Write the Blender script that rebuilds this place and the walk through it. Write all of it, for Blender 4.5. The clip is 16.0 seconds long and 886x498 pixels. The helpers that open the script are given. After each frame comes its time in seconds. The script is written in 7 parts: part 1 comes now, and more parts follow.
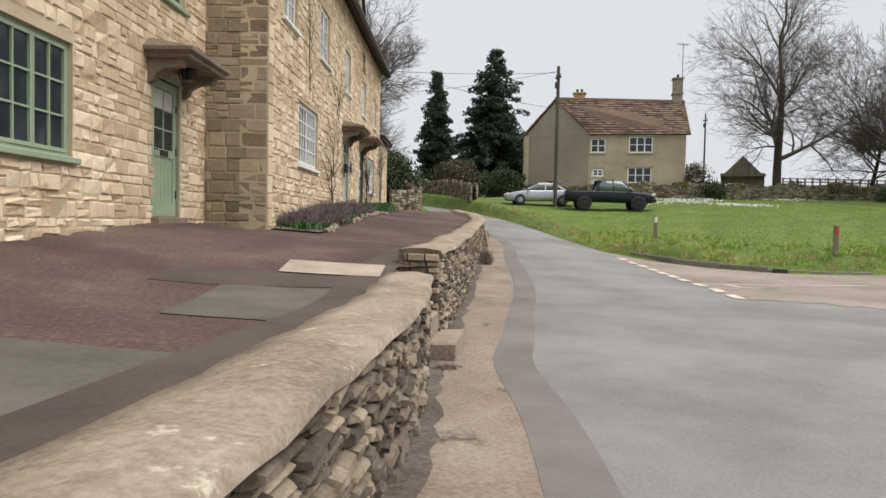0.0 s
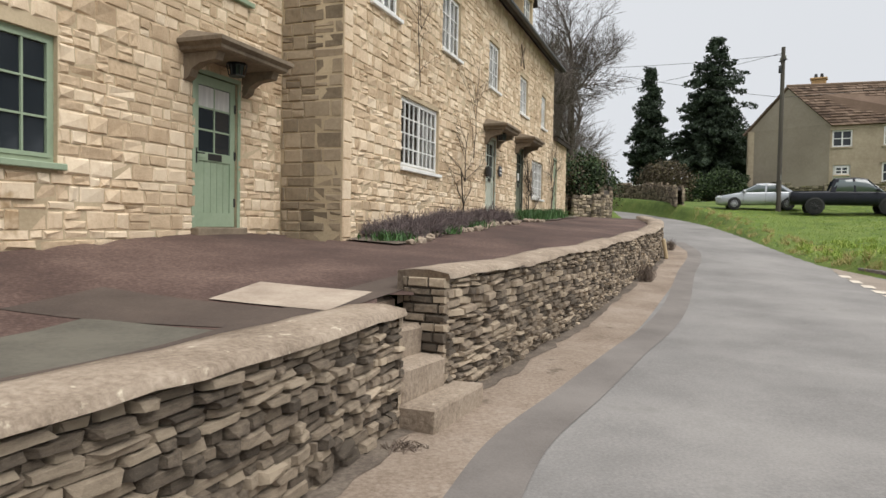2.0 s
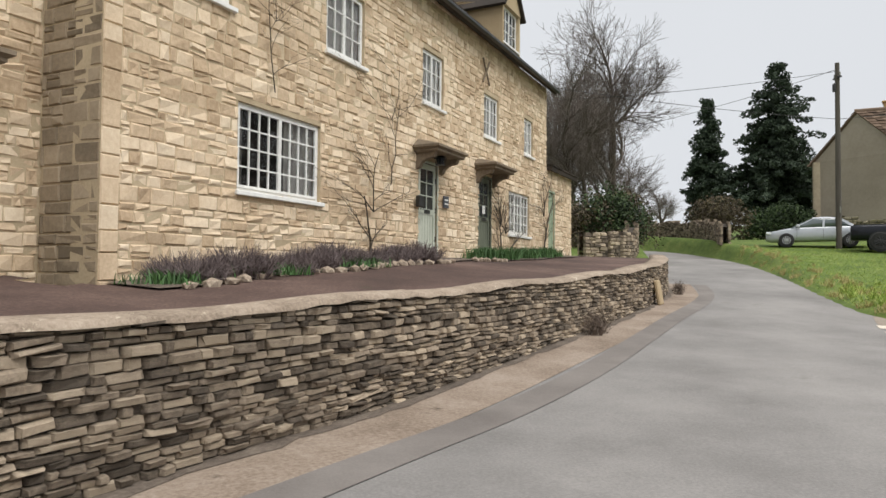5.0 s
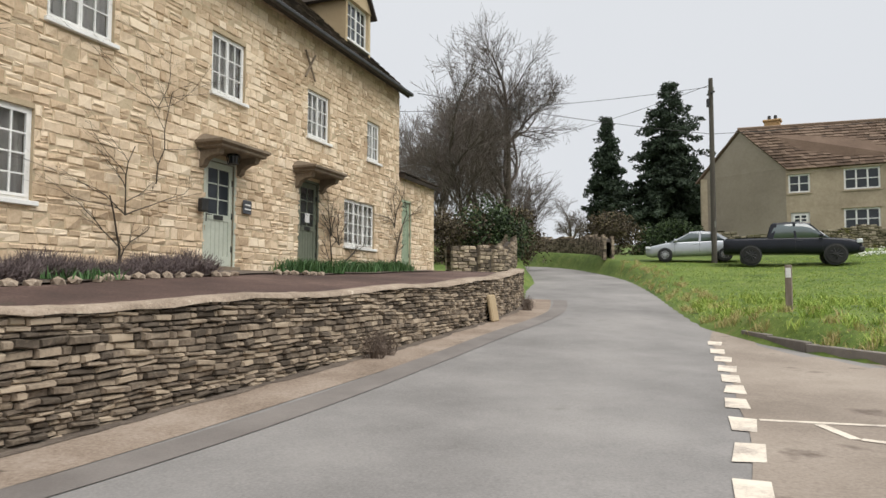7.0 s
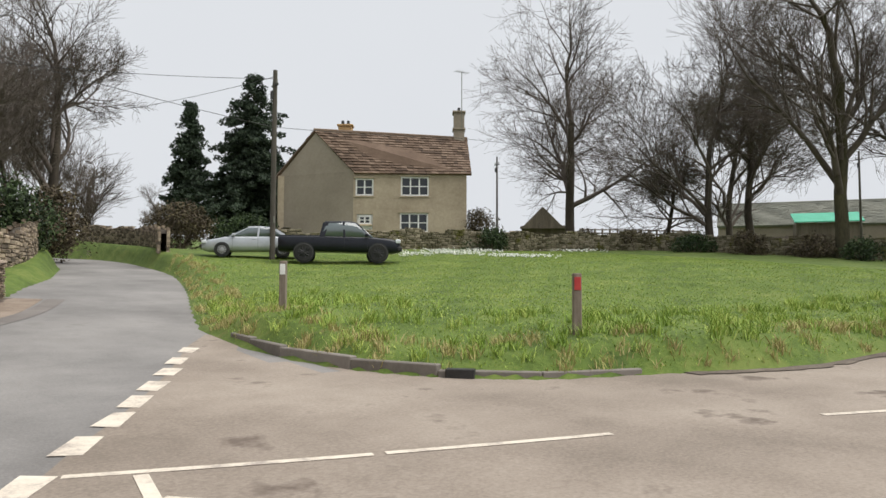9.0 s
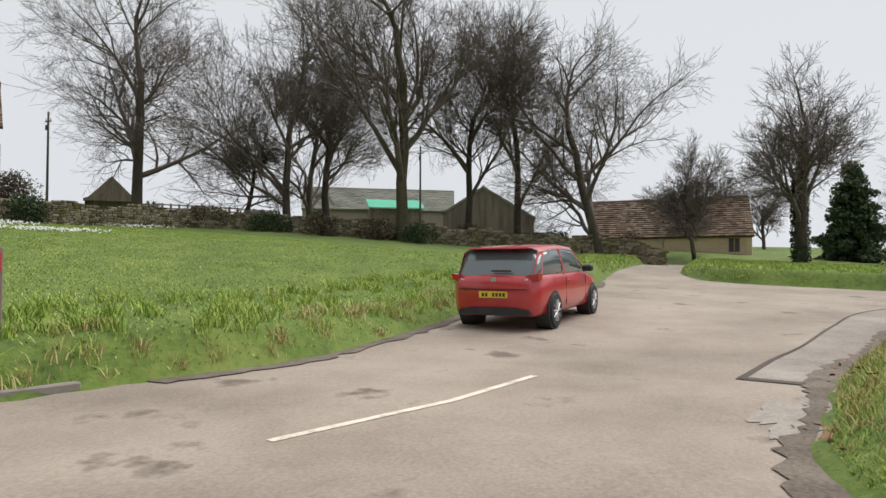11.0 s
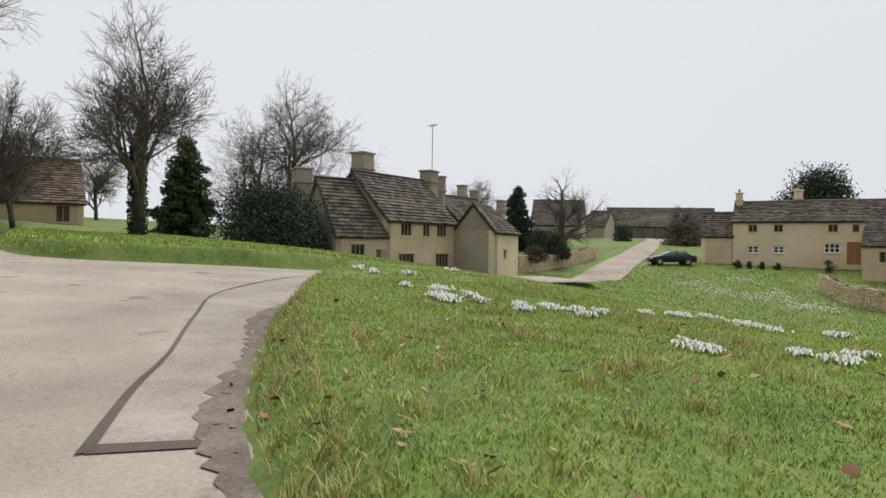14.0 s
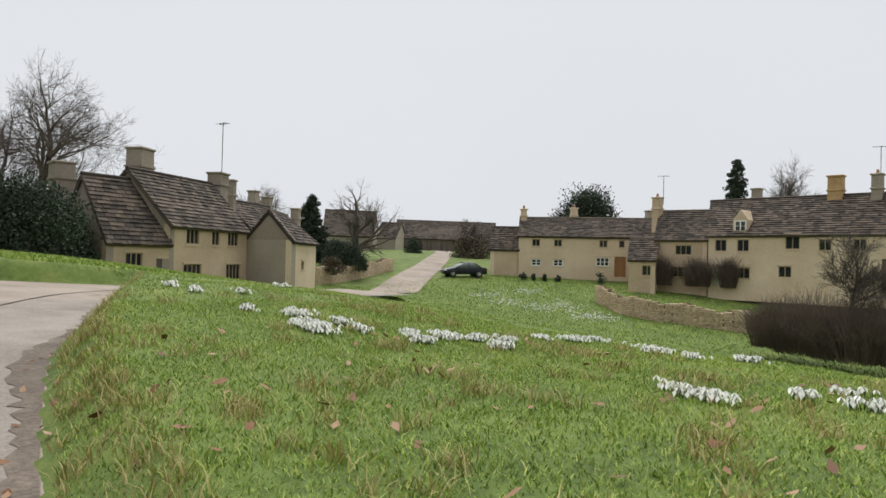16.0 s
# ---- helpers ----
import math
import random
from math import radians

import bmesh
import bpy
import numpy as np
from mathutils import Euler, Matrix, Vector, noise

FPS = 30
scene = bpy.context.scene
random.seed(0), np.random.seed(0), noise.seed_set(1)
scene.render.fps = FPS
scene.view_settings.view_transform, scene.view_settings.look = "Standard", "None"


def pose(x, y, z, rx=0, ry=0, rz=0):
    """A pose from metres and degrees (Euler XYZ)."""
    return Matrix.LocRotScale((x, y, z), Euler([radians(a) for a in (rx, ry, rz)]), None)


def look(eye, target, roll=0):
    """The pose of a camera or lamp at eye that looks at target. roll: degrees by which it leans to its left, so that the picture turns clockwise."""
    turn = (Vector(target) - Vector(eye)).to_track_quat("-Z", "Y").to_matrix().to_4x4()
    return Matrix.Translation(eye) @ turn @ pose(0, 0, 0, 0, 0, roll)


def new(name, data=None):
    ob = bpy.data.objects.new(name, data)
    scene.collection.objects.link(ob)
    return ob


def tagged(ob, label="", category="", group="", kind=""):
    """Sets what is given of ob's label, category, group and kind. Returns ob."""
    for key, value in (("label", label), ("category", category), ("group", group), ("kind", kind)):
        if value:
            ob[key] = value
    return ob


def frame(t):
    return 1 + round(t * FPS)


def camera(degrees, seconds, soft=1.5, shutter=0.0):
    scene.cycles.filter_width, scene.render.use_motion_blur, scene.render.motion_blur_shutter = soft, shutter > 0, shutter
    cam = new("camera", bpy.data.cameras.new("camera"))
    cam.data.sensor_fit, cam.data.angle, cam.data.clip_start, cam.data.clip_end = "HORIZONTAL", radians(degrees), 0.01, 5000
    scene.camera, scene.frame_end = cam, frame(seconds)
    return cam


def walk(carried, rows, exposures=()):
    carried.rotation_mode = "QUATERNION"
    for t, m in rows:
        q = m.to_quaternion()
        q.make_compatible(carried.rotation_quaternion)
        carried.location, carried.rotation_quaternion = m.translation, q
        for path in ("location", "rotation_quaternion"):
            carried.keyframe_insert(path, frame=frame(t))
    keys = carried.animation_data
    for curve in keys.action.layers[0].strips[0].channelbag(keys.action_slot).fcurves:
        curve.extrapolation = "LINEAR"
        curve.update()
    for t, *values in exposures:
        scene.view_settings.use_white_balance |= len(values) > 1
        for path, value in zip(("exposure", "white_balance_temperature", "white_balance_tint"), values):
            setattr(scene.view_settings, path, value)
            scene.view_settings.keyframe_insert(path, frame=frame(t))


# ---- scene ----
cam = camera(66.0, 16.0)
PATH = [
    (0, (-7.096, -5.269, 1.461), (-6.329, -3.424, 1.388), 1.2),
    (0.5, (-6.469, -4.892, 1.502), (-5.898, -2.977, 1.417), 1.3),
    (1, (-5.834, -4.519, 1.509), (-5.447, -2.559, 1.42), 1.2),
    (1.5, (-5.18, -4.123, 1.539), (-4.943, -2.139, 1.455), 1.1),
    (2, (-4.553, -3.714, 1.544), (-4.418, -1.72, 1.479), 1.0),
    (2.5, (-3.959, -3.245, 1.541), (-3.89, -1.247, 1.494), 1.0),
    (3, (-3.391, -2.749, 1.551), (-3.368, -0.749, 1.519), 0.9),
    (3.5, (-2.794, -2.236, 1.575), (-2.806, -0.236, 1.562), 0.9),
    (3.7, (-2.558, -2.04, 1.599), (-2.581, -0.04, 1.596), 1.0),
    (5.8, (-0.133, -0.095, 1.436), (-0.241, 1.9, 1.534), 0.1),
    (6, (0.127, 0.104, 1.449), (0.027, 2.099, 1.553), 0.0),
    (6.5, (0.728, 0.478, 1.429), (0.691, 2.474, 1.543), 0.1),
    (7, (1.389, 0.857, 1.414), (1.511, 2.85, 1.534), 0.1),
    (7.5, (2.075, 1.17, 1.45), (2.426, 3.135, 1.569), 0.2),
    (8, (2.759, 1.469, 1.447), (3.369, 3.37, 1.563), 0.3),
    (8.5, (3.48, 1.83, 1.439), (4.379, 3.613, 1.554), 0.3),
    (9, (4.209, 2.063, 1.447), (5.374, 3.684, 1.559), 0.2),
    (9.5, (4.956, 2.256, 1.483), (6.37, 3.666, 1.59), 0.1),
    (9.7, (5.237, 2.31, 1.468), (6.745, 3.619, 1.574), 0.3),
    (11.8, (8.21, 2.469, 1.442), (10.185, 2.782, 1.456), -0.1),
    (12, (8.484, 2.488, 1.454), (10.475, 2.668, 1.46), -0.0),
    (12.5, (9.142, 2.494, 1.469), (11.138, 2.365, 1.459), 0.1),
    (13, (9.694, 2.494, 1.465), (11.649, 2.072, 1.45), 0.4),
    (13.5, (10.285, 2.441, 1.459), (12.142, 1.697, 1.445), 0.5),
    (14, (10.832, 2.395, 1.461), (12.549, 1.369, 1.452), 0.8),
    (14.5, (11.436, 2.302, 1.464), (13.017, 1.078, 1.461), 1.1),
    (15, (12.055, 2.214, 1.469), (13.538, 0.873, 1.474), 1.1),
    (15.5, (12.628, 2.128, 1.484), (14.024, 0.696, 1.5), 1.1),
    (16, (13.261, 1.991, 1.46), (14.574, 0.483, 1.495), 1.4),
]
walk(cam, [(t, look(eye, target, roll)) for t, eye, target, roll in PATH])

# ---- light: an overcast winter day, soft sun behind cloud ----
SUN_ELEVATION, SUN_TURN = 60, 135
world = bpy.data.worlds.new("overcast_sky")
scene.world = world
world.use_nodes = True
wn, wl = world.node_tree.nodes, world.node_tree.links
wn.clear()
w_out = wn.new("ShaderNodeOutputWorld")
w_bg = wn.new("ShaderNodeBackground")
w_sky = wn.new("ShaderNodeTexSky")
w_sky.sky_type = 'NISHITA'
w_sky.sun_disc = False
w_sky.sun_elevation = radians(SUN_ELEVATION)
w_sky.sun_rotation = radians(SUN_TURN)
w_sky.dust_density = 6.0
w_grey = wn.new("ShaderNodeHueSaturation")
w_grey.inputs["Saturation"].default_value = 0.12
w_mix = wn.new("ShaderNodeMixRGB")
w_mix.inputs["Fac"].default_value = 0.97
w_ramp = wn.new("ShaderNodeValToRGB")
w_ramp.color_ramp.elements[0].color = (6.7, 6.95, 7.35, 1)
w_ramp.color_ramp.elements[1].color = (7.4, 7.62, 7.95, 1)
w_noise = wn.new("ShaderNodeTexNoise")
w_noise.inputs["Scale"].default_value = 1.6
w_noise.inputs["Detail"].default_value = 4
w_tc = wn.new("ShaderNodeTexCoord")
wl.new(w_tc.outputs["Generated"], w_noise.inputs["Vector"])
wl.new(w_noise.outputs["Fac"], w_ramp.inputs["Fac"])
wl.new(w_sky.outputs["Color"], w_grey.inputs["Color"])
wl.new(w_grey.outputs["Color"], w_mix.inputs["Color1"])
wl.new(w_ramp.outputs["Color"], w_mix.inputs["Color2"])
wl.new(w_mix.outputs["Color"], w_bg.inputs["Color"])
w_bg.inputs["Strength"].default_value = 0.106
wl.new(w_bg.outputs["Background"], w_out.inputs["Surface"])
sun_lamp = bpy.data.lights.new("sun", 'SUN')
sun_lamp.energy = 3.6
sun_lamp.angle = radians(60)
sun_lamp.color = (1.0, 0.97, 0.92)
sun = new("sun", sun_lamp)
sun_dir = Vector((math.sin(radians(SUN_TURN)) * math.cos(radians(SUN_ELEVATION)),
                  math.cos(radians(SUN_TURN)) * math.cos(radians(SUN_ELEVATION)), math.sin(radians(SUN_ELEVATION))))
sun.rotation_mode = "QUATERNION"
sun.rotation_quaternion = (-sun_dir).to_track_quat("-Z", "Y")
sun.location = sun_dir * 60

# ---- materials ----


def mat(name, colours, scale=1.0, fine=20.0, rough=0.85, bump=0.3, depth=0.02, tint=0.0, metal=0.0, spots=None, spot_scale=6.0,
        spot_at=0.62, stretch=(1, 1, 1), coat=0.0, fine_mix=0.35, sheen=0.0):
    """A surface of two or three colours mixed by large stains and fine grain; tint: how far each piece differs from the next;
    spots: colour of lichen, dirt or moss blotches."""
    m = bpy.data.materials.new(name)
    m.use_nodes = True
    n, l = m.node_tree.nodes, m.node_tree.links
    b = n["Principled BSDF"]
    tc = n.new("ShaderNodeTexCoord")
    mp = n.new("ShaderNodeMapping")
    mp.inputs["Scale"].default_value = stretch
    l.new(tc.outputs["Object"], mp.inputs["Vector"])
    big = n.new("ShaderNodeTexNoise")
    big.inputs["Scale"].default_value = scale
    big.inputs["Detail"].default_value = 5
    big.inputs["Roughness"].default_value = 0.62
    small = n.new("ShaderNodeTexNoise")
    small.inputs["Scale"].default_value = fine
    small.inputs["Detail"].default_value = 6
    small.inputs["Roughness"].default_value = 0.7
    l.new(mp.outputs["Vector"], big.inputs["Vector"])
    l.new(mp.outputs["Vector"], small.inputs["Vector"])
    add = n.new("ShaderNodeMixRGB")
    add.inputs["Fac"].default_value = fine_mix
    l.new(big.outputs["Fac"], add.inputs["Color1"])
    l.new(small.outputs["Fac"], add.inputs["Color2"])
    value = add.outputs["Color"]
    if tint:
        oi = n.new("ShaderNodeObjectInfo")
        geo = n.new("ShaderNodeNewGeometry")
        s = n.new("ShaderNodeMath")
        s.operation = 'ADD'
        l.new(oi.outputs["Random"], s.inputs[0])
        l.new(geo.outputs["Random Per Island"], s.inputs[1])
        f = n.new("ShaderNodeMath")
        f.operation = 'FRACT'
        l.new(s.outputs[0], f.inputs[0])
        c = n.new("ShaderNodeMath")
        c.operation = 'SUBTRACT'
        l.new(f.outputs[0], c.inputs[0])
        c.inputs[1].default_value = 0.5
        k = n.new("ShaderNodeMath")
        k.operation = 'MULTIPLY_ADD'
        l.new(c.outputs[0], k.inputs[0])
        k.inputs[1].default_value = tint
        l.new(value, k.inputs[2])
        value = k.outputs[0]
    ramp = n.new("ShaderNodeValToRGB")
    e = ramp.color_ramp.elements
    spread = [0.39, 0.61] if len(colours) == 2 else [0.37 + 0.26 * i / (len(colours) - 1) for i in range(len(colours))]
    if tint:
        spread = [0.3, 0.7] if len(colours) == 2 else [0.28 + 0.44 * i / (len(colours) - 1) for i in range(len(colours))]
    for i, c in enumerate(colours):
        el = e[i] if i < 2 else e.new(spread[i])
        el.position, el.color = spread[i], (*c, 1)
    for i, c in enumerate(colours):
        e[i].position, e[i].color = spread[i], (*c, 1)
    l.new(value, ramp.inputs["Fac"])
    colour = ramp.outputs["Color"]
    if spots:
        sp = n.new("ShaderNodeTexNoise")
        sp.inputs["Scale"].default_value = spot_scale
        sp.inputs["Detail"].default_value = 5
        sp.inputs["Roughness"].default_value = 0.65
        l.new(tc.outputs["Object"], sp.inputs["Vector"])
        sr = n.new("ShaderNodeValToRGB")
        sr.color_ramp.elements[0].position, sr.color_ramp.elements[1].position = spot_at, spot_at + 0.09
        l.new(sp.outputs["Fac"], sr.inputs["Fac"])
        mx = n.new("ShaderNodeMixRGB")
        l.new(sr.outputs["Color"], mx.inputs["Fac"])
        l.new(colour, mx.inputs["Color1"])
        mx.inputs["Color2"].default_value = (*spots, 1)
        colour = mx.outputs["Color"]
    l.new(colour, b.inputs["Base Color"])
    b.inputs["Roughness"].default_value = rough
    b.inputs["Metallic"].default_value = metal
    b.inputs["Coat Weight"].default_value = coat
    b.inputs["Coat Roughness"].default_value = 0.08
    b.inputs["Sheen Weight"].default_value = sheen
    if bump:
        bp = n.new("ShaderNodeBump")
        bp.inputs["Strength"].default_value = bump
        bp.inputs["Distance"].default_value = depth
        l.new(add.outputs["Color"], bp.inputs["Height"])
        l.new(bp.outputs["Normal"], b.inputs["Normal"])
    return m


def glass_mat(name, colour=(0.02, 0.025, 0.03), rough=0.06):
    """Window glass seen from outside over a dark room: dark and glossy."""
    m = bpy.data.materials.new(name)
    m.use_nodes = True
    n, l = m.node_tree.nodes, m.node_tree.links
    b = n["Principled BSDF"]
    b.inputs["Base Color"].default_value = (*colour, 1)
    b.inputs["Roughness"].default_value = rough
    b.inputs["IOR"].default_value = 1.52
    w = n.new("ShaderNodeTexNoise")
    w.inputs["Scale"].default_value = 3.0
    bp = n.new("ShaderNodeBump")
    bp.inputs["Strength"].default_value = 0.05
    l.new(w.outputs["Fac"], bp.inputs["Height"])
    l.new(bp.outputs["Normal"], b.inputs["Normal"])
    return m


M_ROAD = mat("road_asphalt", [(0.145, 0.137, 0.13), (0.205, 0.195, 0.187), (0.275, 0.26, 0.247)], 0.45, 40, 0.9, 0.4, 0.008, spots=(0.19, 0.18, 0.17), spot_scale=0.9, spot_at=0.62, fine_mix=0.4)
M_SIDE = mat("side_road_asphalt", [(0.18, 0.147, 0.118), (0.265, 0.22, 0.18), (0.345, 0.295, 0.245)], 0.45, 30, 0.92, 0.5, 0.01,
             spots=(0.13, 0.1, 0.08), spot_scale=0.9, spot_at=0.6, stretch=(1, 1, 1), fine_mix=0.42)
M_STRIP = mat("dark_tarmac_strip", [(0.13, 0.115, 0.105), (0.2, 0.18, 0.165)], 0.8, 50, 0.9, 0.35, 0.008)
M_DIRT = mat("road_edge_dirt", [(0.15, 0.11, 0.08), (0.25, 0.195, 0.15), (0.34, 0.28, 0.23)], 0.9, 26, 0.95, 0.7, 0.02, spots=(0.1, 0.075, 0.055), spot_scale=2.2, spot_at=0.62, fine_mix=0.5)
M_PATCH = mat("dark_patch_tarmac", [(0.052, 0.037, 0.03), (0.095, 0.07, 0.056)], 0.9, 40, 0.92, 0.5, 0.012)
M_PAINT = mat("worn_white_paint", [(0.35, 0.3, 0.26), (0.62, 0.55, 0.46), (0.72, 0.65, 0.55)], 3.0, 30, 0.8, 0.2, 0.003)
M_TERRACE = mat("reddish_terrace_tarmac", [(0.03, 0.017, 0.014), (0.075, 0.043, 0.035), (0.16, 0.105, 0.085)], 0.5, 28, 0.92, 0.6, 0.012,
                spots=(0.035, 0.04, 0.018), spot_scale=0.7, spot_at=0.68, fine_mix=0.5)
M_SLAB = mat("grey_concrete_patch", [(0.07, 0.064, 0.052), (0.125, 0.115, 0.092)], 1.2, 30, 0.92, 0.4, 0.008, spots=(0.16, 0.15, 0.06), spot_scale=0.9, spot_at=0.66)
M_SLAB_PALE = mat("pale_stone_slab", [(0.3, 0.24, 0.19), (0.44, 0.37, 0.3)], 2, 30, 0.92, 0.4, 0.008)
M_GRASS = mat("winter_grass_ground", [(0.045, 0.075, 0.01), (0.09, 0.14, 0.02), (0.15, 0.185, 0.04)], 0.7, 7, 0.95, 0.9, 0.06,
              spots=(0.17, 0.14, 0.055), spot_scale=1.1, spot_at=0.66, fine_mix=0.45)
M_DRYSTONE = mat("drystone_limestone", [(0.085, 0.067, 0.05), (0.24, 0.19, 0.14), (0.42, 0.34, 0.25)], 2.2, 24, 0.95, 1.0, 0.02, tint=0.5,
                 spots=(0.44, 0.39, 0.32), spot_scale=7, spot_at=0.68, fine_mix=0.5)
M_COPING = mat("mortar_coping", [(0.17, 0.13, 0.095), (0.29, 0.23, 0.175), (0.4, 0.33, 0.26)], 1.8, 30, 0.95, 1.0, 0.02,
               spots=(0.56, 0.49, 0.38), spot_scale=8, spot_at=0.62, fine_mix=0.5)
# wall core painted near-black so the gaps between stones look shaded
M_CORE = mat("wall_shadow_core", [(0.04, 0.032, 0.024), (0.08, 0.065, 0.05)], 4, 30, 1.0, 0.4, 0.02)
M_STONE = mat("honey_limestone", [(0.42, 0.305, 0.195), (0.63, 0.49, 0.34), (0.78, 0.66, 0.5)], 0.7, 16, 0.93, 1.0, 0.016, tint=0.32,
              spots=(0.3, 0.19, 0.085), spot_scale=0.9, spot_at=0.64, fine_mix=0.45)
M_MORTAR = mat("lime_mortar", [(0.38, 0.3, 0.195), (0.54, 0.44, 0.3)], 0.8, 30, 0.95, 0.5, 0.008)
M_QUOIN = mat("dressed_limestone", [(0.36, 0.27, 0.16), (0.5, 0.4, 0.26)], 0.8, 22, 0.93, 0.4, 0.006, tint=0.3)
M_CANOPY = mat("weathered_canopy_stone", [(0.13, 0.1, 0.07), (0.24, 0.19, 0.135)], 2, 20, 0.93, 0.4, 0.006)
M_SAGE = mat("sage_green_paint", [(0.25, 0.32, 0.22), (0.31, 0.385, 0.275)], 2, 14, 0.5, 0.1, 0.002)
M_SAGE_DARK = mat("grey_green_paint", [(0.12, 0.135, 0.1), (0.16, 0.175, 0.13)], 2, 14, 0.5, 0.1, 0.002)
M_PALE_DOOR = mat("pale_green_paint", [(0.42, 0.45, 0.38), (0.52, 0.55, 0.47)], 2, 14, 0.5, 0.1, 0.002)
M_WHITE = mat("white_window_paint", [(0.7, 0.7, 0.68), (0.82, 0.82, 0.8)], 3, 18, 0.5, 0.1, 0.002)
M_GLASS = glass_mat("window_glass")
M_CURTAIN = mat("pale_curtain", [(0.45, 0.44, 0.42), (0.6, 0.59, 0.56)], 2, 14, 0.9, 0.2, 0.01, stretch=(6, 6, 0.4))
M_BLACK = mat("black_iron", [(0.012, 0.012, 0.012), (0.03, 0.03, 0.03)], 6, 40, 0.45, 0.1, 0.002)
M_SLATE = mat("stone_slate", [(0.03, 0.023, 0.018), (0.062, 0.047, 0.036), (0.12, 0.092, 0.07)], 0.5, 14, 0.92, 0.5, 0.01, tint=0.5,
              spots=(0.38, 0.34, 0.28), spot_scale=3.5, spot_at=0.72)
M_SLATE_WARM = mat("brown_stone_slate", [(0.07, 0.045, 0.03), (0.13, 0.085, 0.058), (0.2, 0.14, 0.1)], 0.5, 14, 0.92, 0.5, 0.01, tint=0.5)
M_FARSTONE = mat("cottage_limestone", [(0.45, 0.34, 0.225), (0.6, 0.47, 0.325), (0.72, 0.59, 0.435)], 0.35, 5, 0.93, 0.5, 0.02, tint=0.25)
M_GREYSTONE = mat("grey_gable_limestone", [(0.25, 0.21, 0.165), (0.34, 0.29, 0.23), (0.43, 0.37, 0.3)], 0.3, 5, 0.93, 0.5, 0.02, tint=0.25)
M_BARK = mat("bark", [(0.035, 0.028, 0.02), (0.075, 0.06, 0.043)], 2, 14, 0.95, 0.7, 0.03, stretch=(1, 1, 0.3))
M_TWIG = mat("twigs", [(0.085, 0.068, 0.057), (0.14, 0.115, 0.096)], 1, 6, 0.95, 0)
M_CONIFER = mat("dark_conifer_needles", [(0.014, 0.026, 0.014), (0.04, 0.062, 0.032)], 0.6, 5, 0.9, 0.3, 0.02, tint=0.4)
M_HEDGE = mat("evergreen_leaves", [(0.012, 0.022, 0.008), (0.03, 0.055, 0.016), (0.055, 0.09, 0.025)], 0.8, 6, 0.8, 0.2, 0.01, tint=0.5)
M_BROWN_BUSH = mat("bare_brown_stems", [(0.09, 0.066, 0.05), (0.19, 0.145, 0.115)], 0.8, 6, 0.95, 0, tint=0.4)
M_WOOD_POLE = mat("weathered_pole_wood", [(0.06, 0.052, 0.042), (0.11, 0.098, 0.08)], 1.2, 20, 0.9, 0.4, 0.004, stretch=(4, 4, 0.3))
M_POST = mat("grey_wooden_post", [(0.16, 0.13, 0.1), (0.27, 0.22, 0.18)], 3, 20, 0.9, 0.4, 0.004, stretch=(4, 4, 0.4))
M_KERB = mat("concrete_kerb", [(0.13, 0.115, 0.1), (0.24, 0.215, 0.19)], 1.2, 25, 0.93, 0.5, 0.006, tint=0.35)
M_SIDE_WORN = mat("worn_side_tarmac", [(0.15, 0.125, 0.11), (0.23, 0.2, 0.175), (0.32, 0.285, 0.25)], 0.8, 30, 0.93, 0.6, 0.012, fine_mix=0.5)
M_DIRT_DARK = mat("dark_gutter_dirt", [(0.06, 0.045, 0.035), (0.12, 0.095, 0.075), (0.2, 0.165, 0.13)], 1.5, 25, 0.95, 0.8, 0.02, fine_mix=0.5)
M_LEAF_DEAD = mat("dead_leaves", [(0.13, 0.06, 0.03), (0.24, 0.12, 0.06), (0.32, 0.2, 0.12)], 3, 20, 0.8, 0.2, 0.003, tint=0.6)
M_FIELD = mat("pale_field_grass", [(0.2, 0.25, 0.06), (0.28, 0.32, 0.09)], 0.05, 1, 0.95, 0.2, 0.02)
M_SNOWDROP = mat("snowdrop_petals", [(0.85, 0.86, 0.8), (0.94, 0.94, 0.9)], 5, 20, 0.7, 0)
M_BLADE = mat("grass_blades", [(0.14, 0.23, 0.028), (0.27, 0.39, 0.055), (0.45, 0.5, 0.13)], 0.6, 5, 0.7, 0, tint=0.45, spots=(0.42, 0.36, 0.16), spot_scale=1.3, spot_at=0.64)
M_TUFT = mat("straw_tufts", [(0.28, 0.26, 0.08), (0.5, 0.4, 0.2), (0.32, 0.33, 0.1)], 0.8, 4, 0.85, 0, tint=0.5)
M_DAFF = mat("daffodil_leaves", [(0.03, 0.075, 0.02), (0.06, 0.14, 0.035)], 1, 6, 0.7, 0, tint=0.4)
M_LAVENDER = mat("grey_lavender_stems", [(0.1, 0.075, 0.075), (0.2, 0.16, 0.155)], 1, 8, 0.95, 0, tint=0.5)
M_RED = mat("red_car_paint", [(0.4, 0.02, 0.025), (0.46, 0.03, 0.033)], 0.5, 8, 0.32, 0, coat=0.8)
M_NAVY = mat("near_black_car_paint", [(0.008, 0.009, 0.014), (0.014, 0.016, 0.024)], 0.5, 8, 0.35, 0, coat=0.25)
M_SILVER = mat("silver_car_paint", [(0.42, 0.44, 0.47), (0.5, 0.52, 0.55)], 0.5, 8, 0.32, 0, metal=0.35, coat=0.6)
M_YELLOW = mat("yellow_car_paint", [(0.7, 0.42, 0.01), (0.78, 0.5, 0.02)], 0.5, 8, 0.32, 0, coat=0.8)
# base colour lightened to carry the sky's reflection in the glass
M_CARGLASS = glass_mat("car_glass", (0.1, 0.125, 0.13), 0.04)
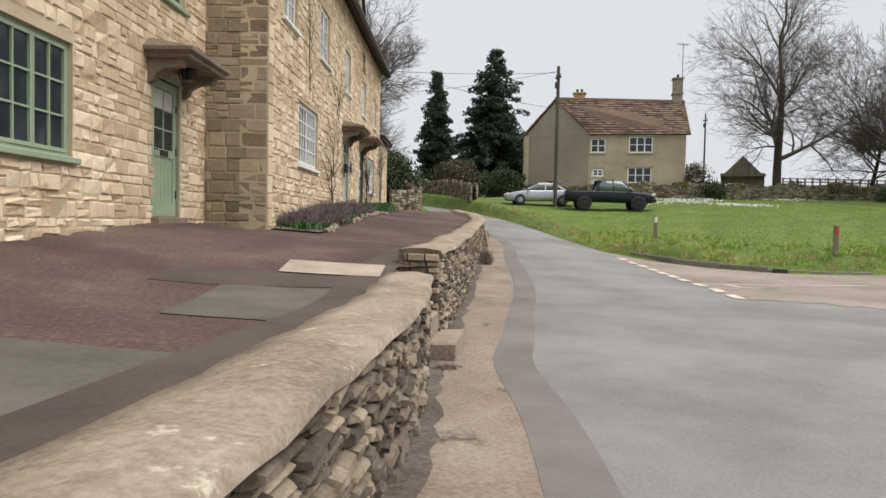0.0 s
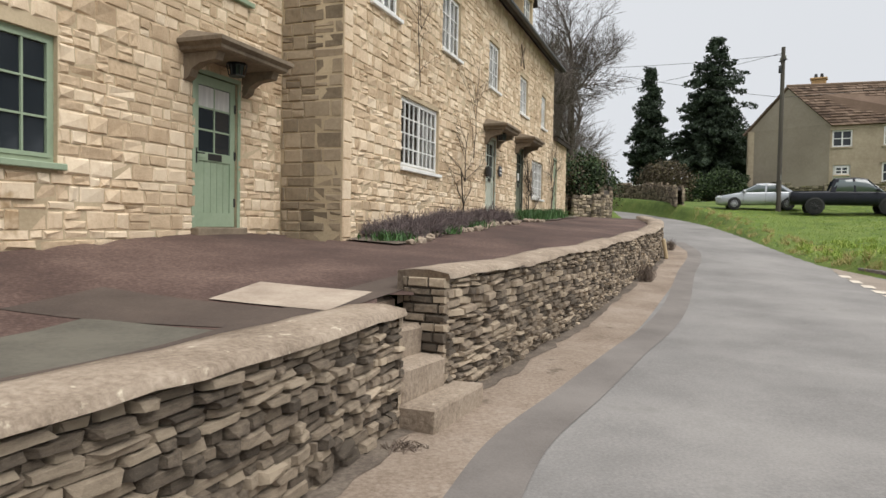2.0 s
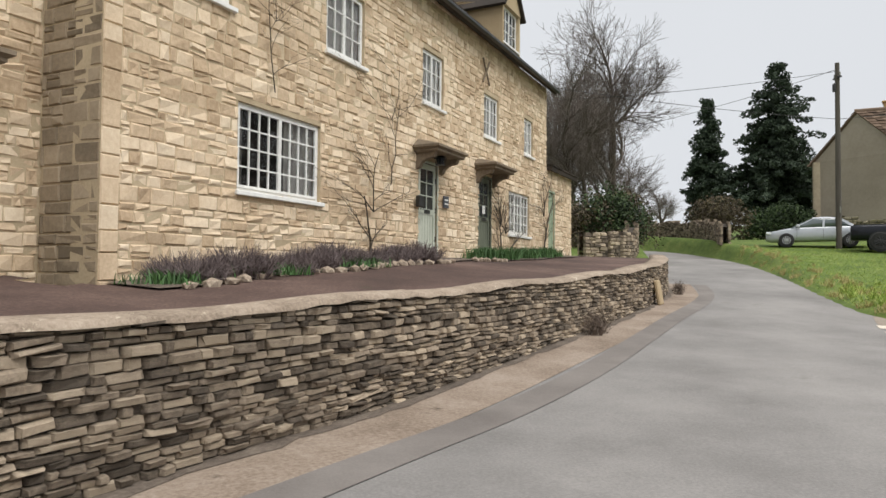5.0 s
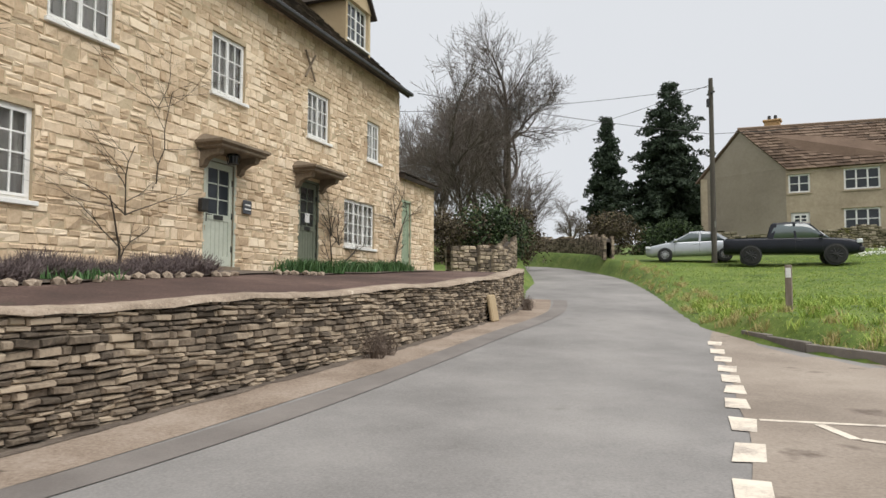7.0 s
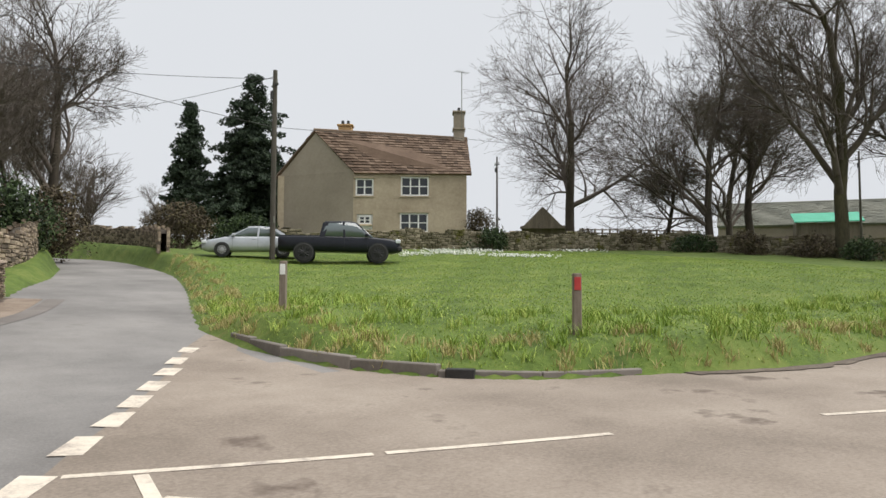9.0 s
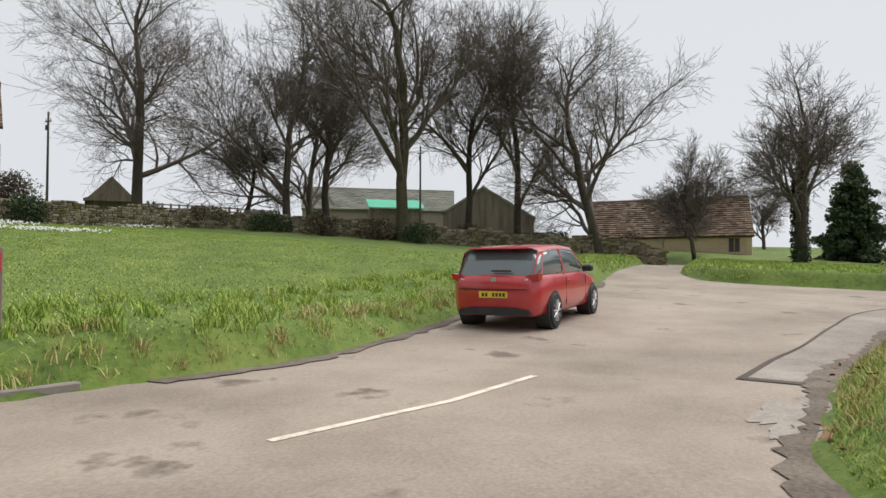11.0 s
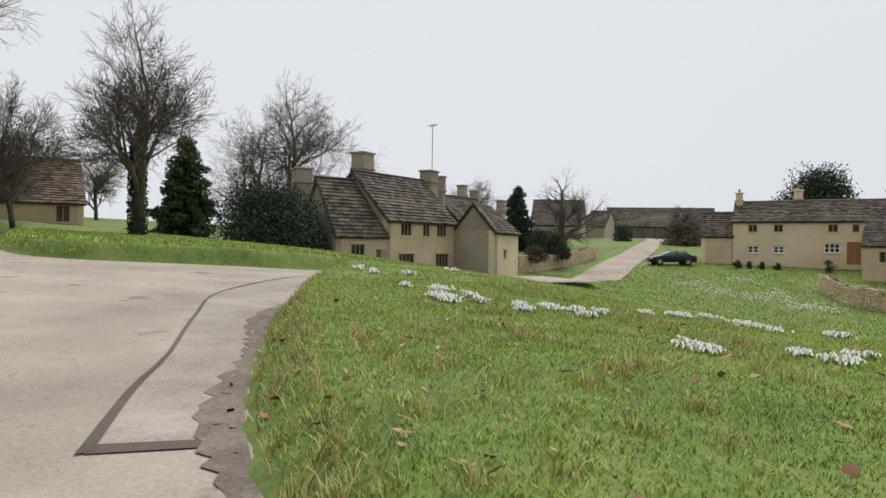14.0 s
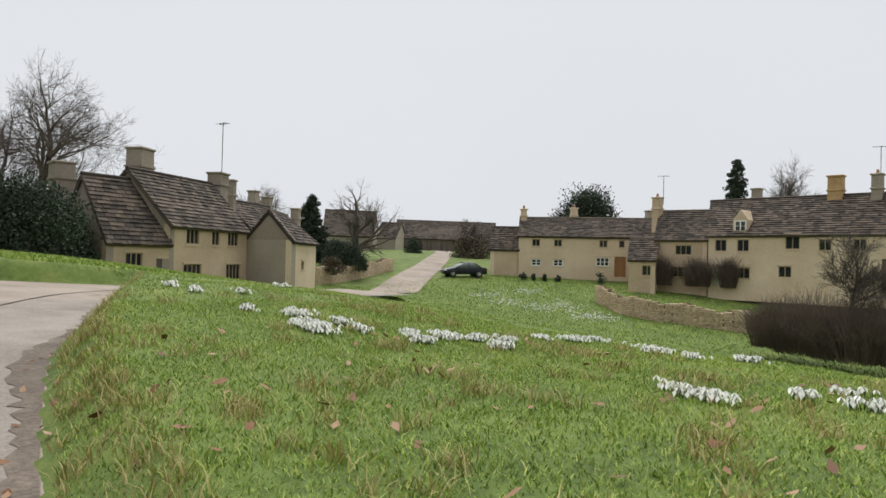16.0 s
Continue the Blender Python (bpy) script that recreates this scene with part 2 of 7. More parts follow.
M_CARGLASS.node_tree.nodes["Principled BSDF"].inputs["IOR"].default_value = 1.9
M_TYRE = mat("tyre_rubber", [(0.012, 0.012, 0.012), (0.028, 0.027, 0.026)], 4, 40, 0.85, 0.2, 0.004)
M_RIM = mat("alloy_rim", [(0.4, 0.4, 0.41), (0.55, 0.55, 0.56)], 4, 20, 0.35, 0, metal=0.8)
M_PLASTIC = mat("black_plastic", [(0.015, 0.015, 0.016), (0.03, 0.03, 0.031)], 4, 40, 0.6, 0.1, 0.002)
M_TAIL = mat("red_tail_lamp", [(0.35, 0.01, 0.015), (0.45, 0.02, 0.02)], 4, 20, 0.2, 0, coat=0.6)
M_LAMP = mat("clear_headlamp", [(0.6, 0.62, 0.65), (0.75, 0.77, 0.8)], 4, 20, 0.15, 0, coat=0.8)
M_PLATE_Y = mat("yellow_number_plate", [(0.62, 0.45, 0.03), (0.7, 0.52, 0.05)], 4, 20, 0.5, 0)
M_TEAL = mat("green_sheet_roof", [(0.04, 0.32, 0.2), (0.07, 0.4, 0.26)], 0.6, 6, 0.6, 0.2, 0.01)
M_TIMBER = mat("dark_barn_timber", [(0.09, 0.073, 0.057), (0.18, 0.145, 0.115)], 0.6, 8, 0.92, 0.4, 0.02, stretch=(3, 3, 0.3))
M_TINROOF = mat("grey_sheet_roof", [(0.14, 0.145, 0.12), (0.24, 0.24, 0.2)], 0.4, 6, 0.85, 0.2, 0.01)
M_OAKDOOR = mat("orange_oak_door", [(0.26, 0.11, 0.04), (0.36, 0.17, 0.07)], 1, 10, 0.6, 0.2, 0.004, stretch=(6, 6, 0.4))
M_IVY = mat("ivy_leaves", [(0.01, 0.02, 0.007), (0.03, 0.05, 0.015)], 1, 6, 0.7, 0, tint=0.4)
M_REDMARK = mat("red_reflector", [(0.4, 0.03, 0.03), (0.5, 0.05, 0.04)], 5, 20, 0.5, 0)
M_BARK_GREEN = mat("mossy_bark", [(0.045, 0.04, 0.022), (0.095, 0.085, 0.045)], 1.5, 12, 0.95, 0.7, 0.03, stretch=(1, 1, 0.3))
M_PLATESTONE = mat("yellow_chimney_stone", [(0.42, 0.26, 0.12), (0.55, 0.37, 0.19)], 1, 8, 0.92, 0.3, 0.01)
M_MULLION = mat("stone_mullions", [(0.3, 0.23, 0.14), (0.42, 0.33, 0.21)], 1, 8, 0.92, 0.3, 0.01)
M_POT = mat("clay_chimney_pot", [(0.3, 0.16, 0.09), (0.4, 0.24, 0.14)], 2, 10, 0.9, 0.2, 0.01)
M_MOSSSTONE = mat("mossy_field_stone", [(0.09, 0.08, 0.045), (0.19, 0.165, 0.11), (0.3, 0.26, 0.19)], 0.8, 10, 0.95, 0.6, 0.02, tint=0.5, spots=(0.1, 0.095, 0.02), spot_scale=1.2, spot_at=0.55)
M_BROWN_LEAF = mat("brown_hedge_twigs", [(0.045, 0.034, 0.022), (0.09, 0.068, 0.045), (0.12, 0.1, 0.05)], 0.8, 6, 0.9, 0, tint=0.5)
# greyish stone of the return wall, darkened in colour for its shade
M_STONE_GREY = mat("grey_shaded_limestone", [(0.16, 0.125, 0.085), (0.28, 0.22, 0.15), (0.4, 0.32, 0.225)], 0.7, 16, 0.93, 1.0, 0.016, tint=0.32, fine_mix=0.45)
M_FARMSTONE = mat("rendered_farm_stone", [(0.3, 0.245, 0.175), (0.4, 0.33, 0.24), (0.5, 0.42, 0.31)], 0.35, 5, 0.93, 0.5, 0.02)
M_NAVY.node_tree.nodes["Principled BSDF"].inputs["Specular IOR Level"].default_value = 0.2

# ---- small building helpers ----


def part(name, bm, material, parent=None, label=""):
    """One bmesh as one mesh object, under a thing or a part if given."""
    me = bpy.data.meshes.new(name)
    bm.to_mesh(me)
    bm.free()
    me.materials.append(material)
    ob = new(name, me)
    ob.parent = parent
    if label:
        ob["label"] = label
    return ob


def mesh_of(name, verts, faces, material, parent=None, label="", smooth=False):
    me = bpy.data.meshes.new(name)
    me.from_pydata([tuple(v) for v in verts], [], [tuple(f) for f in faces])
    me.materials.append(material)
    if smooth:
        me.polygons.foreach_set("use_smooth", [True] * len(me.polygons))
    me.update()
    ob = new(name, me)
    ob.parent = parent
    if label:
        ob["label"] = label
    return ob


def fast_mesh(name, verts, tris, material, parent=None, smooth=False):
    """A mesh from arrays of vertices (n, 3) and triangles or quads (m, k)."""
    verts, tris = np.asarray(verts, float), np.asarray(tris, int)
    me = bpy.data.meshes.new(name)
    k = tris.shape[1]
    me.vertices.add(len(verts))
    me.vertices.foreach_set("co", verts.ravel())
    me.loops.add(tris.size)
    me.loops.foreach_set("vertex_index", tris.ravel())
    me.polygons.add(len(tris))
    me.polygons.foreach_set("loop_start", np.arange(0, tris.size, k))
    if smooth:
        me.polygons.foreach_set("use_smooth", np.ones(len(tris), bool))
    me.update(calc_edges=True)
    me.materials.append(material)
    ob = new(name, me)
    ob.parent = parent
    return ob


def thing(name, label, category, at=(0, 0, 0), turn=0, group="", kind=""):
    ob = new(name)
    ob.empty_display_size = 0.2
    ob.matrix_basis = pose(*at, 0, 0, turn)
    return tagged(ob, label, category, group, kind)


def add_box(bm, x0, x1, y0, y1, z0, z1, bevel=0.0):
    m = Matrix.LocRotScale(((x0 + x1) / 2, (y0 + y1) / 2, (z0 + z1) / 2), None, (abs(x1 - x0), abs(y1 - y0), abs(z1 - z0)))
    g = bmesh.ops.create_cube(bm, size=1.0, matrix=m)
    if bevel:
        edges = {e for v in g["verts"] for e in v.link_edges}
        bmesh.ops.bevel(bm, geom=list(edges), offset=bevel, segments=1, affect='EDGES')
    return bm


def box(x0, x1, y0, y1, z0, z1, bevel=0.0):
    return add_box(bmesh.new(), x0, x1, y0, y1, z0, z1, bevel)


def add_tube(bm, a, b, r0, r1=None, sides=8):
    a, b = Vector(a), Vector(b)
    r1 = r0 if r1 is None else r1
    d = b - a
    m = Matrix.Translation((a + b) / 2) @ d.to_track_quat("Z", "Y").to_matrix().to_4x4()
    bmesh.ops.create_cone(bm, cap_ends=True, segments=sides, radius1=r0, radius2=r1, depth=d.length, matrix=m)
    return bm


def tube(a, b, r0, r1=None, sides=8):
    return add_tube(bmesh.new(), a, b, r0, r1, sides)


def prism(outline, y0, y1, axis="y"):
    """A solid from an outline of (a, z) pairs, drawn along y (or x)."""
    bm = bmesh.new()
    put = (lambda a, z, d: (a, d, z)) if axis == "y" else (lambda a, z, d: (d, a, z))
    f = [bm.verts.new(put(a, z, y0)) for a, z in outline]
    b = [bm.verts.new(put(a, z, y1)) for a, z in outline]
    n = len(outline)
    bm.faces.new(f)
    bm.faces.new(b[::-1])
    for i in range(n):
        bm.faces.new((f[i], b[i], b[(i + 1) % n], f[(i + 1) % n]))
    bmesh.ops.recalc_face_normals(bm, faces=bm.faces)
    return bm


def surface_fit(points):
    """A smooth height field through (x, y, z) points (thin plate)."""
    p = np.array(points, float)
    xy, n = p[:, :2], len(p)

    def u(r2):
        return np.where(r2 > 0, 0.5 * r2 * np.log(np.maximum(r2, 1e-9)), 0)
    a = np.zeros((n + 3, n + 3))
    a[:n, :n] = u(((xy[:, None] - xy[None]) ** 2).sum(-1)) + 0.02 * n * np.eye(n)
    a[:n, n], a[:n, n + 1:], a[n, :n], a[n + 1:, :n] = 1, xy, 1, xy.T
    w = np.linalg.solve(a, np.r_[p[:, 2], 0, 0, 0])

    def height(x, y):
        x, y = np.asarray(x, float), np.asarray(y, float)
        r2 = (x[..., None] - xy[:, 0]) ** 2 + (y[..., None] - xy[:, 1]) ** 2
        return u(r2) @ w[:n] + w[n] + w[n + 1] * x + w[n + 2] * y
    return height


def outline_distance(x, y, poly):
    """Signed distance to a closed outline: negative inside."""
    x, y = np.asarray(x, float), np.asarray(y, float)
    best = np.full(x.shape, 1e9)
    inside = np.zeros(x.shape, bool)
    for (ax, ay), (bx, by) in zip(poly, poly[1:] + poly[:1]):
        dx, dy = bx - ax, by - ay
        t = np.clip(((x - ax) * dx + (y - ay) * dy) / (dx * dx + dy * dy + 1e-12), 0, 1)
        best = np.minimum(best, np.hypot(x - ax - t * dx, y - ay - t * dy))
        cross = ((ay > y) != (by > y)) & (x < (bx - ax) * (y - ay) / (by - ay + 1e-12) + ax)
        inside ^= cross
    return np.where(inside, -best, best)


def smooth_line(points, step=0.4):
    """Points along a smooth curve through the given ones."""
    p = np.array(points, float)
    out = []
    for i in range(len(p) - 1):
        a, b, c, d = p[max(i - 1, 0)], p[i], p[i + 1], p[min(i + 2, len(p) - 1)]
        for t in np.linspace(0, 1, max(2, int(np.linalg.norm(c - b) / step) + 1))[:-1]:
            out.append(0.5 * ((2 * b) + (c - a) * t + (2 * a - 5 * b + 4 * c - d) * t ** 2 + (3 * b - a - 3 * c + d) * t ** 3))
    return [tuple(v) for v in out] + [tuple(p[-1])]

# ---- ground and roads ----
ROAD_LEVELS = [(-7, -5, .08), (-10, -9, .1), (-4.5, 1.3, .04), (-3.6, 2.85, .08), (-1.9, 6, .12), (-.8, 8.1, .22), (.6, 10.9, .38),
               (1.78, 13.1, .5), (2.74, 15, .65), (0, 0, .02), (3, 1.5, .06), (4.82, 7.27, .159), (5.32, 8.49, .175), (7.46, 14.29, .423),
               (15.26, 2.18, .23), (13.49, 1.51, .25), (10, 9.7, .22), (8.5, 15.6, .5), (22, 2.5, .5), (19, 5, .4), (9.9, 32.9, 2.0),
               (13, 45, 2.9), (5, -6, .05), (34, -2, .75), (30, 4, .8), (45, 8, 1.6), (17, 60, 3.6), (36, -14, .1)]
GREEN_LEVELS = [(12, 9.28, .74), (9.26, 14.33, 1.03), (20.5, 28.9, 2.57), (10.05, 10.1, .42), (8.6, 15.9, .74), (13, .66, .5), (14.7, -.48, .6),
                (15.1, -3.2, .49), (15.9, -6.9, .31), (18.17, -6.37, .38), (18.48, -3.1, .66), (19.56, -2.9, .79), (14.2, -3.76, .46),
                (22, -3.8, .95), (16.4, .25, .58), (19, 8, .72), (25, 8, 1.15), (13, -12, -.7), (5, -14, -.6), (22, -12, -.1)]
FAR_LEVELS = [(28, 20, 2.5), (35, 35, 3.9), (28, 42, 4.5), (38, 0, 1.5), (44, -8, 1.3), (45, 8, 1.9), (50, 20, 3.2), (42, 36, 4.6), (60, 30, 4.6),
              (38, -18, -.4), (48, -22, -.3), (37.7, -46.7, -2.4), (26, -25, -2.4), (31, -36, -3.4), (45, -45, -1.2), (54, -57, .2), (40, -66, .2), (15, -55, -2.5),
              (17.8, -22.6, -3.0), (20.5, -37, -4.2), (8, -35, -3.8), (34, -20, -1.0), (62, -40, .2), (53, -36, -1.3), (11, 30, 2.3), (4, 45, 4.5), (18, 48, 3.8), (-8, 60, 6), (15, 75, 5.5)]
road_level = surface_fit(ROAD_LEVELS)
green_level = surface_fit(GREEN_LEVELS + FAR_LEVELS)
terrace_level = surface_fit([(-5.7, 6.6, 1.3), (-7, 5.6, 1.4), (-9.5, 1, 1.2), (-12, -5, 1.1), (-6.7, .5, .86), (-5.9, -1, .84), (-7.2, -3.6, .84), (-4.7, 1.8, .95),
                             (-3.9, 3, 1.06), (-2.5, 5.6, 1.12), (.2, 10.9, 1.36), (1.5, 13.2, 1.46), (3.6, 18, 1.72), (-4.6, 8.2, 1.42), (-2, 13.9, 1.74), (-.7, 17, 1.8),
                             (2.6, 24.6, 2.08), (5, 23, 2.0), (-10, -8, .84)])

WALL_LINE = smooth_line([(-9.6, -8.0), (-7.3, -4.3), (-6.3, -2.5), (-5.3, -.6), (-4.5, 1.3), (-3.6, 2.87), (-2.5, 5.0), (-1.45, 6.95),
                         (.55, 10.85), (1.75, 13.1), (3.25, 16.0), (4.5, 19.2), (5.3, 22.5)], 0.25)
MAIN_LEFT = [(-30, -40)] + [WALL_LINE[0]] + WALL_LINE[4:] + [(5.9, 25.5), (7.0, 29.5), (7.9, 35), (8.0, 42), (7.0, 50), (4, 60)]
MAIN_RIGHT = smooth_line([(8, 62), (10.6, 51), (11.7, 42), (11.75, 36), (11.5, 31), (10.4, 25), (9.2, 20), (8.4, 16.4), (8.35, 14.6), (8.55, 12.5), (8.95, 10.9),
                          (9.65, 9.7), (10.7, 8.75), (12.3, 8.15), (14.2, 7.35), (16, 7.15), (18.5, 7.1), (22, 7.2), (27.8, 6.0), (33, 6.2), (42, 6.6), (60, 6.5)], 0.4)
SIDE_SOUTH = smooth_line([(60, 3.6), (44, 3.9), (37, 3.2), (34.6, 1.6), (34.0, -2), (34.2, -7), (36.5, -14), (41, -22)], 0.5)
GREEN_EDGE = smooth_line([(37.5, -23), (33.2, -14), (31.4, -7.2), (28.8, -4.9), (24.7, -2.8), (21.5, -1.0), (19.2, -.05), (15.9, 1.05), (13.4, 1.58), (12.0, 1.8),
                          (10.6, 1.5), (9.2, .3), (7.5, -3), (5, -8), (-4, -26), (-14, -45)], 0.4)
ROAD_OUTLINE = [tuple(p) for p in MAIN_LEFT + MAIN_RIGHT + SIDE_SOUTH + GREEN_EDGE]
HOUSE_O, HOUSE_U, HOUSE_N = np.array([-5.38, 6.74]), np.array([.401, .916]), np.array([.916, -.401])
TERRACE_BACK = [tuple(HOUSE_O + HOUSE_U * s + HOUSE_N * n) for s, n in ((20, -.3), (-.2, -.3), (-.2, -1.3), (-14, -1.3))]
WALL_AXIS = []
for i, p in enumerate(WALL_LINE):
    q, r = WALL_LINE[max(i - 1, 0)], WALL_LINE[min(i + 1, len(WALL_LINE) - 1)]
    d = np.array(r) - np.array(q)
    d = d / np.hypot(*d)
    WALL_AXIS.append((np.array(p), d, np.array([-d[1], d[0]])))
SUNK_OUTLINE = [tuple(p - n * 0.15) for p, d, n in WALL_AXIS] + TERRACE_BACK
TERRACE_OUTLINE = [tuple(p + n * 0.22) for p, d, n in WALL_AXIS] + TERRACE_BACK


def ground_level(x, y, d):
    """Height of the grass and earth, dipping under roads and terrace."""
    road, green = road_level(x, y), green_level(x, y)
    far = np.clip((np.hypot(x - 15, y - 5) - 75) / 60, 0, 1)
    roll = 1.2 + 1.5 * np.sin(x * .011 + 1) * np.sin(y * .013 + 2) + np.clip(y * .062, 0, 45) + np.clip((x - 60) * .02, 0, 12)
    green = green * (1 - far) + roll * far
    k = np.clip(d / 0.55, 0, 1)
    k = k * k * (3 - 2 * k)
    edge = road + 0.05
    z = np.where(d > 0, edge + (green - edge) * k, road - 0.12 * np.clip(-d / 0.12, 0, 1) + 0.05 * np.clip(1 + d / 0.12, 0, 1))
    t = outline_distance(x, y, SUNK_OUTLINE)
    return np.where(t < 0, np.minimum(terrace_level(x, y) - 0.3, road - 0.4), z)


def axis_steps(lo, hi, fine, far):
    mid = list(np.arange(lo, hi, fine))
    out, step, v = [], fine, hi
    while v < far:
        out.append(v)
        step *= 1.16
        v += step
    back, step, v = [], fine, lo
    while v > -far:
        step *= 1.16
        v -= step
        back.append(v)
    return np.array(back[::-1] + mid + out)


gx, gy = axis_steps(-12, 36, 0.2, 1500), axis_steps(-10, 34, 0.2, 1500)
GX, GY = np.meshgrid(gx, gy, indexing="ij")
GD = outline_distance(GX, GY, ROAD_OUTLINE)
GZ = ground_level(GX, GY, GD)
GZ = GZ + np.where(np.hypot(GX - 12, GY - 8) < 80, 0.02 * np.sin(GX * 2.1 + np.sin(GY * 1.3)) * np.sin(GY * 2.4 + 1.0) * np.clip(GD, 0, 1), 0)


def on_grid(values, x, y):
    """Bilinear look-up on the ground's grid."""
    x, y = np.asarray(x, float), np.asarray(y, float)
    i = np.clip(np.searchsorted(gx, x) - 1, 0, len(gx) - 2)
    j = np.clip(np.searchsorted(gy, y) - 1, 0, len(gy) - 2)
    s, t = (x - gx[i]) / (gx[i + 1] - gx[i]), (y - gy[j]) / (gy[j + 1] - gy[j])
    return (values[i, j] * (1 - s) + values[i + 1, j] * s) * (1 - t) + (values[i, j + 1] * (1 - s) + values[i + 1, j + 1] * s) * t


def ground_at(x, y):
    return on_grid(GZ, x, y)


def road_distance(x, y):
    return on_grid(GD, x, y)



def grid_faces(nx, ny, keep=None):
    i, j = np.meshgrid(np.arange(nx - 1), np.arange(ny - 1), indexing="ij")
    f = np.stack([i * ny + j, (i + 1) * ny + j, (i + 1) * ny + j + 1, i * ny + j + 1], -1)
    return f.reshape(-1, 4) if keep is None else f[keep]


ground = fast_mesh("ground", np.stack([GX, GY, GZ], -1).reshape(-1, 3), grid_faces(*GX.shape), M_GRASS, smooth=True)
tagged(ground, "short winter grass with yellowed tufts over rolling ground", "grass", kind="structure")


def sheet(name, outline, level, material, step, margin, rise=0.0, label="", category="", kind="structure", west=None):
    """A surface over an outline, following the level."""
    o = np.array(outline)
    xs, ys = np.arange(o[:, 0].min() - margin, o[:, 0].max() + margin, step), np.arange(o[:, 1].min() - margin, o[:, 1].max() + margin, step)
    X, Y = np.meshgrid(xs, ys, indexing="ij")
    d = outline_distance(X, Y, list(map(tuple, outline)))
    cell = (d[:-1, :-1] < margin) & (d[1:, :-1] < margin) & (d[:-1, 1:] < margin) & (d[1:, 1:] < margin)
    if west is not None:
        cell &= (d[:-1, :-1] < -.15) & (d[1:, 1:] < -.15) | (X[:-1, :-1] > west)
    v = np.stack([X, Y, level(X, Y) + rise], -1).reshape(-1, 3)
    f = grid_faces(*X.shape, cell)
    used, inv = np.unique(f, return_inverse=True)
    return tagged(fast_mesh(name, v[used], inv.reshape(-1, 4), material, smooth=True), label, category, kind=kind)


def ribbon(name, left, right, level, material, rise, label, category, kind="structure", cols=4):
    """A band between two lines of points, laid on the level."""
    n = len(left)
    v, f = [], []
    for a, b in zip(left, right):
        for k in range(cols + 1):
            p = np.array(a) + (np.array(b) - np.array(a)) * k / cols
            v.append((p[0], p[1], float(level(p[0], p[1])) + rise))
    for i in range(n - 1):
        for k in range(cols):
            f.append((i * (cols + 1) + k, (i + 1) * (cols + 1) + k, (i + 1) * (cols + 1) + k + 1, i * (cols + 1) + k + 1))
    return tagged(fast_mesh(name, v, f, material, smooth=True), label, category, kind=kind)


NEAR_ROAD = [p for p in ROAD_OUTLINE]
road = sheet("road", NEAR_ROAD, road_level, M_ROAD, 0.4, 0.6, 0.0, "grey worn asphalt village road", "road")


def offset_line(k, lo=0, hi=None):
    return [tuple(p - n * k) for p, d, n in WALL_AXIS[lo:hi]]


# bands along the wall foot: earth, pale grit and a darker trench line
ribbon("road_verge", offset_line(-.1), offset_line(.85), road_level, M_DIRT, 0.006, "pale grit and earth along the wall foot", "verge")
swing = [0.8 + 0.13 * math.sin(i * .11) for i in range(len(WALL_AXIS))]
ribbon("road_repair_strip", [tuple(p - n * s) for (p, d, n), s in zip(WALL_AXIS, swing)], [tuple(p - n * (s + .42)) for (p, d, n), s in zip(WALL_AXIS, swing)],
       road_level, M_STRIP, 0.009, "darker tarmac trench repair along the road", "road patch")

ribbon("wall_foot", offset_line(-.1), [tuple(p - n * (.13 + random.uniform(-.05, .06))) for i, (p, d, n) in enumerate(WALL_AXIS)], road_level, M_DIRT_DARK, .012, "dark earth and debris at the wall foot", "verge")
# the side road's tarmac starts at the give-way line
GIVE_WAY = [(3.4, 4.75), (4.13, 6.1), (4.62, 7.12), (5.07, 8.2), (5.52, 9.15), (6.2, 10.7), (6.95, 12.6), (7.5, 14.1), (8.25, 15.6)]
far_edge = [p for p in MAIN_RIGHT if p[0] > 8.3 and p[1] < 15.3]
side_left = smooth_line(GIVE_WAY, .3)
side_outline = GIVE_WAY + far_edge + SIDE_SOUTH + [p for p in GREEN_EDGE if p[0] > 9] + [(7.5, .6), (5.0, 2.2)]
sheet("side_road", side_outline, road_level, M_SIDE, 0.3, .35, 0.006, "pale patched tarmac of the side road", "road", west=8.45)
north_edge = smooth_line([p for p in MAIN_RIGHT if 12.5 < p[0] < 32 and p[1] < 12], .2)
ribbon("verge_earth", [(x, y + .25) for x, y in north_edge], [(x, y - .22 + random.uniform(-.08, .08)) for x, y in north_edge], road_level, M_DIRT_DARK, .02, "bare brown earth along the edge of the green", "verge")
side_strip = [tuple(np.array(a) + np.array([.75, -.34])) for a in side_left]
ribbon("side_road_edge", side_left, side_strip, road_level, M_SIDE, 0.008, "edge of the side road tarmac at the give-way line", "road")
# terrace
sheet("terrace_pavement", TERRACE_OUTLINE, terrace_level, M_TERRACE, 0.3, 0.02, 0.0, "dark reddish mossy tarmac terrace in front of the cottages", "pavement")

# ---- stonework ----
STONE_FACES = [(0, 1, 5, 4), (1, 2, 6, 5), (2, 3, 7, 6), (3, 0, 4, 7), (4, 5, 6, 7)]


def stone_verts(rng, w, h, t, chamfer, rough):
    """A stone's eight corners, back face first: u to the right, v up, front at +t."""
    j = lambda s: rng.uniform(-s, s)
    b = [(-w / 2, -h / 2), (w / 2, -h / 2), (w / 2, h / 2), (-w / 2, h / 2)]
    back = [(u, v, 0.0) for u, v in b]
    c = min(chamfer, w * .3, h * .3)
    front = [((abs(u) - c) * (1 if u > 0 else -1) + j(rough), (abs(v) - c) * (1 if v > 0 else -1) + j(rough), t + j(rough * 1.3)) for u, v in b]
    mid = [(u + j(rough * .6), v + j(rough * .6), t * .62) for u, v in b]
    return back, mid, front


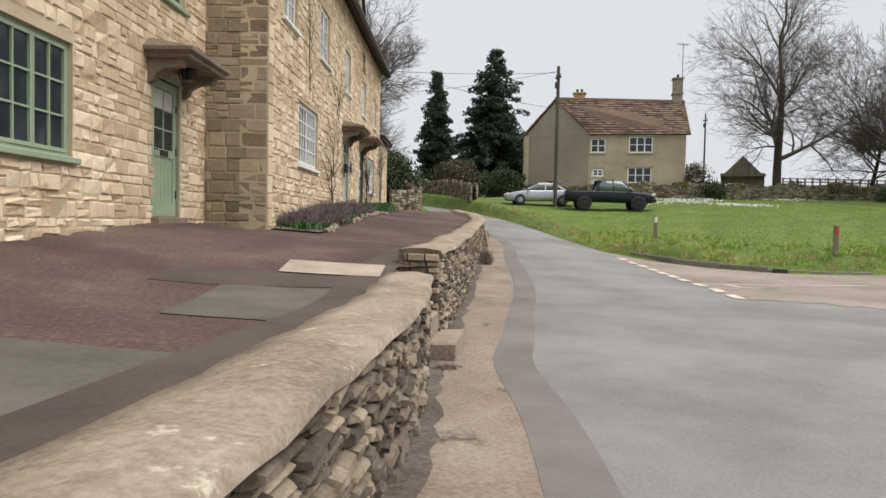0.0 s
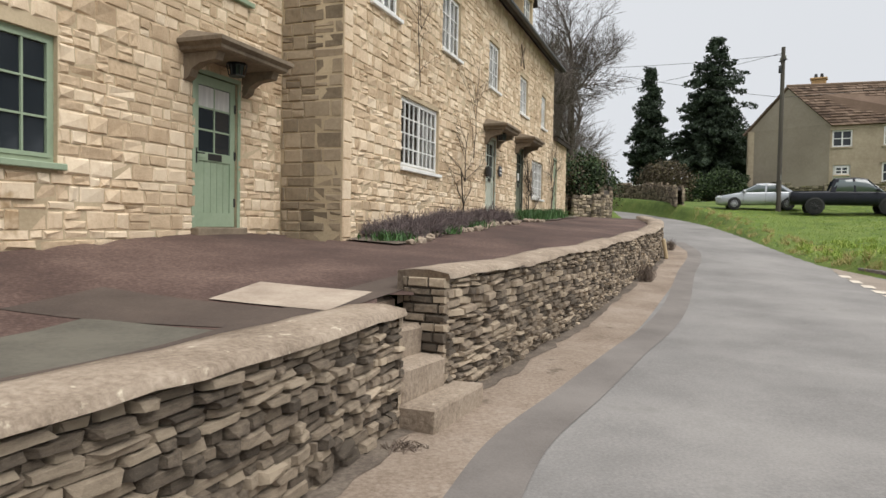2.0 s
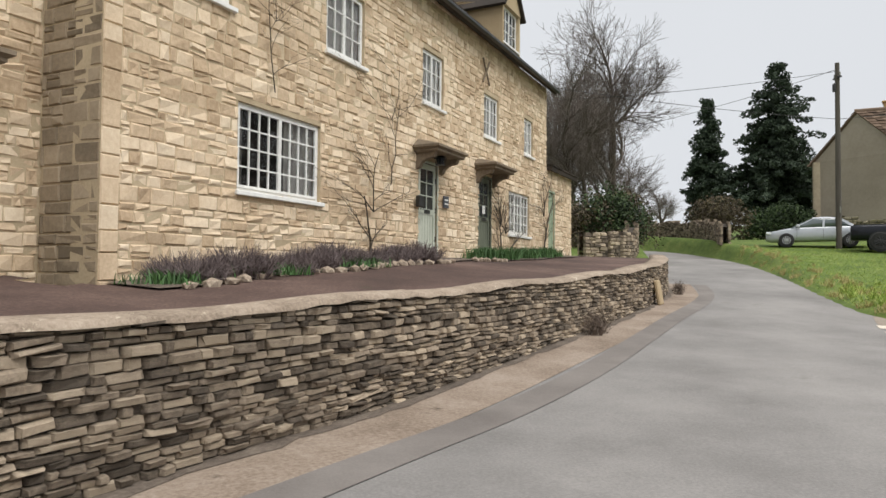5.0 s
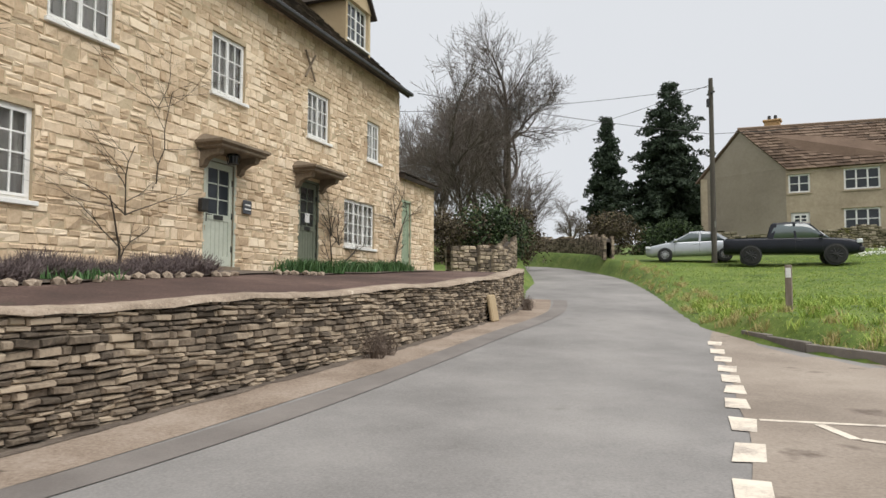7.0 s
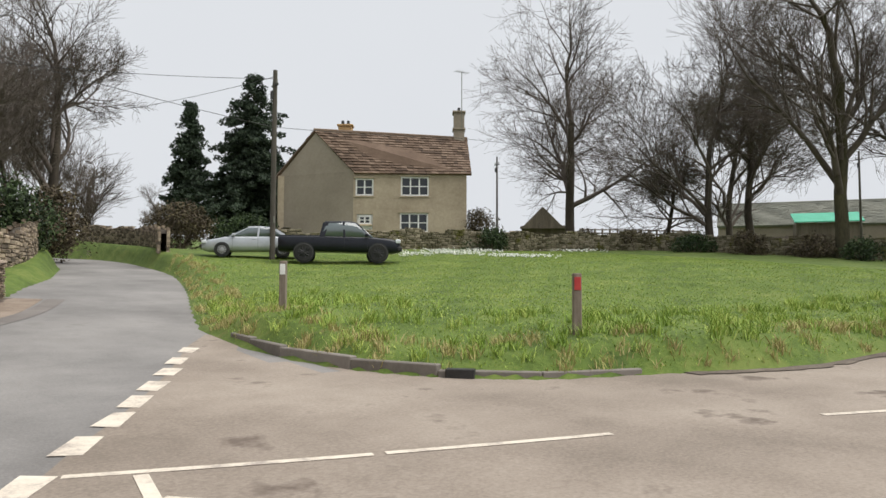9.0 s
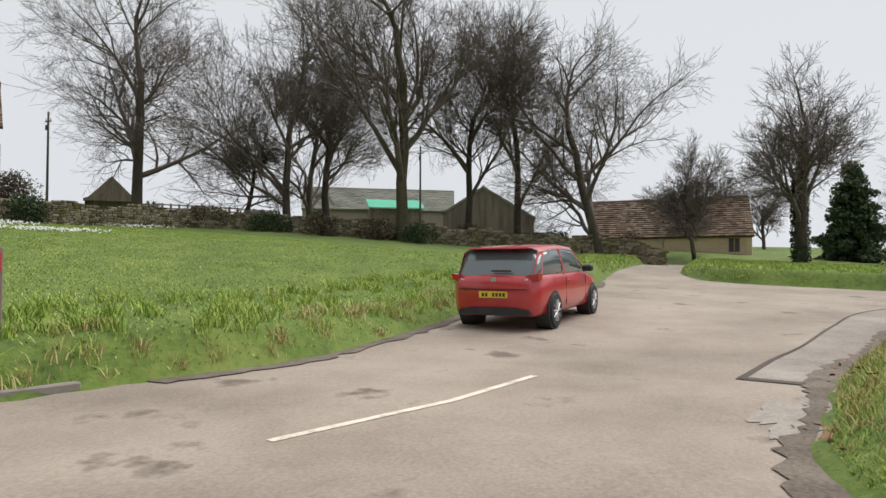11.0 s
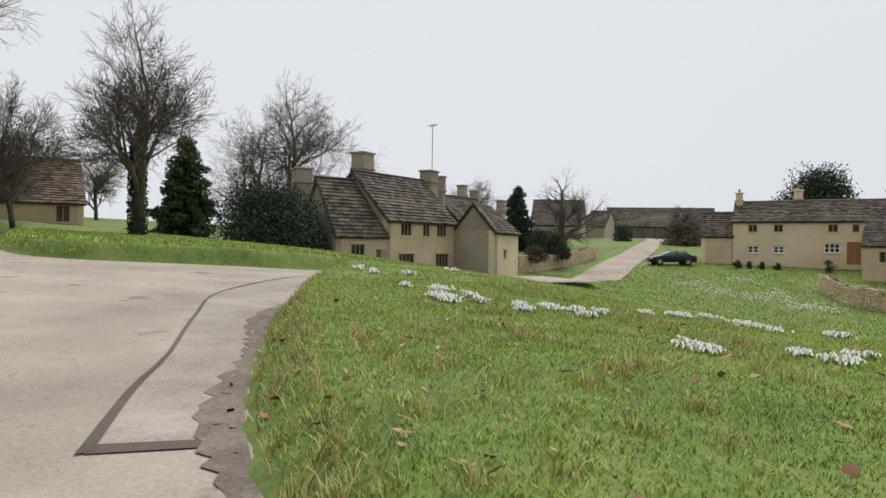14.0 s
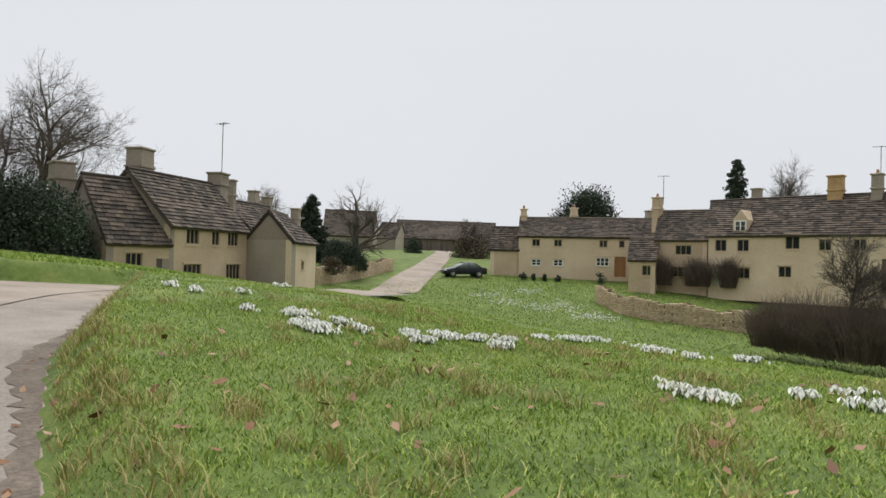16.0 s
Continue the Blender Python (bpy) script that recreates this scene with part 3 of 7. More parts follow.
def stones_mesh(stones, rng, chamfer, rough):
    """Vertices and faces for many stones; each is (origin, along, up, out, w, h, t)."""
    verts, faces = [], []
    for o, a, up, out, w, h, t in stones:
        back, mid, front = stone_verts(rng, w, h, t, chamfer, rough)
        k = len(verts)
        for ring in (back, mid, front):
            for x, y, z in ring:
                verts.append(o + a * x + up * y + out * z)
        for r in (0, 4):
            for q in range(4):
                faces.append((k + r + q, k + r + (q + 1) % 4, k + r + 4 + (q + 1) % 4, k + r + 4 + q))
        faces.append((k + 8, k + 9, k + 10, k + 11))
    return verts, faces


def lay_courses(rng, u0, u1, z0, z1, h_range, w_range, holes=()):
    """Stones of a rubble wall in courses: (u, z, w, h) of each centre, keeping clear of holes (u0, u1, z0, z1)."""
    out, z = [], z0
    while z < z1 - 0.02:
        h = min(rng.uniform(*h_range), z1 - z)
        u = u0 - rng.uniform(0, 0.1)
        while u < u1 - 0.02:
            w = rng.uniform(*w_range) * (1.25 if rng.random() < .15 else 1)
            a, b = max(u, u0), min(u + w, u1)
            for h0, h1, g0, g1 in holes:
                if z + h > g0 + .02 and z < g1 - .02 and b > h0 and a < h1:
                    if a < h0:
                        b = min(b, h0)
                    else:
                        a = b if b <= h1 else h1
            if b - a > 0.045:
                if h > .16 and rng.random() < .22:
                    s = rng.uniform(.4, .6) * h
                    out += [((a + b) / 2, z + s / 2, b - a, s), ((a + b) / 2, z + s + (h - s) / 2, b - a, h - s)]
                else:
                    out.append(((a + b) / 2, z + h / 2, b - a, h))
            u += w
        z += h
    return out


V3 = lambda *a: np.array(a, float)
UP = V3(0, 0, 1)

# the retaining wall: lengths along its face
wall_len = [0.0]
for (p, _, _), (q, _, _) in zip(WALL_AXIS, WALL_AXIS[1:]):
    wall_len.append(wall_len[-1] + float(np.hypot(*(q - p))))


def wall_at(s):
    i = int(np.clip(np.searchsorted(wall_len, s) - 1, 0, len(wall_len) - 2))
    k = (s - wall_len[i]) / (wall_len[i + 1] - wall_len[i])
    (p, d, n), (q, e, _) = WALL_AXIS[i], WALL_AXIS[i + 1]
    d = d + (e - d) * k
    return p + (q - p) * k, d / np.hypot(*d)


def nearest_s(x, y):
    return wall_len[min(range(len(WALL_AXIS)), key=lambda i: np.hypot(*(WALL_AXIS[i][0] - np.array([x, y]))))]


S_GAP0, S_GAP1 = nearest_s(-4.5, 1.3), nearest_s(-4.05, 2.05)
S_END = wall_len[-1]


def wall_top(s):
    if s < S_GAP0 + .01:
        return 0.95 - 0.012 * max(0, S_GAP0 - s) * .2
    p, _ = wall_at(s)
    return float(np.interp(s - S_GAP1, [0, 2, 5, 8.6, 11, 13.5, 16.5, 20, 25], [1.16, 1.2, 1.26, 1.36, 1.44, 1.55, 1.72, 1.95, 2.2])) + .02 * math.sin(s * 1.7)


def build_wall(name, s0, s1, label, seed, named, close=False):
    rng = random.Random(seed)
    wall = thing(name, label, "wall", kind="structure")
    stones = []
    z = -0.15
    course = 0
    while z < 2.3:
        h = rng.uniform(.035, .085)
        s = s0 - rng.uniform(0, .15)
        while s < s1:
            w = rng.uniform(.07, .3)
            a, b = max(s, s0), min(s + w, s1)
            s += w
            if b - a < .05:
                continue
            m = (a + b) / 2
            top = wall_top(m) - .05
            p, d = wall_at(m)
            foot = float(road_level(p[0], p[1]))
            if z + h < foot or z > top - .02:
                continue
            hh = min(h, top - z)
            if hh < .03:
                continue
            wob = .012 * math.sin(m * 2.3 + z * 7)
            out2 = V3(d[1], -d[0], 0)
            o = V3(p[0], p[1], z + hh / 2 + wob) - out2 * .1
            tilt = rng.uniform(-.11, .11)
            a3 = V3(d[0], d[1], tilt)
            stones.append((o, a3, V3(0, 0, 1), out2, (b - a) * rng.uniform(.93, .99), hh * rng.uniform(.84, .97), .1 + rng.uniform(-.035, .035)))
        z += h
        course += 1
    # the core, coloured dark as the shade between stones, and the coping
    vs, fs, cv, cf = [], [], [], []
    steps = max(6, int((s1 - s0) / .25))
    for i in range(steps + 1):
        s = s0 + (s1 - s0) * i / steps
        p, d = wall_at(s)
        n = np.array([-d[1], d[0]])
        t = wall_top(s)
        a, b = p + n * .06, p + n * .42
        k = len(vs)
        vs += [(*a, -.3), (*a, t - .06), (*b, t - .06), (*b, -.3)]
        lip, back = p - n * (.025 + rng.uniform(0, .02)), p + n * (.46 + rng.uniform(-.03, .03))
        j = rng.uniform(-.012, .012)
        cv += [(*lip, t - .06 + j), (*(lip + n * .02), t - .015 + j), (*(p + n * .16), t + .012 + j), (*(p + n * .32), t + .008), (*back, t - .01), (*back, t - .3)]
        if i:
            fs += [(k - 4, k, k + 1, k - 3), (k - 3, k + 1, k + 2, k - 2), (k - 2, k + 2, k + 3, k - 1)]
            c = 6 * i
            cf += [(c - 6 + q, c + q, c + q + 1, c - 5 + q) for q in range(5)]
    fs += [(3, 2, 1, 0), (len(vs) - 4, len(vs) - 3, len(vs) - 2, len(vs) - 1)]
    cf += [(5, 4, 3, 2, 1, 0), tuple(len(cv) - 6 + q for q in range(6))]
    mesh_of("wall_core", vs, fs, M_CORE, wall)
    mesh_of("coping", cv, cf, M_COPING, wall, "rough mortar coping spotted with pale lichen", smooth=True)
    return wall, stones


def place_stones(owner, stones, seed, material, limit, near, chamfer=.012, rough=.006, name="stone"):
    """The nearest stones one by one, the rest joined."""
    rng = random.Random(seed)
    stones = sorted(stones, key=lambda s: (s[0][0] - near[0]) ** 2 + (s[0][1] - near[1]) ** 2)
    first, rest = stones[:limit], stones[limit:]
    shapes = []
    for i in range(14):
        v, f = stones_mesh([(V3(0, 0, 0), V3(1, 0, 0), V3(0, 1, 0), V3(0, 0, 1), 1.0, 1.0, 1.0)], rng, .12, .085)
        me = bpy.data.meshes.new(name)
        me.from_pydata([tuple(x) for x in v], [], f)
        me.materials.append(material)
        shapes.append(me)
    for o, a, up, out, w, h, t in first:
        ob = new(name, rng.choice(shapes))
        ob.parent = owner
        m = Matrix.Identity(4)
        for i in range(3):
            m[i][0], m[i][1], m[i][2], m[i][3] = a[i] * w, up[i] * h, out[i] * t, o[i]
        ob.matrix_basis = m
    if rest:
        v, f = stones_mesh(rest, rng, chamfer, rough)
        ob = mesh_of("stones", v, f, material, owner)
        tagged(ob, kind="stuff")
    return owner


low_wall, low_stones = build_wall("wall_low", 0.3, S_GAP0, "low drystone retaining wall with a lichened mortar coping", 3, True)
high_wall, high_stones = build_wall("wall_high", S_GAP1, S_END, "drystone retaining wall of thin grey-brown limestone courses", 4, True)
# end returns of the two lengths at the steps
for s, sign, store in ((S_GAP0, 1, low_stones), (S_GAP1, -1, high_stones)):
    p, d = wall_at(s)
    n = np.array([-d[1], d[0]])
    rng = random.Random(8)
    for u, z, w, h in lay_courses(rng, 0, .42, .02, wall_top(s + sign * -.02) - .05, (.06, .1), (.14, .3)):
        o = V3(*(p + n * u - d * sign * .06), z)
        store.append((o, V3(*n, 0) * sign, UP, V3(*d, 0) * sign, w * .96, h * .92, .08))
# steps up through the gap
p, d = wall_at((S_GAP0 + S_GAP1) / 2)
n = np.array([-d[1], d[0]])
gap = S_GAP1 - S_GAP0
steps_thing = thing("stone_steps", "worn stone steps set into the gap of the drystone wall", "steps", kind="structure")
for i, (o0, o1, z0, z1, ext) in enumerate(((-.3, .12, -.05, .23, .16), (.0, .38, .05, .47, 0), (.22, .6, .2, .72, 0), (.48, .9, .4, .93, 0))):
    bm = bmesh.new()
    add_box(bm, -gap / 2 - ext * .2, gap / 2 + ext, o0, o1, z0, z1, .025)
    for v in bm.verts:
        v.co += Vector((random.uniform(-.015, .015), random.uniform(-.015, .015), random.uniform(-.012, .012)))
    st = part("step", bm, M_COPING, steps_thing)
    st.matrix_basis = Matrix(((d[0], n[0], 0, p[0]), (d[1], n[1], 0, p[1]), (0, 0, 1, 0), (0, 0, 0, 1)))

# ---- the cottage row beside the terrace ----
HOUSE_TURN = math.degrees(math.atan2(HOUSE_U[1], HOUSE_U[0]))
# house frame: x along the front, y inward (behind the front), z up
HOUSE_M = Matrix(((HOUSE_U[0], -HOUSE_N[0], 0, HOUSE_O[0]), (HOUSE_U[1], -HOUSE_N[1], 0, HOUSE_O[1]), (0, 0, 1, 0), (0, 0, 0, 1)))


def hw(u, n, z):
    """World place of a point of the house: u along, n out of the front."""
    q = HOUSE_O + HOUSE_U * u + HOUSE_N * n
    return V3(q[0], q[1], z)


def wall_with_holes(x0, x1, z0, z1, y0, y1, holes):
    """A wall slab with openings through it, from boxes between the openings."""
    bm = bmesh.new()
    xs = sorted({x0, x1, *[h[0] for h in holes], *[h[1] for h in holes]})
    for a, b in zip(xs, xs[1:]):
        if b - a < 1e-4:
            continue
        m = (a + b) / 2
        z = z0
        for h in sorted((h for h in holes if h[0] < m < h[1]), key=lambda h: h[2]):
            if h[2] > z:
                add_box(bm, a, b, y0, y1, z, h[2])
            z = h[3]
        if z < z1:
            add_box(bm, a, b, y0, y1, z, z1)
    bmesh.ops.remove_doubles(bm, verts=bm.verts, dist=1e-4)
    return bm


def under_house(ob):
    ob.matrix_basis = HOUSE_M
    return ob


def house_thing(name, label, category, u, n, z, group="", kind=""):
    ob = new(name)
    q = hw(u, n, z)
    ob.matrix_basis = Matrix.Translation(tuple(q)) @ HOUSE_M.to_3x3().to_4x4()
    return tagged(ob, label, category, group, kind)


def casement(name, u, n, z, w, h, lights, rows, cols, frame_mat, label, category="window", sill=True, curtain=False, deep=.07):
    """A window of several lights, each with a grid of glazing bars, set into the wall at its lower left corner."""
    t = house_thing(name, label, category, u, n, z, kind="structure")
    f = .05
    bm = bmesh.new()
    add_box(bm, 0, w, deep, deep + .06, 0, f)
    add_box(bm, 0, w, deep, deep + .06, h - f, h)
    add_box(bm, 0, f, deep, deep + .06, f, h - f)
    add_box(bm, w - f, w, deep, deep + .06, f, h - f)
    part("window_frame", bm, frame_mat, t)
    lw = (w - 2 * f) / lights
    for i in range(lights):
        a, b = f + lw * i, f + lw * (i + 1)
        s = .035
        bm = bmesh.new()
        y0, y1 = deep - .012, deep + .03
        add_box(bm, a + .003, a + s, y0, y1, f + .002, h - f - .002)
        add_box(bm, b - s, b - .003, y0, y1, f + .002, h - f - .002)
        add_box(bm, a + s, b - s, y0, y1, f + .002, f + s + .01)
        add_box(bm, a + s, b - s, y0, y1, h - f - s, h - f - .002)
        sash = part("sash", bm, frame_mat, t)
        bm = bmesh.new()
        g = .011
        for c in range(1, cols):
            x = a + s + (lw - 2 * s) * c / cols
            add_box(bm, x - g, x + g, y0 + .004, y1 - .002, f + s, h - f - s)
        for r in range(1, rows):
            zz = f + s + (h - 2 * f - 2 * s) * r / rows
            add_box(bm, a + s, b - s, y0 + .006, y1 - .004, zz - g, zz + g)
        part("glazing_bars", bm, frame_mat, sash)
        for c in range(cols):
            for r in range(rows):
                xa, xb = a + s + (lw - 2 * s) * c / cols + .012, a + s + (lw - 2 * s) * (c + 1) / cols - .012
                za, zb = f + s + (h - 2 * f - 2 * s) * r / rows + .012, f + s + (h - 2 * f - 2 * s) * (r + 1) / rows - .012
                k = random.uniform(-.003, .003)
                mesh_of("pane", [(xa, deep + .015 + k, za), (xb, deep + .015 - k, za), (xb, deep + .017 - k, zb), (xa, deep + .017 + k, zb)], [(0, 1, 2, 3)], M_GLASS_CLEAR if curtain else M_GLASS, t)
    if curtain:
        bm = bmesh.new()
        # 'net' adds one full-width pale sheet so the panes look pale
        for a, b in (((.05, w - .05),) if curtain == 'net' else ((.05, w * .12), (w * .6, w - .05))):
            n_f = 14
            top, bot = [], []
            for q in range(n_f + 1):
                x = a + (b - a) * q / n_f
                y = deep + .16 + .02 * math.sin(q * 2.1)
                top.append(bm.verts.new((x, y, h - .03)))
                bot.append(bm.verts.new((x, y, .04)))
            for q in range(n_f):
                bm.faces.new((bot[q], bot[q + 1], top[q + 1], top[q]))
        part("curtain", bm, M_CURTAIN, t, "pale curtain cloth behind the panes")
    # near-black sheet added behind the panes in place of an unlit room
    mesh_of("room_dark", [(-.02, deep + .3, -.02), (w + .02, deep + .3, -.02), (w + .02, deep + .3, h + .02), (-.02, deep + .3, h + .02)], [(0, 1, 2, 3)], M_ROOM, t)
    if sill:
        bm = box(-.06, w + .06, -.06, deep + .02, -.07, -.002, .008)
        part("window_sill", bm, frame_mat, t)
    return t


def canopy(u, n, z, w, d, label):
    """A moulded stone door hood on two brackets; u is its middle."""
    t = house_thing("door_canopy", label, "canopy", u, n, z)
    bm = bmesh.new()
    # moulded slab with a hipped, sloping top
    rings = [(0, 0.0), (.03, .02), (.03, .06), (.09, .1), (.09, .15)]
    loops = []
    for e, zz in rings:
        loops.append([bm.verts.new(c) for c in ((-w / 2 + .09 - e, .1, zz), (-w / 2 + .09 - e, -d + .09 - e, zz), (w / 2 - .09 + e, -d + .09 - e, zz), (w / 2 - .09 + e, .1, zz))])
    loops.append([bm.verts.new(c) for c in ((-w / 2 + .2, .1, .3), (-w / 2 + .2, -.05, .3), (w / 2 - .2, -.05, .3), (w / 2 - .2, .1, .3))])
    for a, b in zip(loops, loops[1:]):
        for i in range(4):
            bm.faces.new((a[i], a[(i + 1) % 4], b[(i + 1) % 4], b[i]))
    bm.faces.new(loops[0][::-1])
    bm.faces.new(loops[-1])
    bmesh.ops.recalc_face_normals(bm, faces=bm.faces)
    part("hood", bm, M_CANOPY, t)
    for s in (-1, 1):
        x = s * (w / 2 - .2)
        out = [(.1, 0), (.1, -.34), (0, -.34), (-.08, -.29), (-.12, -.2), (-.25, -.13), (-d + .2, -.1), (-d + .16, 0)]
        part("bracket", prism(out, x - .07, x + .07, axis="x"), M_CANOPY, t)
    return t


def lantern(u, n, z, label):
    t = house_thing("porch_lantern", label, "lantern", u, n, z)
    bm = bmesh.new()
    for a in range(6):
        c, s = math.cos(a * math.pi / 3), math.sin(a * math.pi / 3)
        add_tube(bm, (.1 * c, .1 * s, -.14), (.13 * c, .13 * s, .0), .008, sides=4)
    add_tube(bm, (0, 0, 0), (0, 0, .07), .15, .03, 6)
    add_tube(bm, (0, 0, -.155), (0, 0, -.14), .115, .115, 6)
    add_tube(bm, (0, 0, .07), (0, 0, .12), .012, sides=6)
    part("cage", bm, M_BLACK, t)
    part("glass", tube((0, 0, -.138), (0, 0, -.005), .09, .115, 6), M_GLASS, t)
    return t


def cottage_door(name, u, n, z, w, h, paint, label, glass_from=.5, rows=3, cols=2, boards=True, sheet_paper=False, letterbox=True, gcurtain=False):
    t = house_thing(name, label, "door", u, n, z, kind="structure")
    bm = bmesh.new()
    add_box(bm, -.06, 0, .0, .12, 0, h + .06)
    add_box(bm, w, w + .06, .0, .12, 0, h + .06)
    add_box(bm, -.0, w, .0, .12, h, h + .06)
    part("door_frame", bm, paint, t)
    bm = bmesh.new()
    y0, y1 = .05, .095
    s = .11
    add_box(bm, .004, s, y0, y1, .01, h - .005)
    add_box(bm, w - s, w - .004, y0, y1, .01, h - .005)
    add_box(bm, s, w - s, y0, y1, .01, .2)
    add_box(bm, s, w - s, y0, y1, h - .13, h - .005)
    gz = h * glass_from
    add_box(bm, s, w - s, y0, y1, gz - .12, gz)
    leaf = part("door_leaf", bm, paint, t)
    nb = 5
    for i in range(nb):
        a, b = s + (w - 2 * s) * i / nb, s + (w - 2 * s) * (i + 1) / nb
        part("board", box(a + .004, b - .004, y0 + .014, y1 - .005, .2, gz - .12, .003), paint, leaf)
    bm = bmesh.new()
    for c in range(1, cols):
        x = s + (w - 2 * s) * c / cols
        add_box(bm, x - .012, x + .012, y0 + .006, y1, gz, h - .13)
    for r in range(1, rows):
        zz = gz + (h - .13 - gz) * r / rows
        add_box(bm, s, w - s, y0 + .008, y1 - .002, zz - .012, zz + .012)
    part("glazing_bars", bm, paint, leaf)
    part("pane", box(s, w - s, y0 + .02, y0 + .026, gz, h - .13), M_GLASS, leaf)
    if gcurtain:
        bm = bmesh.new()
        add_box(bm, s + .01, w - s - .01, y0 + .014, y0 + .018, h - .13 - (h - .13 - gz) / 3, h - .14)
        part("door_curtain", bm, M_CURTAIN, leaf, "pale net curtain at the top light")
    mid = gz - .06
    if letterbox:
        part("letter_box", box(w / 2 - .14, w / 2 + .14, y0 - .012, y0 + .002, mid - .045, mid + .045, .006), M_BLACK, leaf, "black letter plate")
    bm = bmesh.new()
    add_box(bm, .035, .08, y0 - .014, y0 + .002, mid - .1, mid + .1, .004)
    add_tube(bm, (.057, y0 - .05, mid + .03), (.057, y0, mid + .03), .01, sides=6)
    add_tube(bm, (.057, y0 - .05, mid + .03), (.17, y0 - .05, mid + .03), .01, sides=6)
    part("door_handle", bm, M_BLACK, leaf, "black lever handle")
    for zz in (.35, h * .5, h - .35):
        part("hinge", box(w - .03, w + .01, y0 - .012, y0 + .004, zz - .06, zz + .06, .003), M_BLACK, leaf)
    if sheet_paper:
        part("notice", box(w / 2 - .1, w / 2 + .1, y0 - .004, y0 - .001, gz + .08, gz + .3), M_WHITE, leaf, "white paper notice")
    part("threshold", box(-.08, w + .08, -.12, .12, -.12, 0, .01), M_CANOPY, t)
    return t


# colour holds the darkness of a room without light
M_ROOM = mat("room_shade", [(0.015, 0.013, 0.011), (0.04, 0.035, 0.03)], 1.5, 6, 0.9, 0)
M_GLASS_CLEAR = bpy.data.materials.new("clear_pane")
M_GLASS_CLEAR.use_nodes = True
g_b = M_GLASS_CLEAR.node_tree.nodes["Principled BSDF"]
g_b.inputs["Transmission Weight"].default_value = 1.0
g_b.inputs["Roughness"].default_value = 0.02
g_b.inputs["IOR"].default_value = 1.45

FRONT_HOLES = [(2.2, 4.17, 2.63, 3.93), (.9, 2.04, 5.22, 6.5), (4.3, 5.5, 5.29, 6.55), (7.84, 8.88, 5.2, 6.41), (11.3, 12.35, 5.08, 6.24), (14.47, 15.3, 5.09, 6.22),
               (7.74, 8.58, 1.86, 3.87), (11.0, 11.8, 1.9, 3.96), (13.16, 14.97, 2.57, 3.83)]
LOW_HOLES = [(16.98, 17.6, 2.16, 4.2)]
BACK_HOLES = [(-5.95, -4.02, 2.12, 3.4), (-1.97, -1.09, 1.48, 3.5), (-2.1, -.85, 4.72, 6.0)]
EAVE = 7.65
house = thing("cottage_row", "long honey-coloured limestone cottage row with a stone-slate roof", "house")
F_HOLES = [tuple(h) for h in FRONT_HOLES]
under_house(part("wall_front", wall_with_holes(0, 16.7, .9, EAVE, .014, .5, F_HOLES), M_MORTAR, house))
under_house(part("wall_lean_to", wall_with_holes(16.702, 19.75, 1.2, 5.0, .014, .5, LOW_HOLES), M_MORTAR, house))
under_house(part("wall_set_back", wall_with_holes(-13, .03, .5, EAVE - .6, 1.114, 1.6, BACK_HOLES), M_MORTAR, house))
bm = bmesh.new()
add_box(bm, .016, .5, .502, 7, .5, EAVE)
add_box(bm, 16.2, 16.698, .502, 7, 1, EAVE)
add_box(bm, .5, 16.2, 6.6, 7, 1, EAVE)
under_house(part("wall_sides", bm, M_MORTAR, house))
under_house(part("wall_lean_to_side", box(19.3, 19.748, .502, 4.5, 1.2, 5.0), M_MORTAR, house))
under_house(part("wall_gable", prism([(.5, EAVE), (6.98, EAVE), (3.75, EAVE + 3.7)], 16.2, 16.68, axis="x"), M_MORTAR, house))
under_house(part("wall_gable", prism([(.5, EAVE), (6.98, EAVE), (3.75, EAVE + 3.7)], .05, .5, axis="x"), M_MORTAR, house))


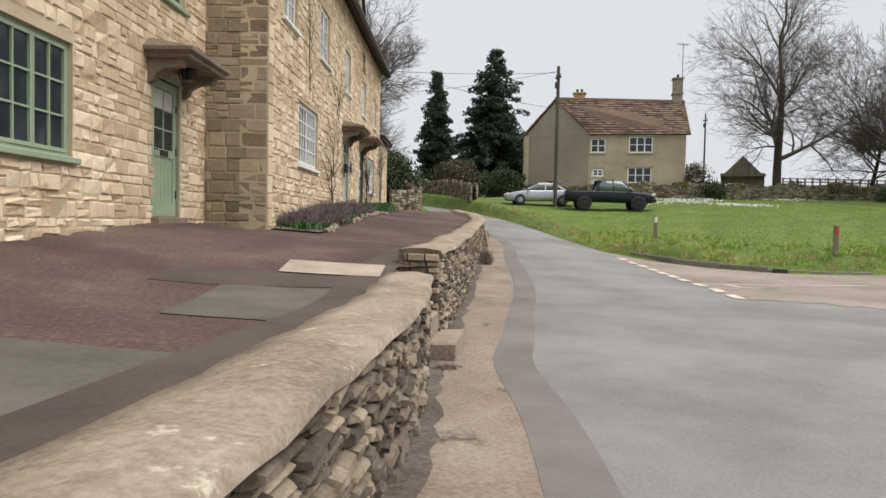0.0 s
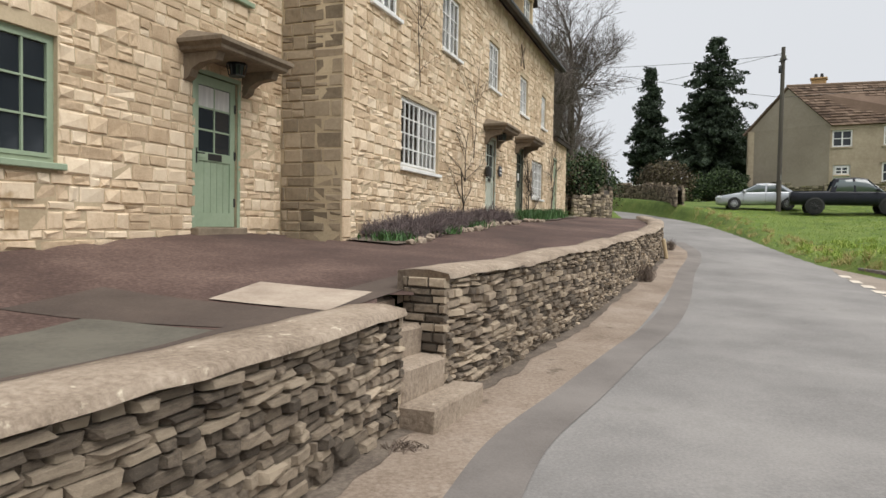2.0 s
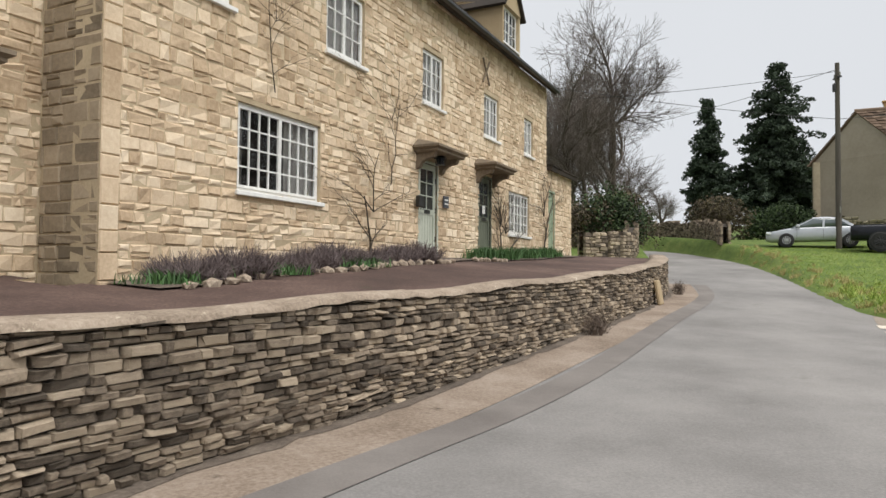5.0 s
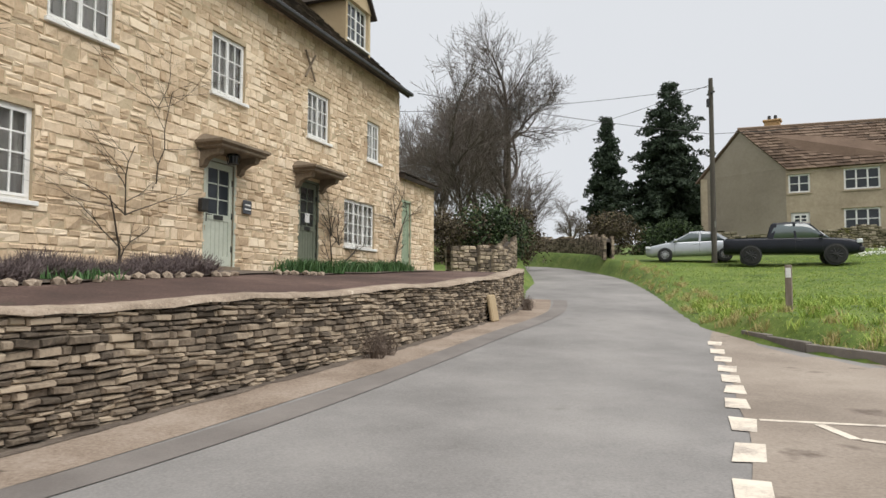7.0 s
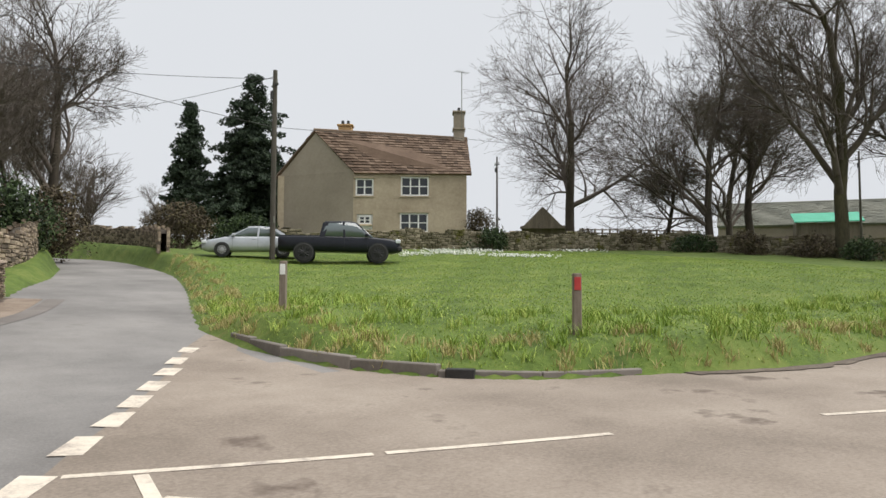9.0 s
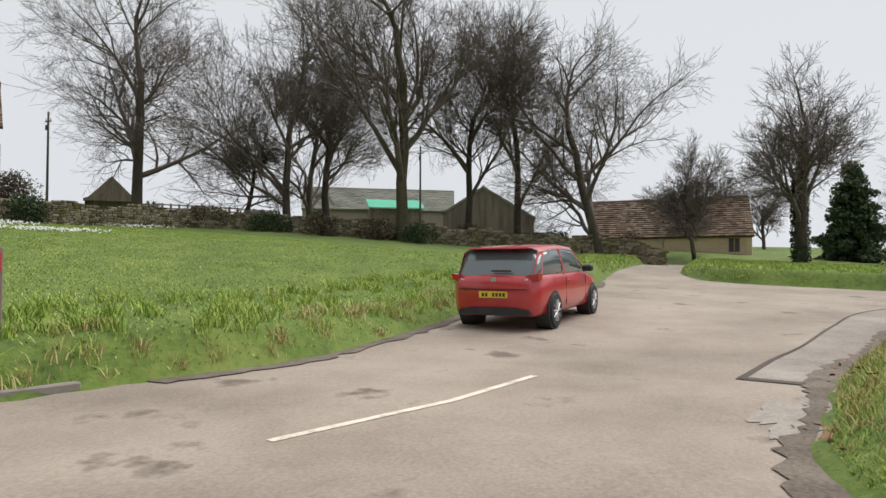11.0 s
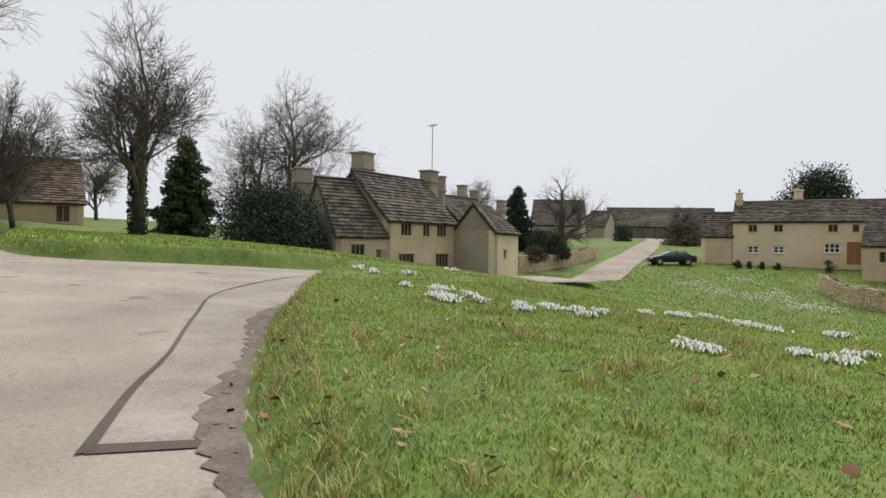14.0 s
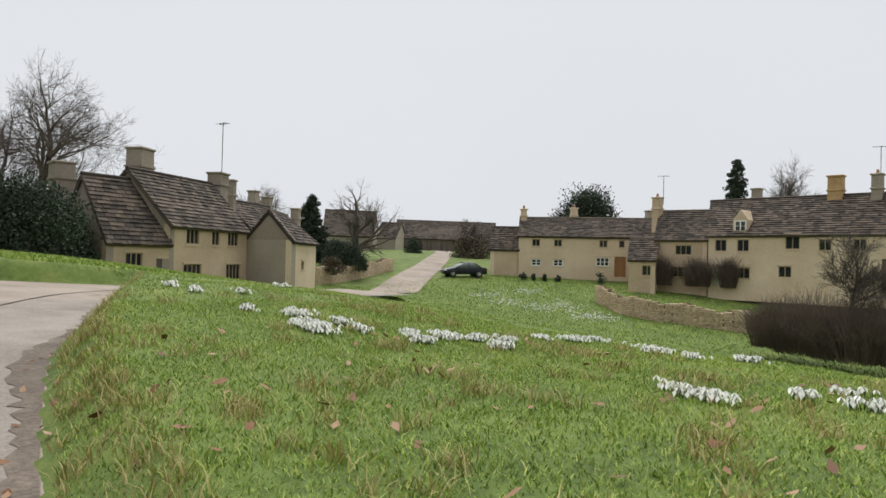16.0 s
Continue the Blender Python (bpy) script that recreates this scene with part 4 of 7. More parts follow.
def slate_roof(owner, a0, a1, low, high, material, seed, to_world=None, width=.3, gauge=.22, name="roof"):
    """A slope of lapped stone slates between two edges: low and high are (y, z) of eave and ridge, drawn along x from a0 to a1."""
    rng = random.Random(seed)
    (y0, z0), (y1, z1) = low, high
    length = math.hypot(y1 - y0, z1 - z0)
    sy, sz = (y1 - y0) / length, (z1 - z0) / length
    ny, nz = (-sz, sy) if sy > 0 else (sz, -sy)
    verts, faces = [], []

    def P(x, s, lift):
        return (x, y0 + sy * s + ny * lift, z0 + sz * s + nz * lift)
    s = 0.0
    while s < length - .02:
        g = gauge * (1.25 - .5 * s / length)
        x = a0 - rng.uniform(0, width)
        while x < a1:
            w = width * rng.uniform(.65, 1.35)
            xa, xb = max(x, a0), min(x + w, a1) - .008
            x += w
            if xb - xa < .03:
                continue
            b = s - rng.uniform(0, .025)
            t = min(s + g * 1.25, length)
            th = .02 + rng.uniform(0, .02)
            k = len(verts)
            verts += [P(xa, b, .035 + th), P(xb, b, .035 + th + rng.uniform(-.008, .008)), P(xb, t, .02), P(xa, t, .02), P(xa, b, .03), P(xb, b, .03)]
            faces += [(k, k + 1, k + 2, k + 3), (k + 4, k + 5, k + 1, k), (k + 5, k + 2, k + 1), (k + 4, k, k + 3)]
        s += g
    ob = mesh_of(name, verts, faces, material, owner)
    tagged(ob, kind="stuff")
    base = mesh_of(name + "_deck", [P(a0, 0, 0), P(a1, 0, 0), P(a1, length, 0), P(a0, length, 0), P(a0, 0, -.12), P(a1, 0, -.12), P(a1, length, -.12), P(a0, length, -.12)],
                   [(0, 1, 2, 3), (7, 6, 5, 4), (0, 4, 5, 1), (1, 5, 6, 2), (2, 6, 7, 3), (3, 7, 4, 0)], M_SLATE, owner)
    if to_world is not None:
        ob.matrix_basis = to_world
        base.matrix_basis = to_world
    return ob


slate_roof(house, -.1, 16.85, (-.32, EAVE - .12), (3.75, EAVE + 3.75), M_SLATE, 5, HOUSE_M)
slate_roof(house, -.1, 16.85, (7.3, EAVE - .12), (3.75, EAVE + 3.75), M_SLATE, 6, HOUSE_M)
slate_roof(house, -13, -.12, (.85, EAVE - .75), (5, EAVE + 2.5), M_SLATE, 7, HOUSE_M)
slate_roof(house, 16.7, 19.95, (-.2, 5.0), (4.5, 6.6), M_SLATE, 9, HOUSE_M)
under_house(part("gutter", box(-.1, 16.85, -.42, -.3, EAVE - .17, EAVE - .07, .02), M_BLACK, house, "black gutter"))
under_house(part("chimney", box(15.6, 16.6, 3.3, 4.2, EAVE + 3, EAVE + 5, .03), M_QUOIN, house))
under_house(part("chimney", box(7.4, 8.5, 3.3, 4.2, EAVE + 3, EAVE + 5, .03), M_QUOIN, house))
# dormer
under_house(part("dormer_cheek", prism([(.75, 8.3), (.75, 9.95), (2.9, 9.95), (2.9, 10.3)], 14.5, 14.62, axis="x"), M_QUOIN, house))
under_house(part("dormer_cheek", prism([(.75, 8.3), (.75, 9.95), (2.9, 9.95), (2.9, 10.3)], 15.98, 16.1, axis="x"), M_QUOIN, house))
under_house(part("dormer_gable", prism([(14.45, 9.95), (16.15, 9.95), (15.3, 10.95)], .72, .85), M_QUOIN, house))
casement("window_10", 14.63, -.78, 8.75, 1.34, 1.2, 2, 3, 2, M_WHITE, "white dormer casement window", sill=True)
bm = prism([(14.3, 9.85), (14.38, 9.8), (15.3, 10.98), (16.22, 9.8), (16.3, 9.85), (15.3, 11.1)], .6, 3.2)
under_house(part("dormer_roof", bm, M_SLATE, house))

casement("window_1", 2.2, 0, 2.63, 1.97, 1.3, 2, 4, 4, M_WHITE, "white wooden casement window with many small panes", curtain=True)
casement("window_2", .9, 0, 5.22, 1.14, 1.28, 2, 3, 2, M_WHITE, "white upper casement window", curtain="net")
casement("window_3", 4.3, 0, 5.29, 1.2, 1.26, 2, 3, 2, M_WHITE, "white upper casement window", curtain="net")
casement("window_4", 7.84, 0, 5.2, 1.04, 1.21, 2, 3, 2, M_WHITE, "white upper casement window", curtain="net")
casement("window_5", 11.3, 0, 5.08, 1.05, 1.16, 2, 3, 2, M_WHITE, "white upper casement window", curtain="net")
casement("window_6", 14.47, 0, 5.09, .83, 1.13, 2, 3, 2, M_WHITE, "white upper casement window", curtain="net")
casement("window_7", 13.16, 0, 2.57, 1.81, 1.26, 3, 4, 2, M_WHITE, "white wooden casement window with small panes", curtain="net")
casement("window_8", -5.95, -1.1, 2.12, 1.93, 1.28, 3, 3, 2, M_SAGE, "sage green casement window on the ground floor")
casement("window_9", -2.1, -1.1, 4.72, 1.25, 1.28, 2, 3, 2, M_SAGE, "sage green upper casement window")
cottage_door("door_1", -1.97, -1.1, 1.48, .88, 2.02, M_SAGE, "sage green half-glazed boarded door with a black letter plate", gcurtain=True)
cottage_door("door_2", 7.74, 0, 1.86, .84, 2.01, M_PALE_DOOR, "pale grey-green half-glazed door", rows=3)
cottage_door("door_3", 11.0, 0, 1.9, .8, 2.06, M_SAGE_DARK, "dark grey-green half-glazed door with a paper notice", sheet_paper=True)
cottage_door("door_4", 16.98, 0, 2.16, .62, 2.04, M_SAGE, "narrow green boarded door of the lean-to", glass_from=.93, rows=1, cols=1, letterbox=False)
canopy(-1.53, -1.1, 3.68, 1.6, .68, "weathered moulded stone hood over the sage green door")
canopy(8.16, 0, 4.02, 1.5, .62, "weathered moulded stone hood over the pale door")
canopy(11.4, 0, 4.1, 1.5, .62, "weathered moulded stone hood over the dark green door")
lantern(-1.53, -.8, 3.66, "black iron lantern under the stone door hood")
lantern(8.16, .28, 3.98, "small lantern under the stone door hood")

# ---- road markings, kerb, patches ----


def laid(name, corners, rise, material, label, category, level=None, parent=None, n=4):
    """A thin flat patch on the ground: a quad of four corners, split so that it follows the surface."""
    level = level or road_level
    a, b, c, d = [np.array(q, float) for q in corners]
    v, f = [], []
    for i in range(n + 1):
        for j in range(n + 1):
            s, t = i / n, j / n
            q = (a * (1 - s) + b * s) * (1 - t) + (d * (1 - s) + c * s) * t
            v.append((q[0], q[1], float(level(q[0], q[1])) + rise))
    for i in range(n):
        for j in range(n):
            k = i * (n + 1) + j
            f.append((k, k + n + 1, k + n + 2, k + 1))
    ob = mesh_of(name, v, f, material, parent)
    return tagged(ob, label, category, kind="structure") if parent is None else ob


def blob(name, x, y, rx, ry, turn, rise, material, label, category, seed, level=None):
    """An uneven flat stain or patch."""
    level = level or road_level
    rng = random.Random(seed)
    n = 60
    v = [(x, y, float(level(x, y)) + rise)]
    for i in range(n):
        a = 2 * math.pi * i / n
        r = 1 + .22 * math.sin(3 * a + seed) + .12 * math.sin(7 * a + seed * 2) + rng.uniform(-.14, .14)
        dx, dy = rx * r * math.cos(a), ry * r * math.sin(a)
        c, s = math.cos(turn), math.sin(turn)
        px, py = x + dx * c - dy * s, y + dx * s + dy * c
        v.append((px, py, float(level(px, py)) + rise))
    return tagged(mesh_of(name, v, [(0, 1 + i, 1 + (i + 1) % n) for i in range(n)], material), label, category, kind="structure")


marks = thing("road_marking", "worn white give-way dashes across the junction", "road marking", kind="structure")
d_dir = np.array([.44, .9])
for i, (mx, my) in enumerate(((3.62, 5.15), (4.13, 6.15), (4.6, 7.15), (5.07, 8.2), (5.5, 9.1), (5.85, 9.9), (6.2, 10.75), (6.6, 11.7), (6.98, 12.65), (7.42, 13.7))):
    a = np.array([mx, my])
    w = np.array([.9, -.44]) * .12
    h = d_dir / np.hypot(*d_dir) * .31
    q = [a - w - h, a + w - h, a + w + h, a - w + h]
    q = [x + np.array([random.uniform(-.025, .025), random.uniform(-.03, .03)]) for x in q]
    laid("dash", q, .011, M_PAINT, "", "", parent=marks, n=3)
line = thing("road_line", "thin worn white line along the side road", "road marking", kind="structure")
for (ax, ay), (bx, by) in (((4.85, 7.33), (6.9, 6.72)), ((7.0, 6.7), (8.95, 6.12)), ((11.23, 5.4), (13.0, 4.66)), ((13.0, 4.66), (14.6, 4.28))):
    d2 = np.array([bx - ax, by - ay])
    nn = np.array([-d2[1], d2[0]]) / np.hypot(*d2) * .045
    a, b = np.array([ax, ay]), np.array([bx, by])
    laid("line", [a - nn, b - nn, b + nn, a + nn], .011, M_PAINT, "", "", parent=line, n=8)
for (ax, ay), (bx, by) in (((5.3, 7.1), (5.25, 6.5)), ((5.3, 6.5), (5.55, 6.25))):
    d2 = np.array([bx - ax, by - ay])
    nn = np.array([-d2[1], d2[0]]) / np.hypot(*d2) * .05
    a, b = np.array([ax, ay]), np.array([bx, by])
    laid("line", [a - nn, b - nn, b + nn, a + nn], .013, M_PAINT, "", "", parent=line, n=3)

# the broken, darker margin beside the green, and stains
ribbon("road_patch", smooth_line([(15.2, 2.15), (16.8, 1.7), (18.2, 1.2), (21, .4), (24.6, -.8), (29, -3.6)], .4)[:33], smooth_line([(14.95, 1.35), (16.4, .9), (18.2, .3), (20.6, -.6), (23.8, -2.3), (28.2, -4.5)], .4)[:33],
       road_level, M_SIDE_WORN, .012, "darker cracked margin of the side road", "road patch")
margin = smooth_line([p for p in GREEN_EDGE if 11.0 < p[0] < 26], .14)
ribbon("road_margin", margin, [(x + random.uniform(-.04, .04), y + .24 + .1 * math.sin(x * 1.3) + random.uniform(-.07, .07)) for x, y in margin], road_level, M_DIRT_DARK, .017,
       "dark gritty gutter with fallen leaves beside the green", "verge")
blob("road_stain", 13.4, 1.78, .9, .26, -.25, .013, M_SIDE_WORN, "dark broken patch of tarmac at the verge", "road patch", 3)
ribbon("road_patch_edge", [(14.95, 1.35), (15.2, 2.15)], [(15.12, 1.33), (15.38, 2.1)], road_level, M_PATCH, .016, "dark sealed joint of a tarmac patch", "road patch")
ribbon("road_crack", smooth_line([(15.2, 2.2), (16.8, 1.75), (18.2, 1.25), (21, .45), (24.6, -.75), (29, -3.5), (31.5, -6)], .4), smooth_line([(15.25, 2.1), (16.8, 1.68), (18.2, 1.2), (21, .4), (24.6, -.8), (29, -3.56), (31.4, -6)], .4),
       road_level, M_PATCH, .018, "dark tarmac joint", "crack", cols=1)
kerb = thing("kerb", "worn concrete kerb round the corner of the green", "kerb", kind="structure")
kl = smooth_line([(8.45, 14.7), (8.55, 12.6), (8.95, 10.95), (9.65, 9.75), (10.7, 8.8), (12.1, 8.25)], .92)
for i, (a, b) in enumerate(zip(kl, kl[1:])):
    a, b = np.array(a), np.array(b)
    d = (b - a) / np.hypot(*(b - a))
    n = np.array([-d[1], d[0]])
    z = float(road_level(*a))
    h = .16 if i < len(kl) - 3 else .1
    bm = box(0.006, np.hypot(*(b - a)) - .006, -.02, .13, -.15, h, .015)
    ob = part("kerb_stone", bm, M_KERB, kerb)
    rise = (float(road_level(*b)) - z) / np.hypot(*(b - a))
    ob.matrix_basis = Matrix(((d[0], n[0], 0, a[0]), (d[1], n[1], 0, a[1]), (rise, 0, 1, z), (0, 0, 0, 1)))
drain = thing("kerb_drain", "dark open gully in the kerb", "drain", kind="structure", at=(9.85, 9.5, float(road_level(9.85, 9.5))), turn=-47)
# solid black block, its colour standing for the shade inside the opening
part("drain_mouth", box(-.2, .2, -.05, .1, -.02, .13, .01), M_BLACK, drain)

# terrace patches
laid("terrace_patch", [(-6.0, -1.3), (-5.35, .55), (-6.6, .95), (-7.1, -.75)], .006, M_SLAB, "grey concrete patch in the terrace", "patch", terrace_level)
laid("terrace_patch", [(-7.7, -4.0), (-6.75, -2.2), (-8.4, -1.4), (-9.6, -3.2)], .006, M_SLAB, "mossy grey concrete patch in the terrace", "patch", terrace_level)
laid("terrace_slab", [(-5.05, 1.3), (-4.75, 2.05), (-5.75, 2.4), (-6.0, 1.65)], .012, M_SLAB_PALE, "pale stone slab at the head of the steps", "slab", terrace_level)
laid("terrace_patch", [(-5.35, .7), (-5.1, 1.28), (-6.9, 1.9), (-7.2, 1.0)], .005, M_PATCH, "dark tarmac patch in the terrace", "patch", terrace_level)
ribbon("terrace_margin", [tuple(p + n * .42) for p, d, n in WALL_AXIS[:52]], [tuple(p + n * .85) for p, d, n in WALL_AXIS[:52]], terrace_level, M_PATCH, .008, "dark gritty strip behind the wall coping", "patch")

# ---- buildings further off ----


def frame_of(a, b, z):
    """Local frame of a wall: x from a to b, y into the house."""
    a, b = np.array(a, float), np.array(b, float)
    d = (b - a) / np.hypot(*(b - a))
    n = np.array([-d[1], d[0]])
    return Matrix(((d[0], n[0], 0, a[0]), (d[1], n[1], 0, a[1]), (0, 0, 1, z), (0, 0, 0, 1))), float(np.hypot(*(b - a)))


def far_window(owner, m, x, z, w, h, lights, rows, material, hood=True, surround=None, dark=None):
    """A small window in a wall of a far house: frame, lights, sill and stone hood mould."""
    t = new("window")
    t.parent = owner
    t.matrix_basis = m @ Matrix.Translation((x, 0, z))
    bm = bmesh.new()
    f = .1 if material is M_WHITE else .06
    add_box(bm, 0, w, .04, .12, 0, f)
    add_box(bm, 0, w, .04, .12, h - f, h)
    for i in range(lights + 1):
        xx = f / 2 + (w - f) * i / lights
        add_box(bm, xx - f / 2, xx + f / 2, .035, .12, f, h - f)
    for r in range(1, rows):
        zz = h * r / rows
        add_box(bm, f, w - f, .06, .11, zz - .03, zz + .03)
    part("frame", bm, material, t)
    part("pane", box(f * .5, w - f * .5, .1, .112, f * .5, h - f * .5), dark or M_GLASS, t)
    bm = box(-.08, w + .08, -.06, .1, -.1, -.002)
    part("sill", bm, surround or M_FARSTONE, t)
    if hood:
        bm = box(-.12, w + .12, -.07, .02, h + .02, h + .13)
        part("hood_mould", bm, surround or M_FARSTONE, t)
    return t


def cottage(name, label, a, b, c, d, z, eave, ridge, wall_mat, roof_mat, seed, windows=(), doors=(), gable_mat=None, hip=0.0, gauge=.3, width=.42):
    """A house on the outline a, b (front), c, d (back) with gables on d-a and b-c. windows: (x, z, w, h, lights, rows, paint) on the front."""
    t = thing(name, label, "house", at=(*a, z))
    inv = Matrix.Translation((-a[0], -a[1], -z))
    m, length = frame_of(a, b, z)
    holes = [(w[0], w[0] + w[2], w[1], w[1] + w[3]) for w in windows] + [(q[0], q[0] + q[2], q[1], q[1] + q[3]) for q in doors]
    ob = part("wall", wall_with_holes(0, length, -1.2, eave - z, 0, .4, holes), wall_mat, t)
    ob.matrix_basis = inv @ m
    for w in windows:
        far_window(t, inv @ m, *w[:6], w[6], hood=len(w) < 8, surround=wall_mat)
    for x, zz, w, h, paint in doors:
        ob = part("door", box(x, x + w, .12, .18, zz, zz + h), paint, t)
        ob.matrix_basis = inv @ m
        kn = part("door_knob", box(x + w * .8, x + w * .86, .08, .12, zz + h * .45, zz + h * .5), M_BLACK, ob)
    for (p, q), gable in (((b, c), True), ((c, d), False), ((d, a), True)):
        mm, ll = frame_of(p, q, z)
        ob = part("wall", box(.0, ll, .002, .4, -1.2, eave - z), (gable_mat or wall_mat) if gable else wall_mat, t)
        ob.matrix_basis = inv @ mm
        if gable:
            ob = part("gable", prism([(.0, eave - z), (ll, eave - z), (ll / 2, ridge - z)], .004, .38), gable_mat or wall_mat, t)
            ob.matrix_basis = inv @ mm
    # roof: lapped slates on both slopes, following the outline
    A, B, C, D = [np.array(q, float) for q in (a, b, c, d)]
    L, R = (D + A) / 2, (B + C) / 2
    rng = random.Random(seed)
    ux = (B - A) / np.hypot(*(B - A))
    L, R = L - ux * .12, R + ux * .12
    for lo0, lo1 in ((A, B), (D, C)):
        n0 = (lo0 - L) / np.hypot(*(lo0 - L))
        e0, e1 = lo0 + n0 * .25 - ux * .12, lo1 + n0 * .25 + ux * .12
        ez = eave - .18
        p00, p10, p01, p11 = V3(*e0, ez), V3(*e1, ez), V3(*L, ridge + .05), V3(*R, ridge + .05)
        rows = max(6, int(np.linalg.norm(p01 - p00) / gauge))
        nrm = np.cross(p10 - p00, p01 - p00)
        nrm = nrm / np.linalg.norm(nrm)
        if nrm[2] < 0:
            nrm = -nrm
        vs, fs = [], []
        for r in range(rows):
            s0, s1 = r / rows, min(1, (r + 1.2) / rows)
            la, lb = p00 + (p01 - p00) * s0, p10 + (p11 - p10) * s0
            ta, tb = p00 + (p01 - p00) * s1, p10 + (p11 - p10) * s1
            ll = np.linalg.norm(lb - la)
            x = -rng.uniform(0, width)
            while x < ll:
                w = width * rng.uniform(.6, 1.4)
                x0, x1 = max(0, x) / ll, min(ll, x + w - .02) / ll
                x += w
                if x1 - x0 < .005:
                    continue
                th = .07 + rng.uniform(0, .05)
                k = len(vs)
                q0, q1 = la + (lb - la) * x0, la + (lb - la) * x1
                vs += [q0 + nrm * th, q1 + nrm * (th + rng.uniform(-.015, .015)), ta + (tb - ta) * x1 + nrm * .03, ta + (tb - ta) * x0 + nrm * .03, q0, q1]
                fs += [(k, k + 1, k + 2, k + 3), (k + 4, k + 5, k + 1, k), (k + 5, k + 2, k + 1), (k + 4, k, k + 3)]
        off = V3(a[0], a[1], z)
        mesh_of("slate_course", [v - off for v in vs], fs, roof_mat, t)["kind"] = "stuff"
        dk = [p00, p10, p11, p01]
        mesh_of("roof", [v - off for v in dk] + [v - off - nrm * .15 for v in dk], [(0, 1, 2, 3), (7, 6, 5, 4), (0, 4, 5, 1), (1, 5, 6, 2), (2, 6, 7, 3), (3, 7, 4, 0)], roof_mat, t)
    part("ridge_tiles", tube((L[0] - a[0], L[1] - a[1], ridge - z + .08), (R[0] - a[0], R[1] - a[1], ridge - z + .08), .13, sides=6), roof_mat, t)
    return t


def chimney(owner, x, y, z0, z1, w, d, turn, material, pots=1, pot_mat=None):
    """A stone stack with a plinth, cap and pots, parented to its house."""
    c = new("chimney")
    c.parent = owner
    o = owner.matrix_basis.translation
    c.matrix_basis = pose(x - o[0], y - o[1], z0 - o[2], 0, 0, turn)
    h = z1 - z0
    bm = bmesh.new()
    add_box(bm, -w / 2, w / 2, -d / 2, d / 2, -1.5, h - .12, .02)
    part("chimney_shaft", bm, material, c)
    part("base_course", box(-w / 2 - .08, w / 2 + .08, -d / 2 - .08, d / 2 + .08, h * .38, h * .38 + .14, .02), material, c)
    part("cap", box(-w / 2 - .09, w / 2 + .09, -d / 2 - .09, d / 2 + .09, h - .12, h + .02, .03), material, c)
    for i in range(pots):
        px = (i - (pots - 1) / 2) * .4
        part("chimney_pot", tube((px, 0, h), (px, 0, h + .35), .13, .1, 8), pot_mat or M_BLACK, c)
    return c


def aerial(x, y, z0, z1, label):
    t = thing("tv_aerial", label, "aerial", at=(x, y, z0))
    h = z1 - z0
    part("mast", tube((0, 0, -.6), (0, 0, h), .03, sides=5), M_TINROOF, t)
    part("boom", tube((-.6, 0, h - .1), (.6, 0, h - .02), .02, sides=4), M_TINROOF, t)
    for i in range(6):
        part("element", tube((-.5 + i * .2, -.3, h - .06), (-.5 + i * .2, .3, h - .06), .012, sides=3), M_TINROOF, t)
    return t


W = M_WHITE
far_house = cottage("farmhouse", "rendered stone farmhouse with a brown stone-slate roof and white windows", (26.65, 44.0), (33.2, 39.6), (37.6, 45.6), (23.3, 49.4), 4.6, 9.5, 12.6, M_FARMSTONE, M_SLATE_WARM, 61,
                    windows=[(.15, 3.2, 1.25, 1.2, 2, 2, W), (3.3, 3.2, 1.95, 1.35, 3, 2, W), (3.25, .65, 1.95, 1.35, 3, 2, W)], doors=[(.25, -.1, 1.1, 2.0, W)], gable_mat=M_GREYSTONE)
chimney(far_house, 27.5, 46.9, 12.3, 13.4, 1.0, .7, -35, M_PLATESTONE, 2)
chimney(far_house, 35.0, 42.9, 12.4, 14.7, .8, .9, -35, M_GREYSTONE, 1)
aerial(33.9, 41.1, 13.5, 17.2, "thin television aerial on the farmhouse chimney")
far_window(far_house, Matrix.Translation((-26.65, -44, -4.6)) @ frame_of((26.65, 44.0), (33.2, 39.6), 4.6)[0], .38, 1.2, .85, .6, 2, 2, M_WHITE, hood=False)

# cottages below the green
DKW = M_MULLION
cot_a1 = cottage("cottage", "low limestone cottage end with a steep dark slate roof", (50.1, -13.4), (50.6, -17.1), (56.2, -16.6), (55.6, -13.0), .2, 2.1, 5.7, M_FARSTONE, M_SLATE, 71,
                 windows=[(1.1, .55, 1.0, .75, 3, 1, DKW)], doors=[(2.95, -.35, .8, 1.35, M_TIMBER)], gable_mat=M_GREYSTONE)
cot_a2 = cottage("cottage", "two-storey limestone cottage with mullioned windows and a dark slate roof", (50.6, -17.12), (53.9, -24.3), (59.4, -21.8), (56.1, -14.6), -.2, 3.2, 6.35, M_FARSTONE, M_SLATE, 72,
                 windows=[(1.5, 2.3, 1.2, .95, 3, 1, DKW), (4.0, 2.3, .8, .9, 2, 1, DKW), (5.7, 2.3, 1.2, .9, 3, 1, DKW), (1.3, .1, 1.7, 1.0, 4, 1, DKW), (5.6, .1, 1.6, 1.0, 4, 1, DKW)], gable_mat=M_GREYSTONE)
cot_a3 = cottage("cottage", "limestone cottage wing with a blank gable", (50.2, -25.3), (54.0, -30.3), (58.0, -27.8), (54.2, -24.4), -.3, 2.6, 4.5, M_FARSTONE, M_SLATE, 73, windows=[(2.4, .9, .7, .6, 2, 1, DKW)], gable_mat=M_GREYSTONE)
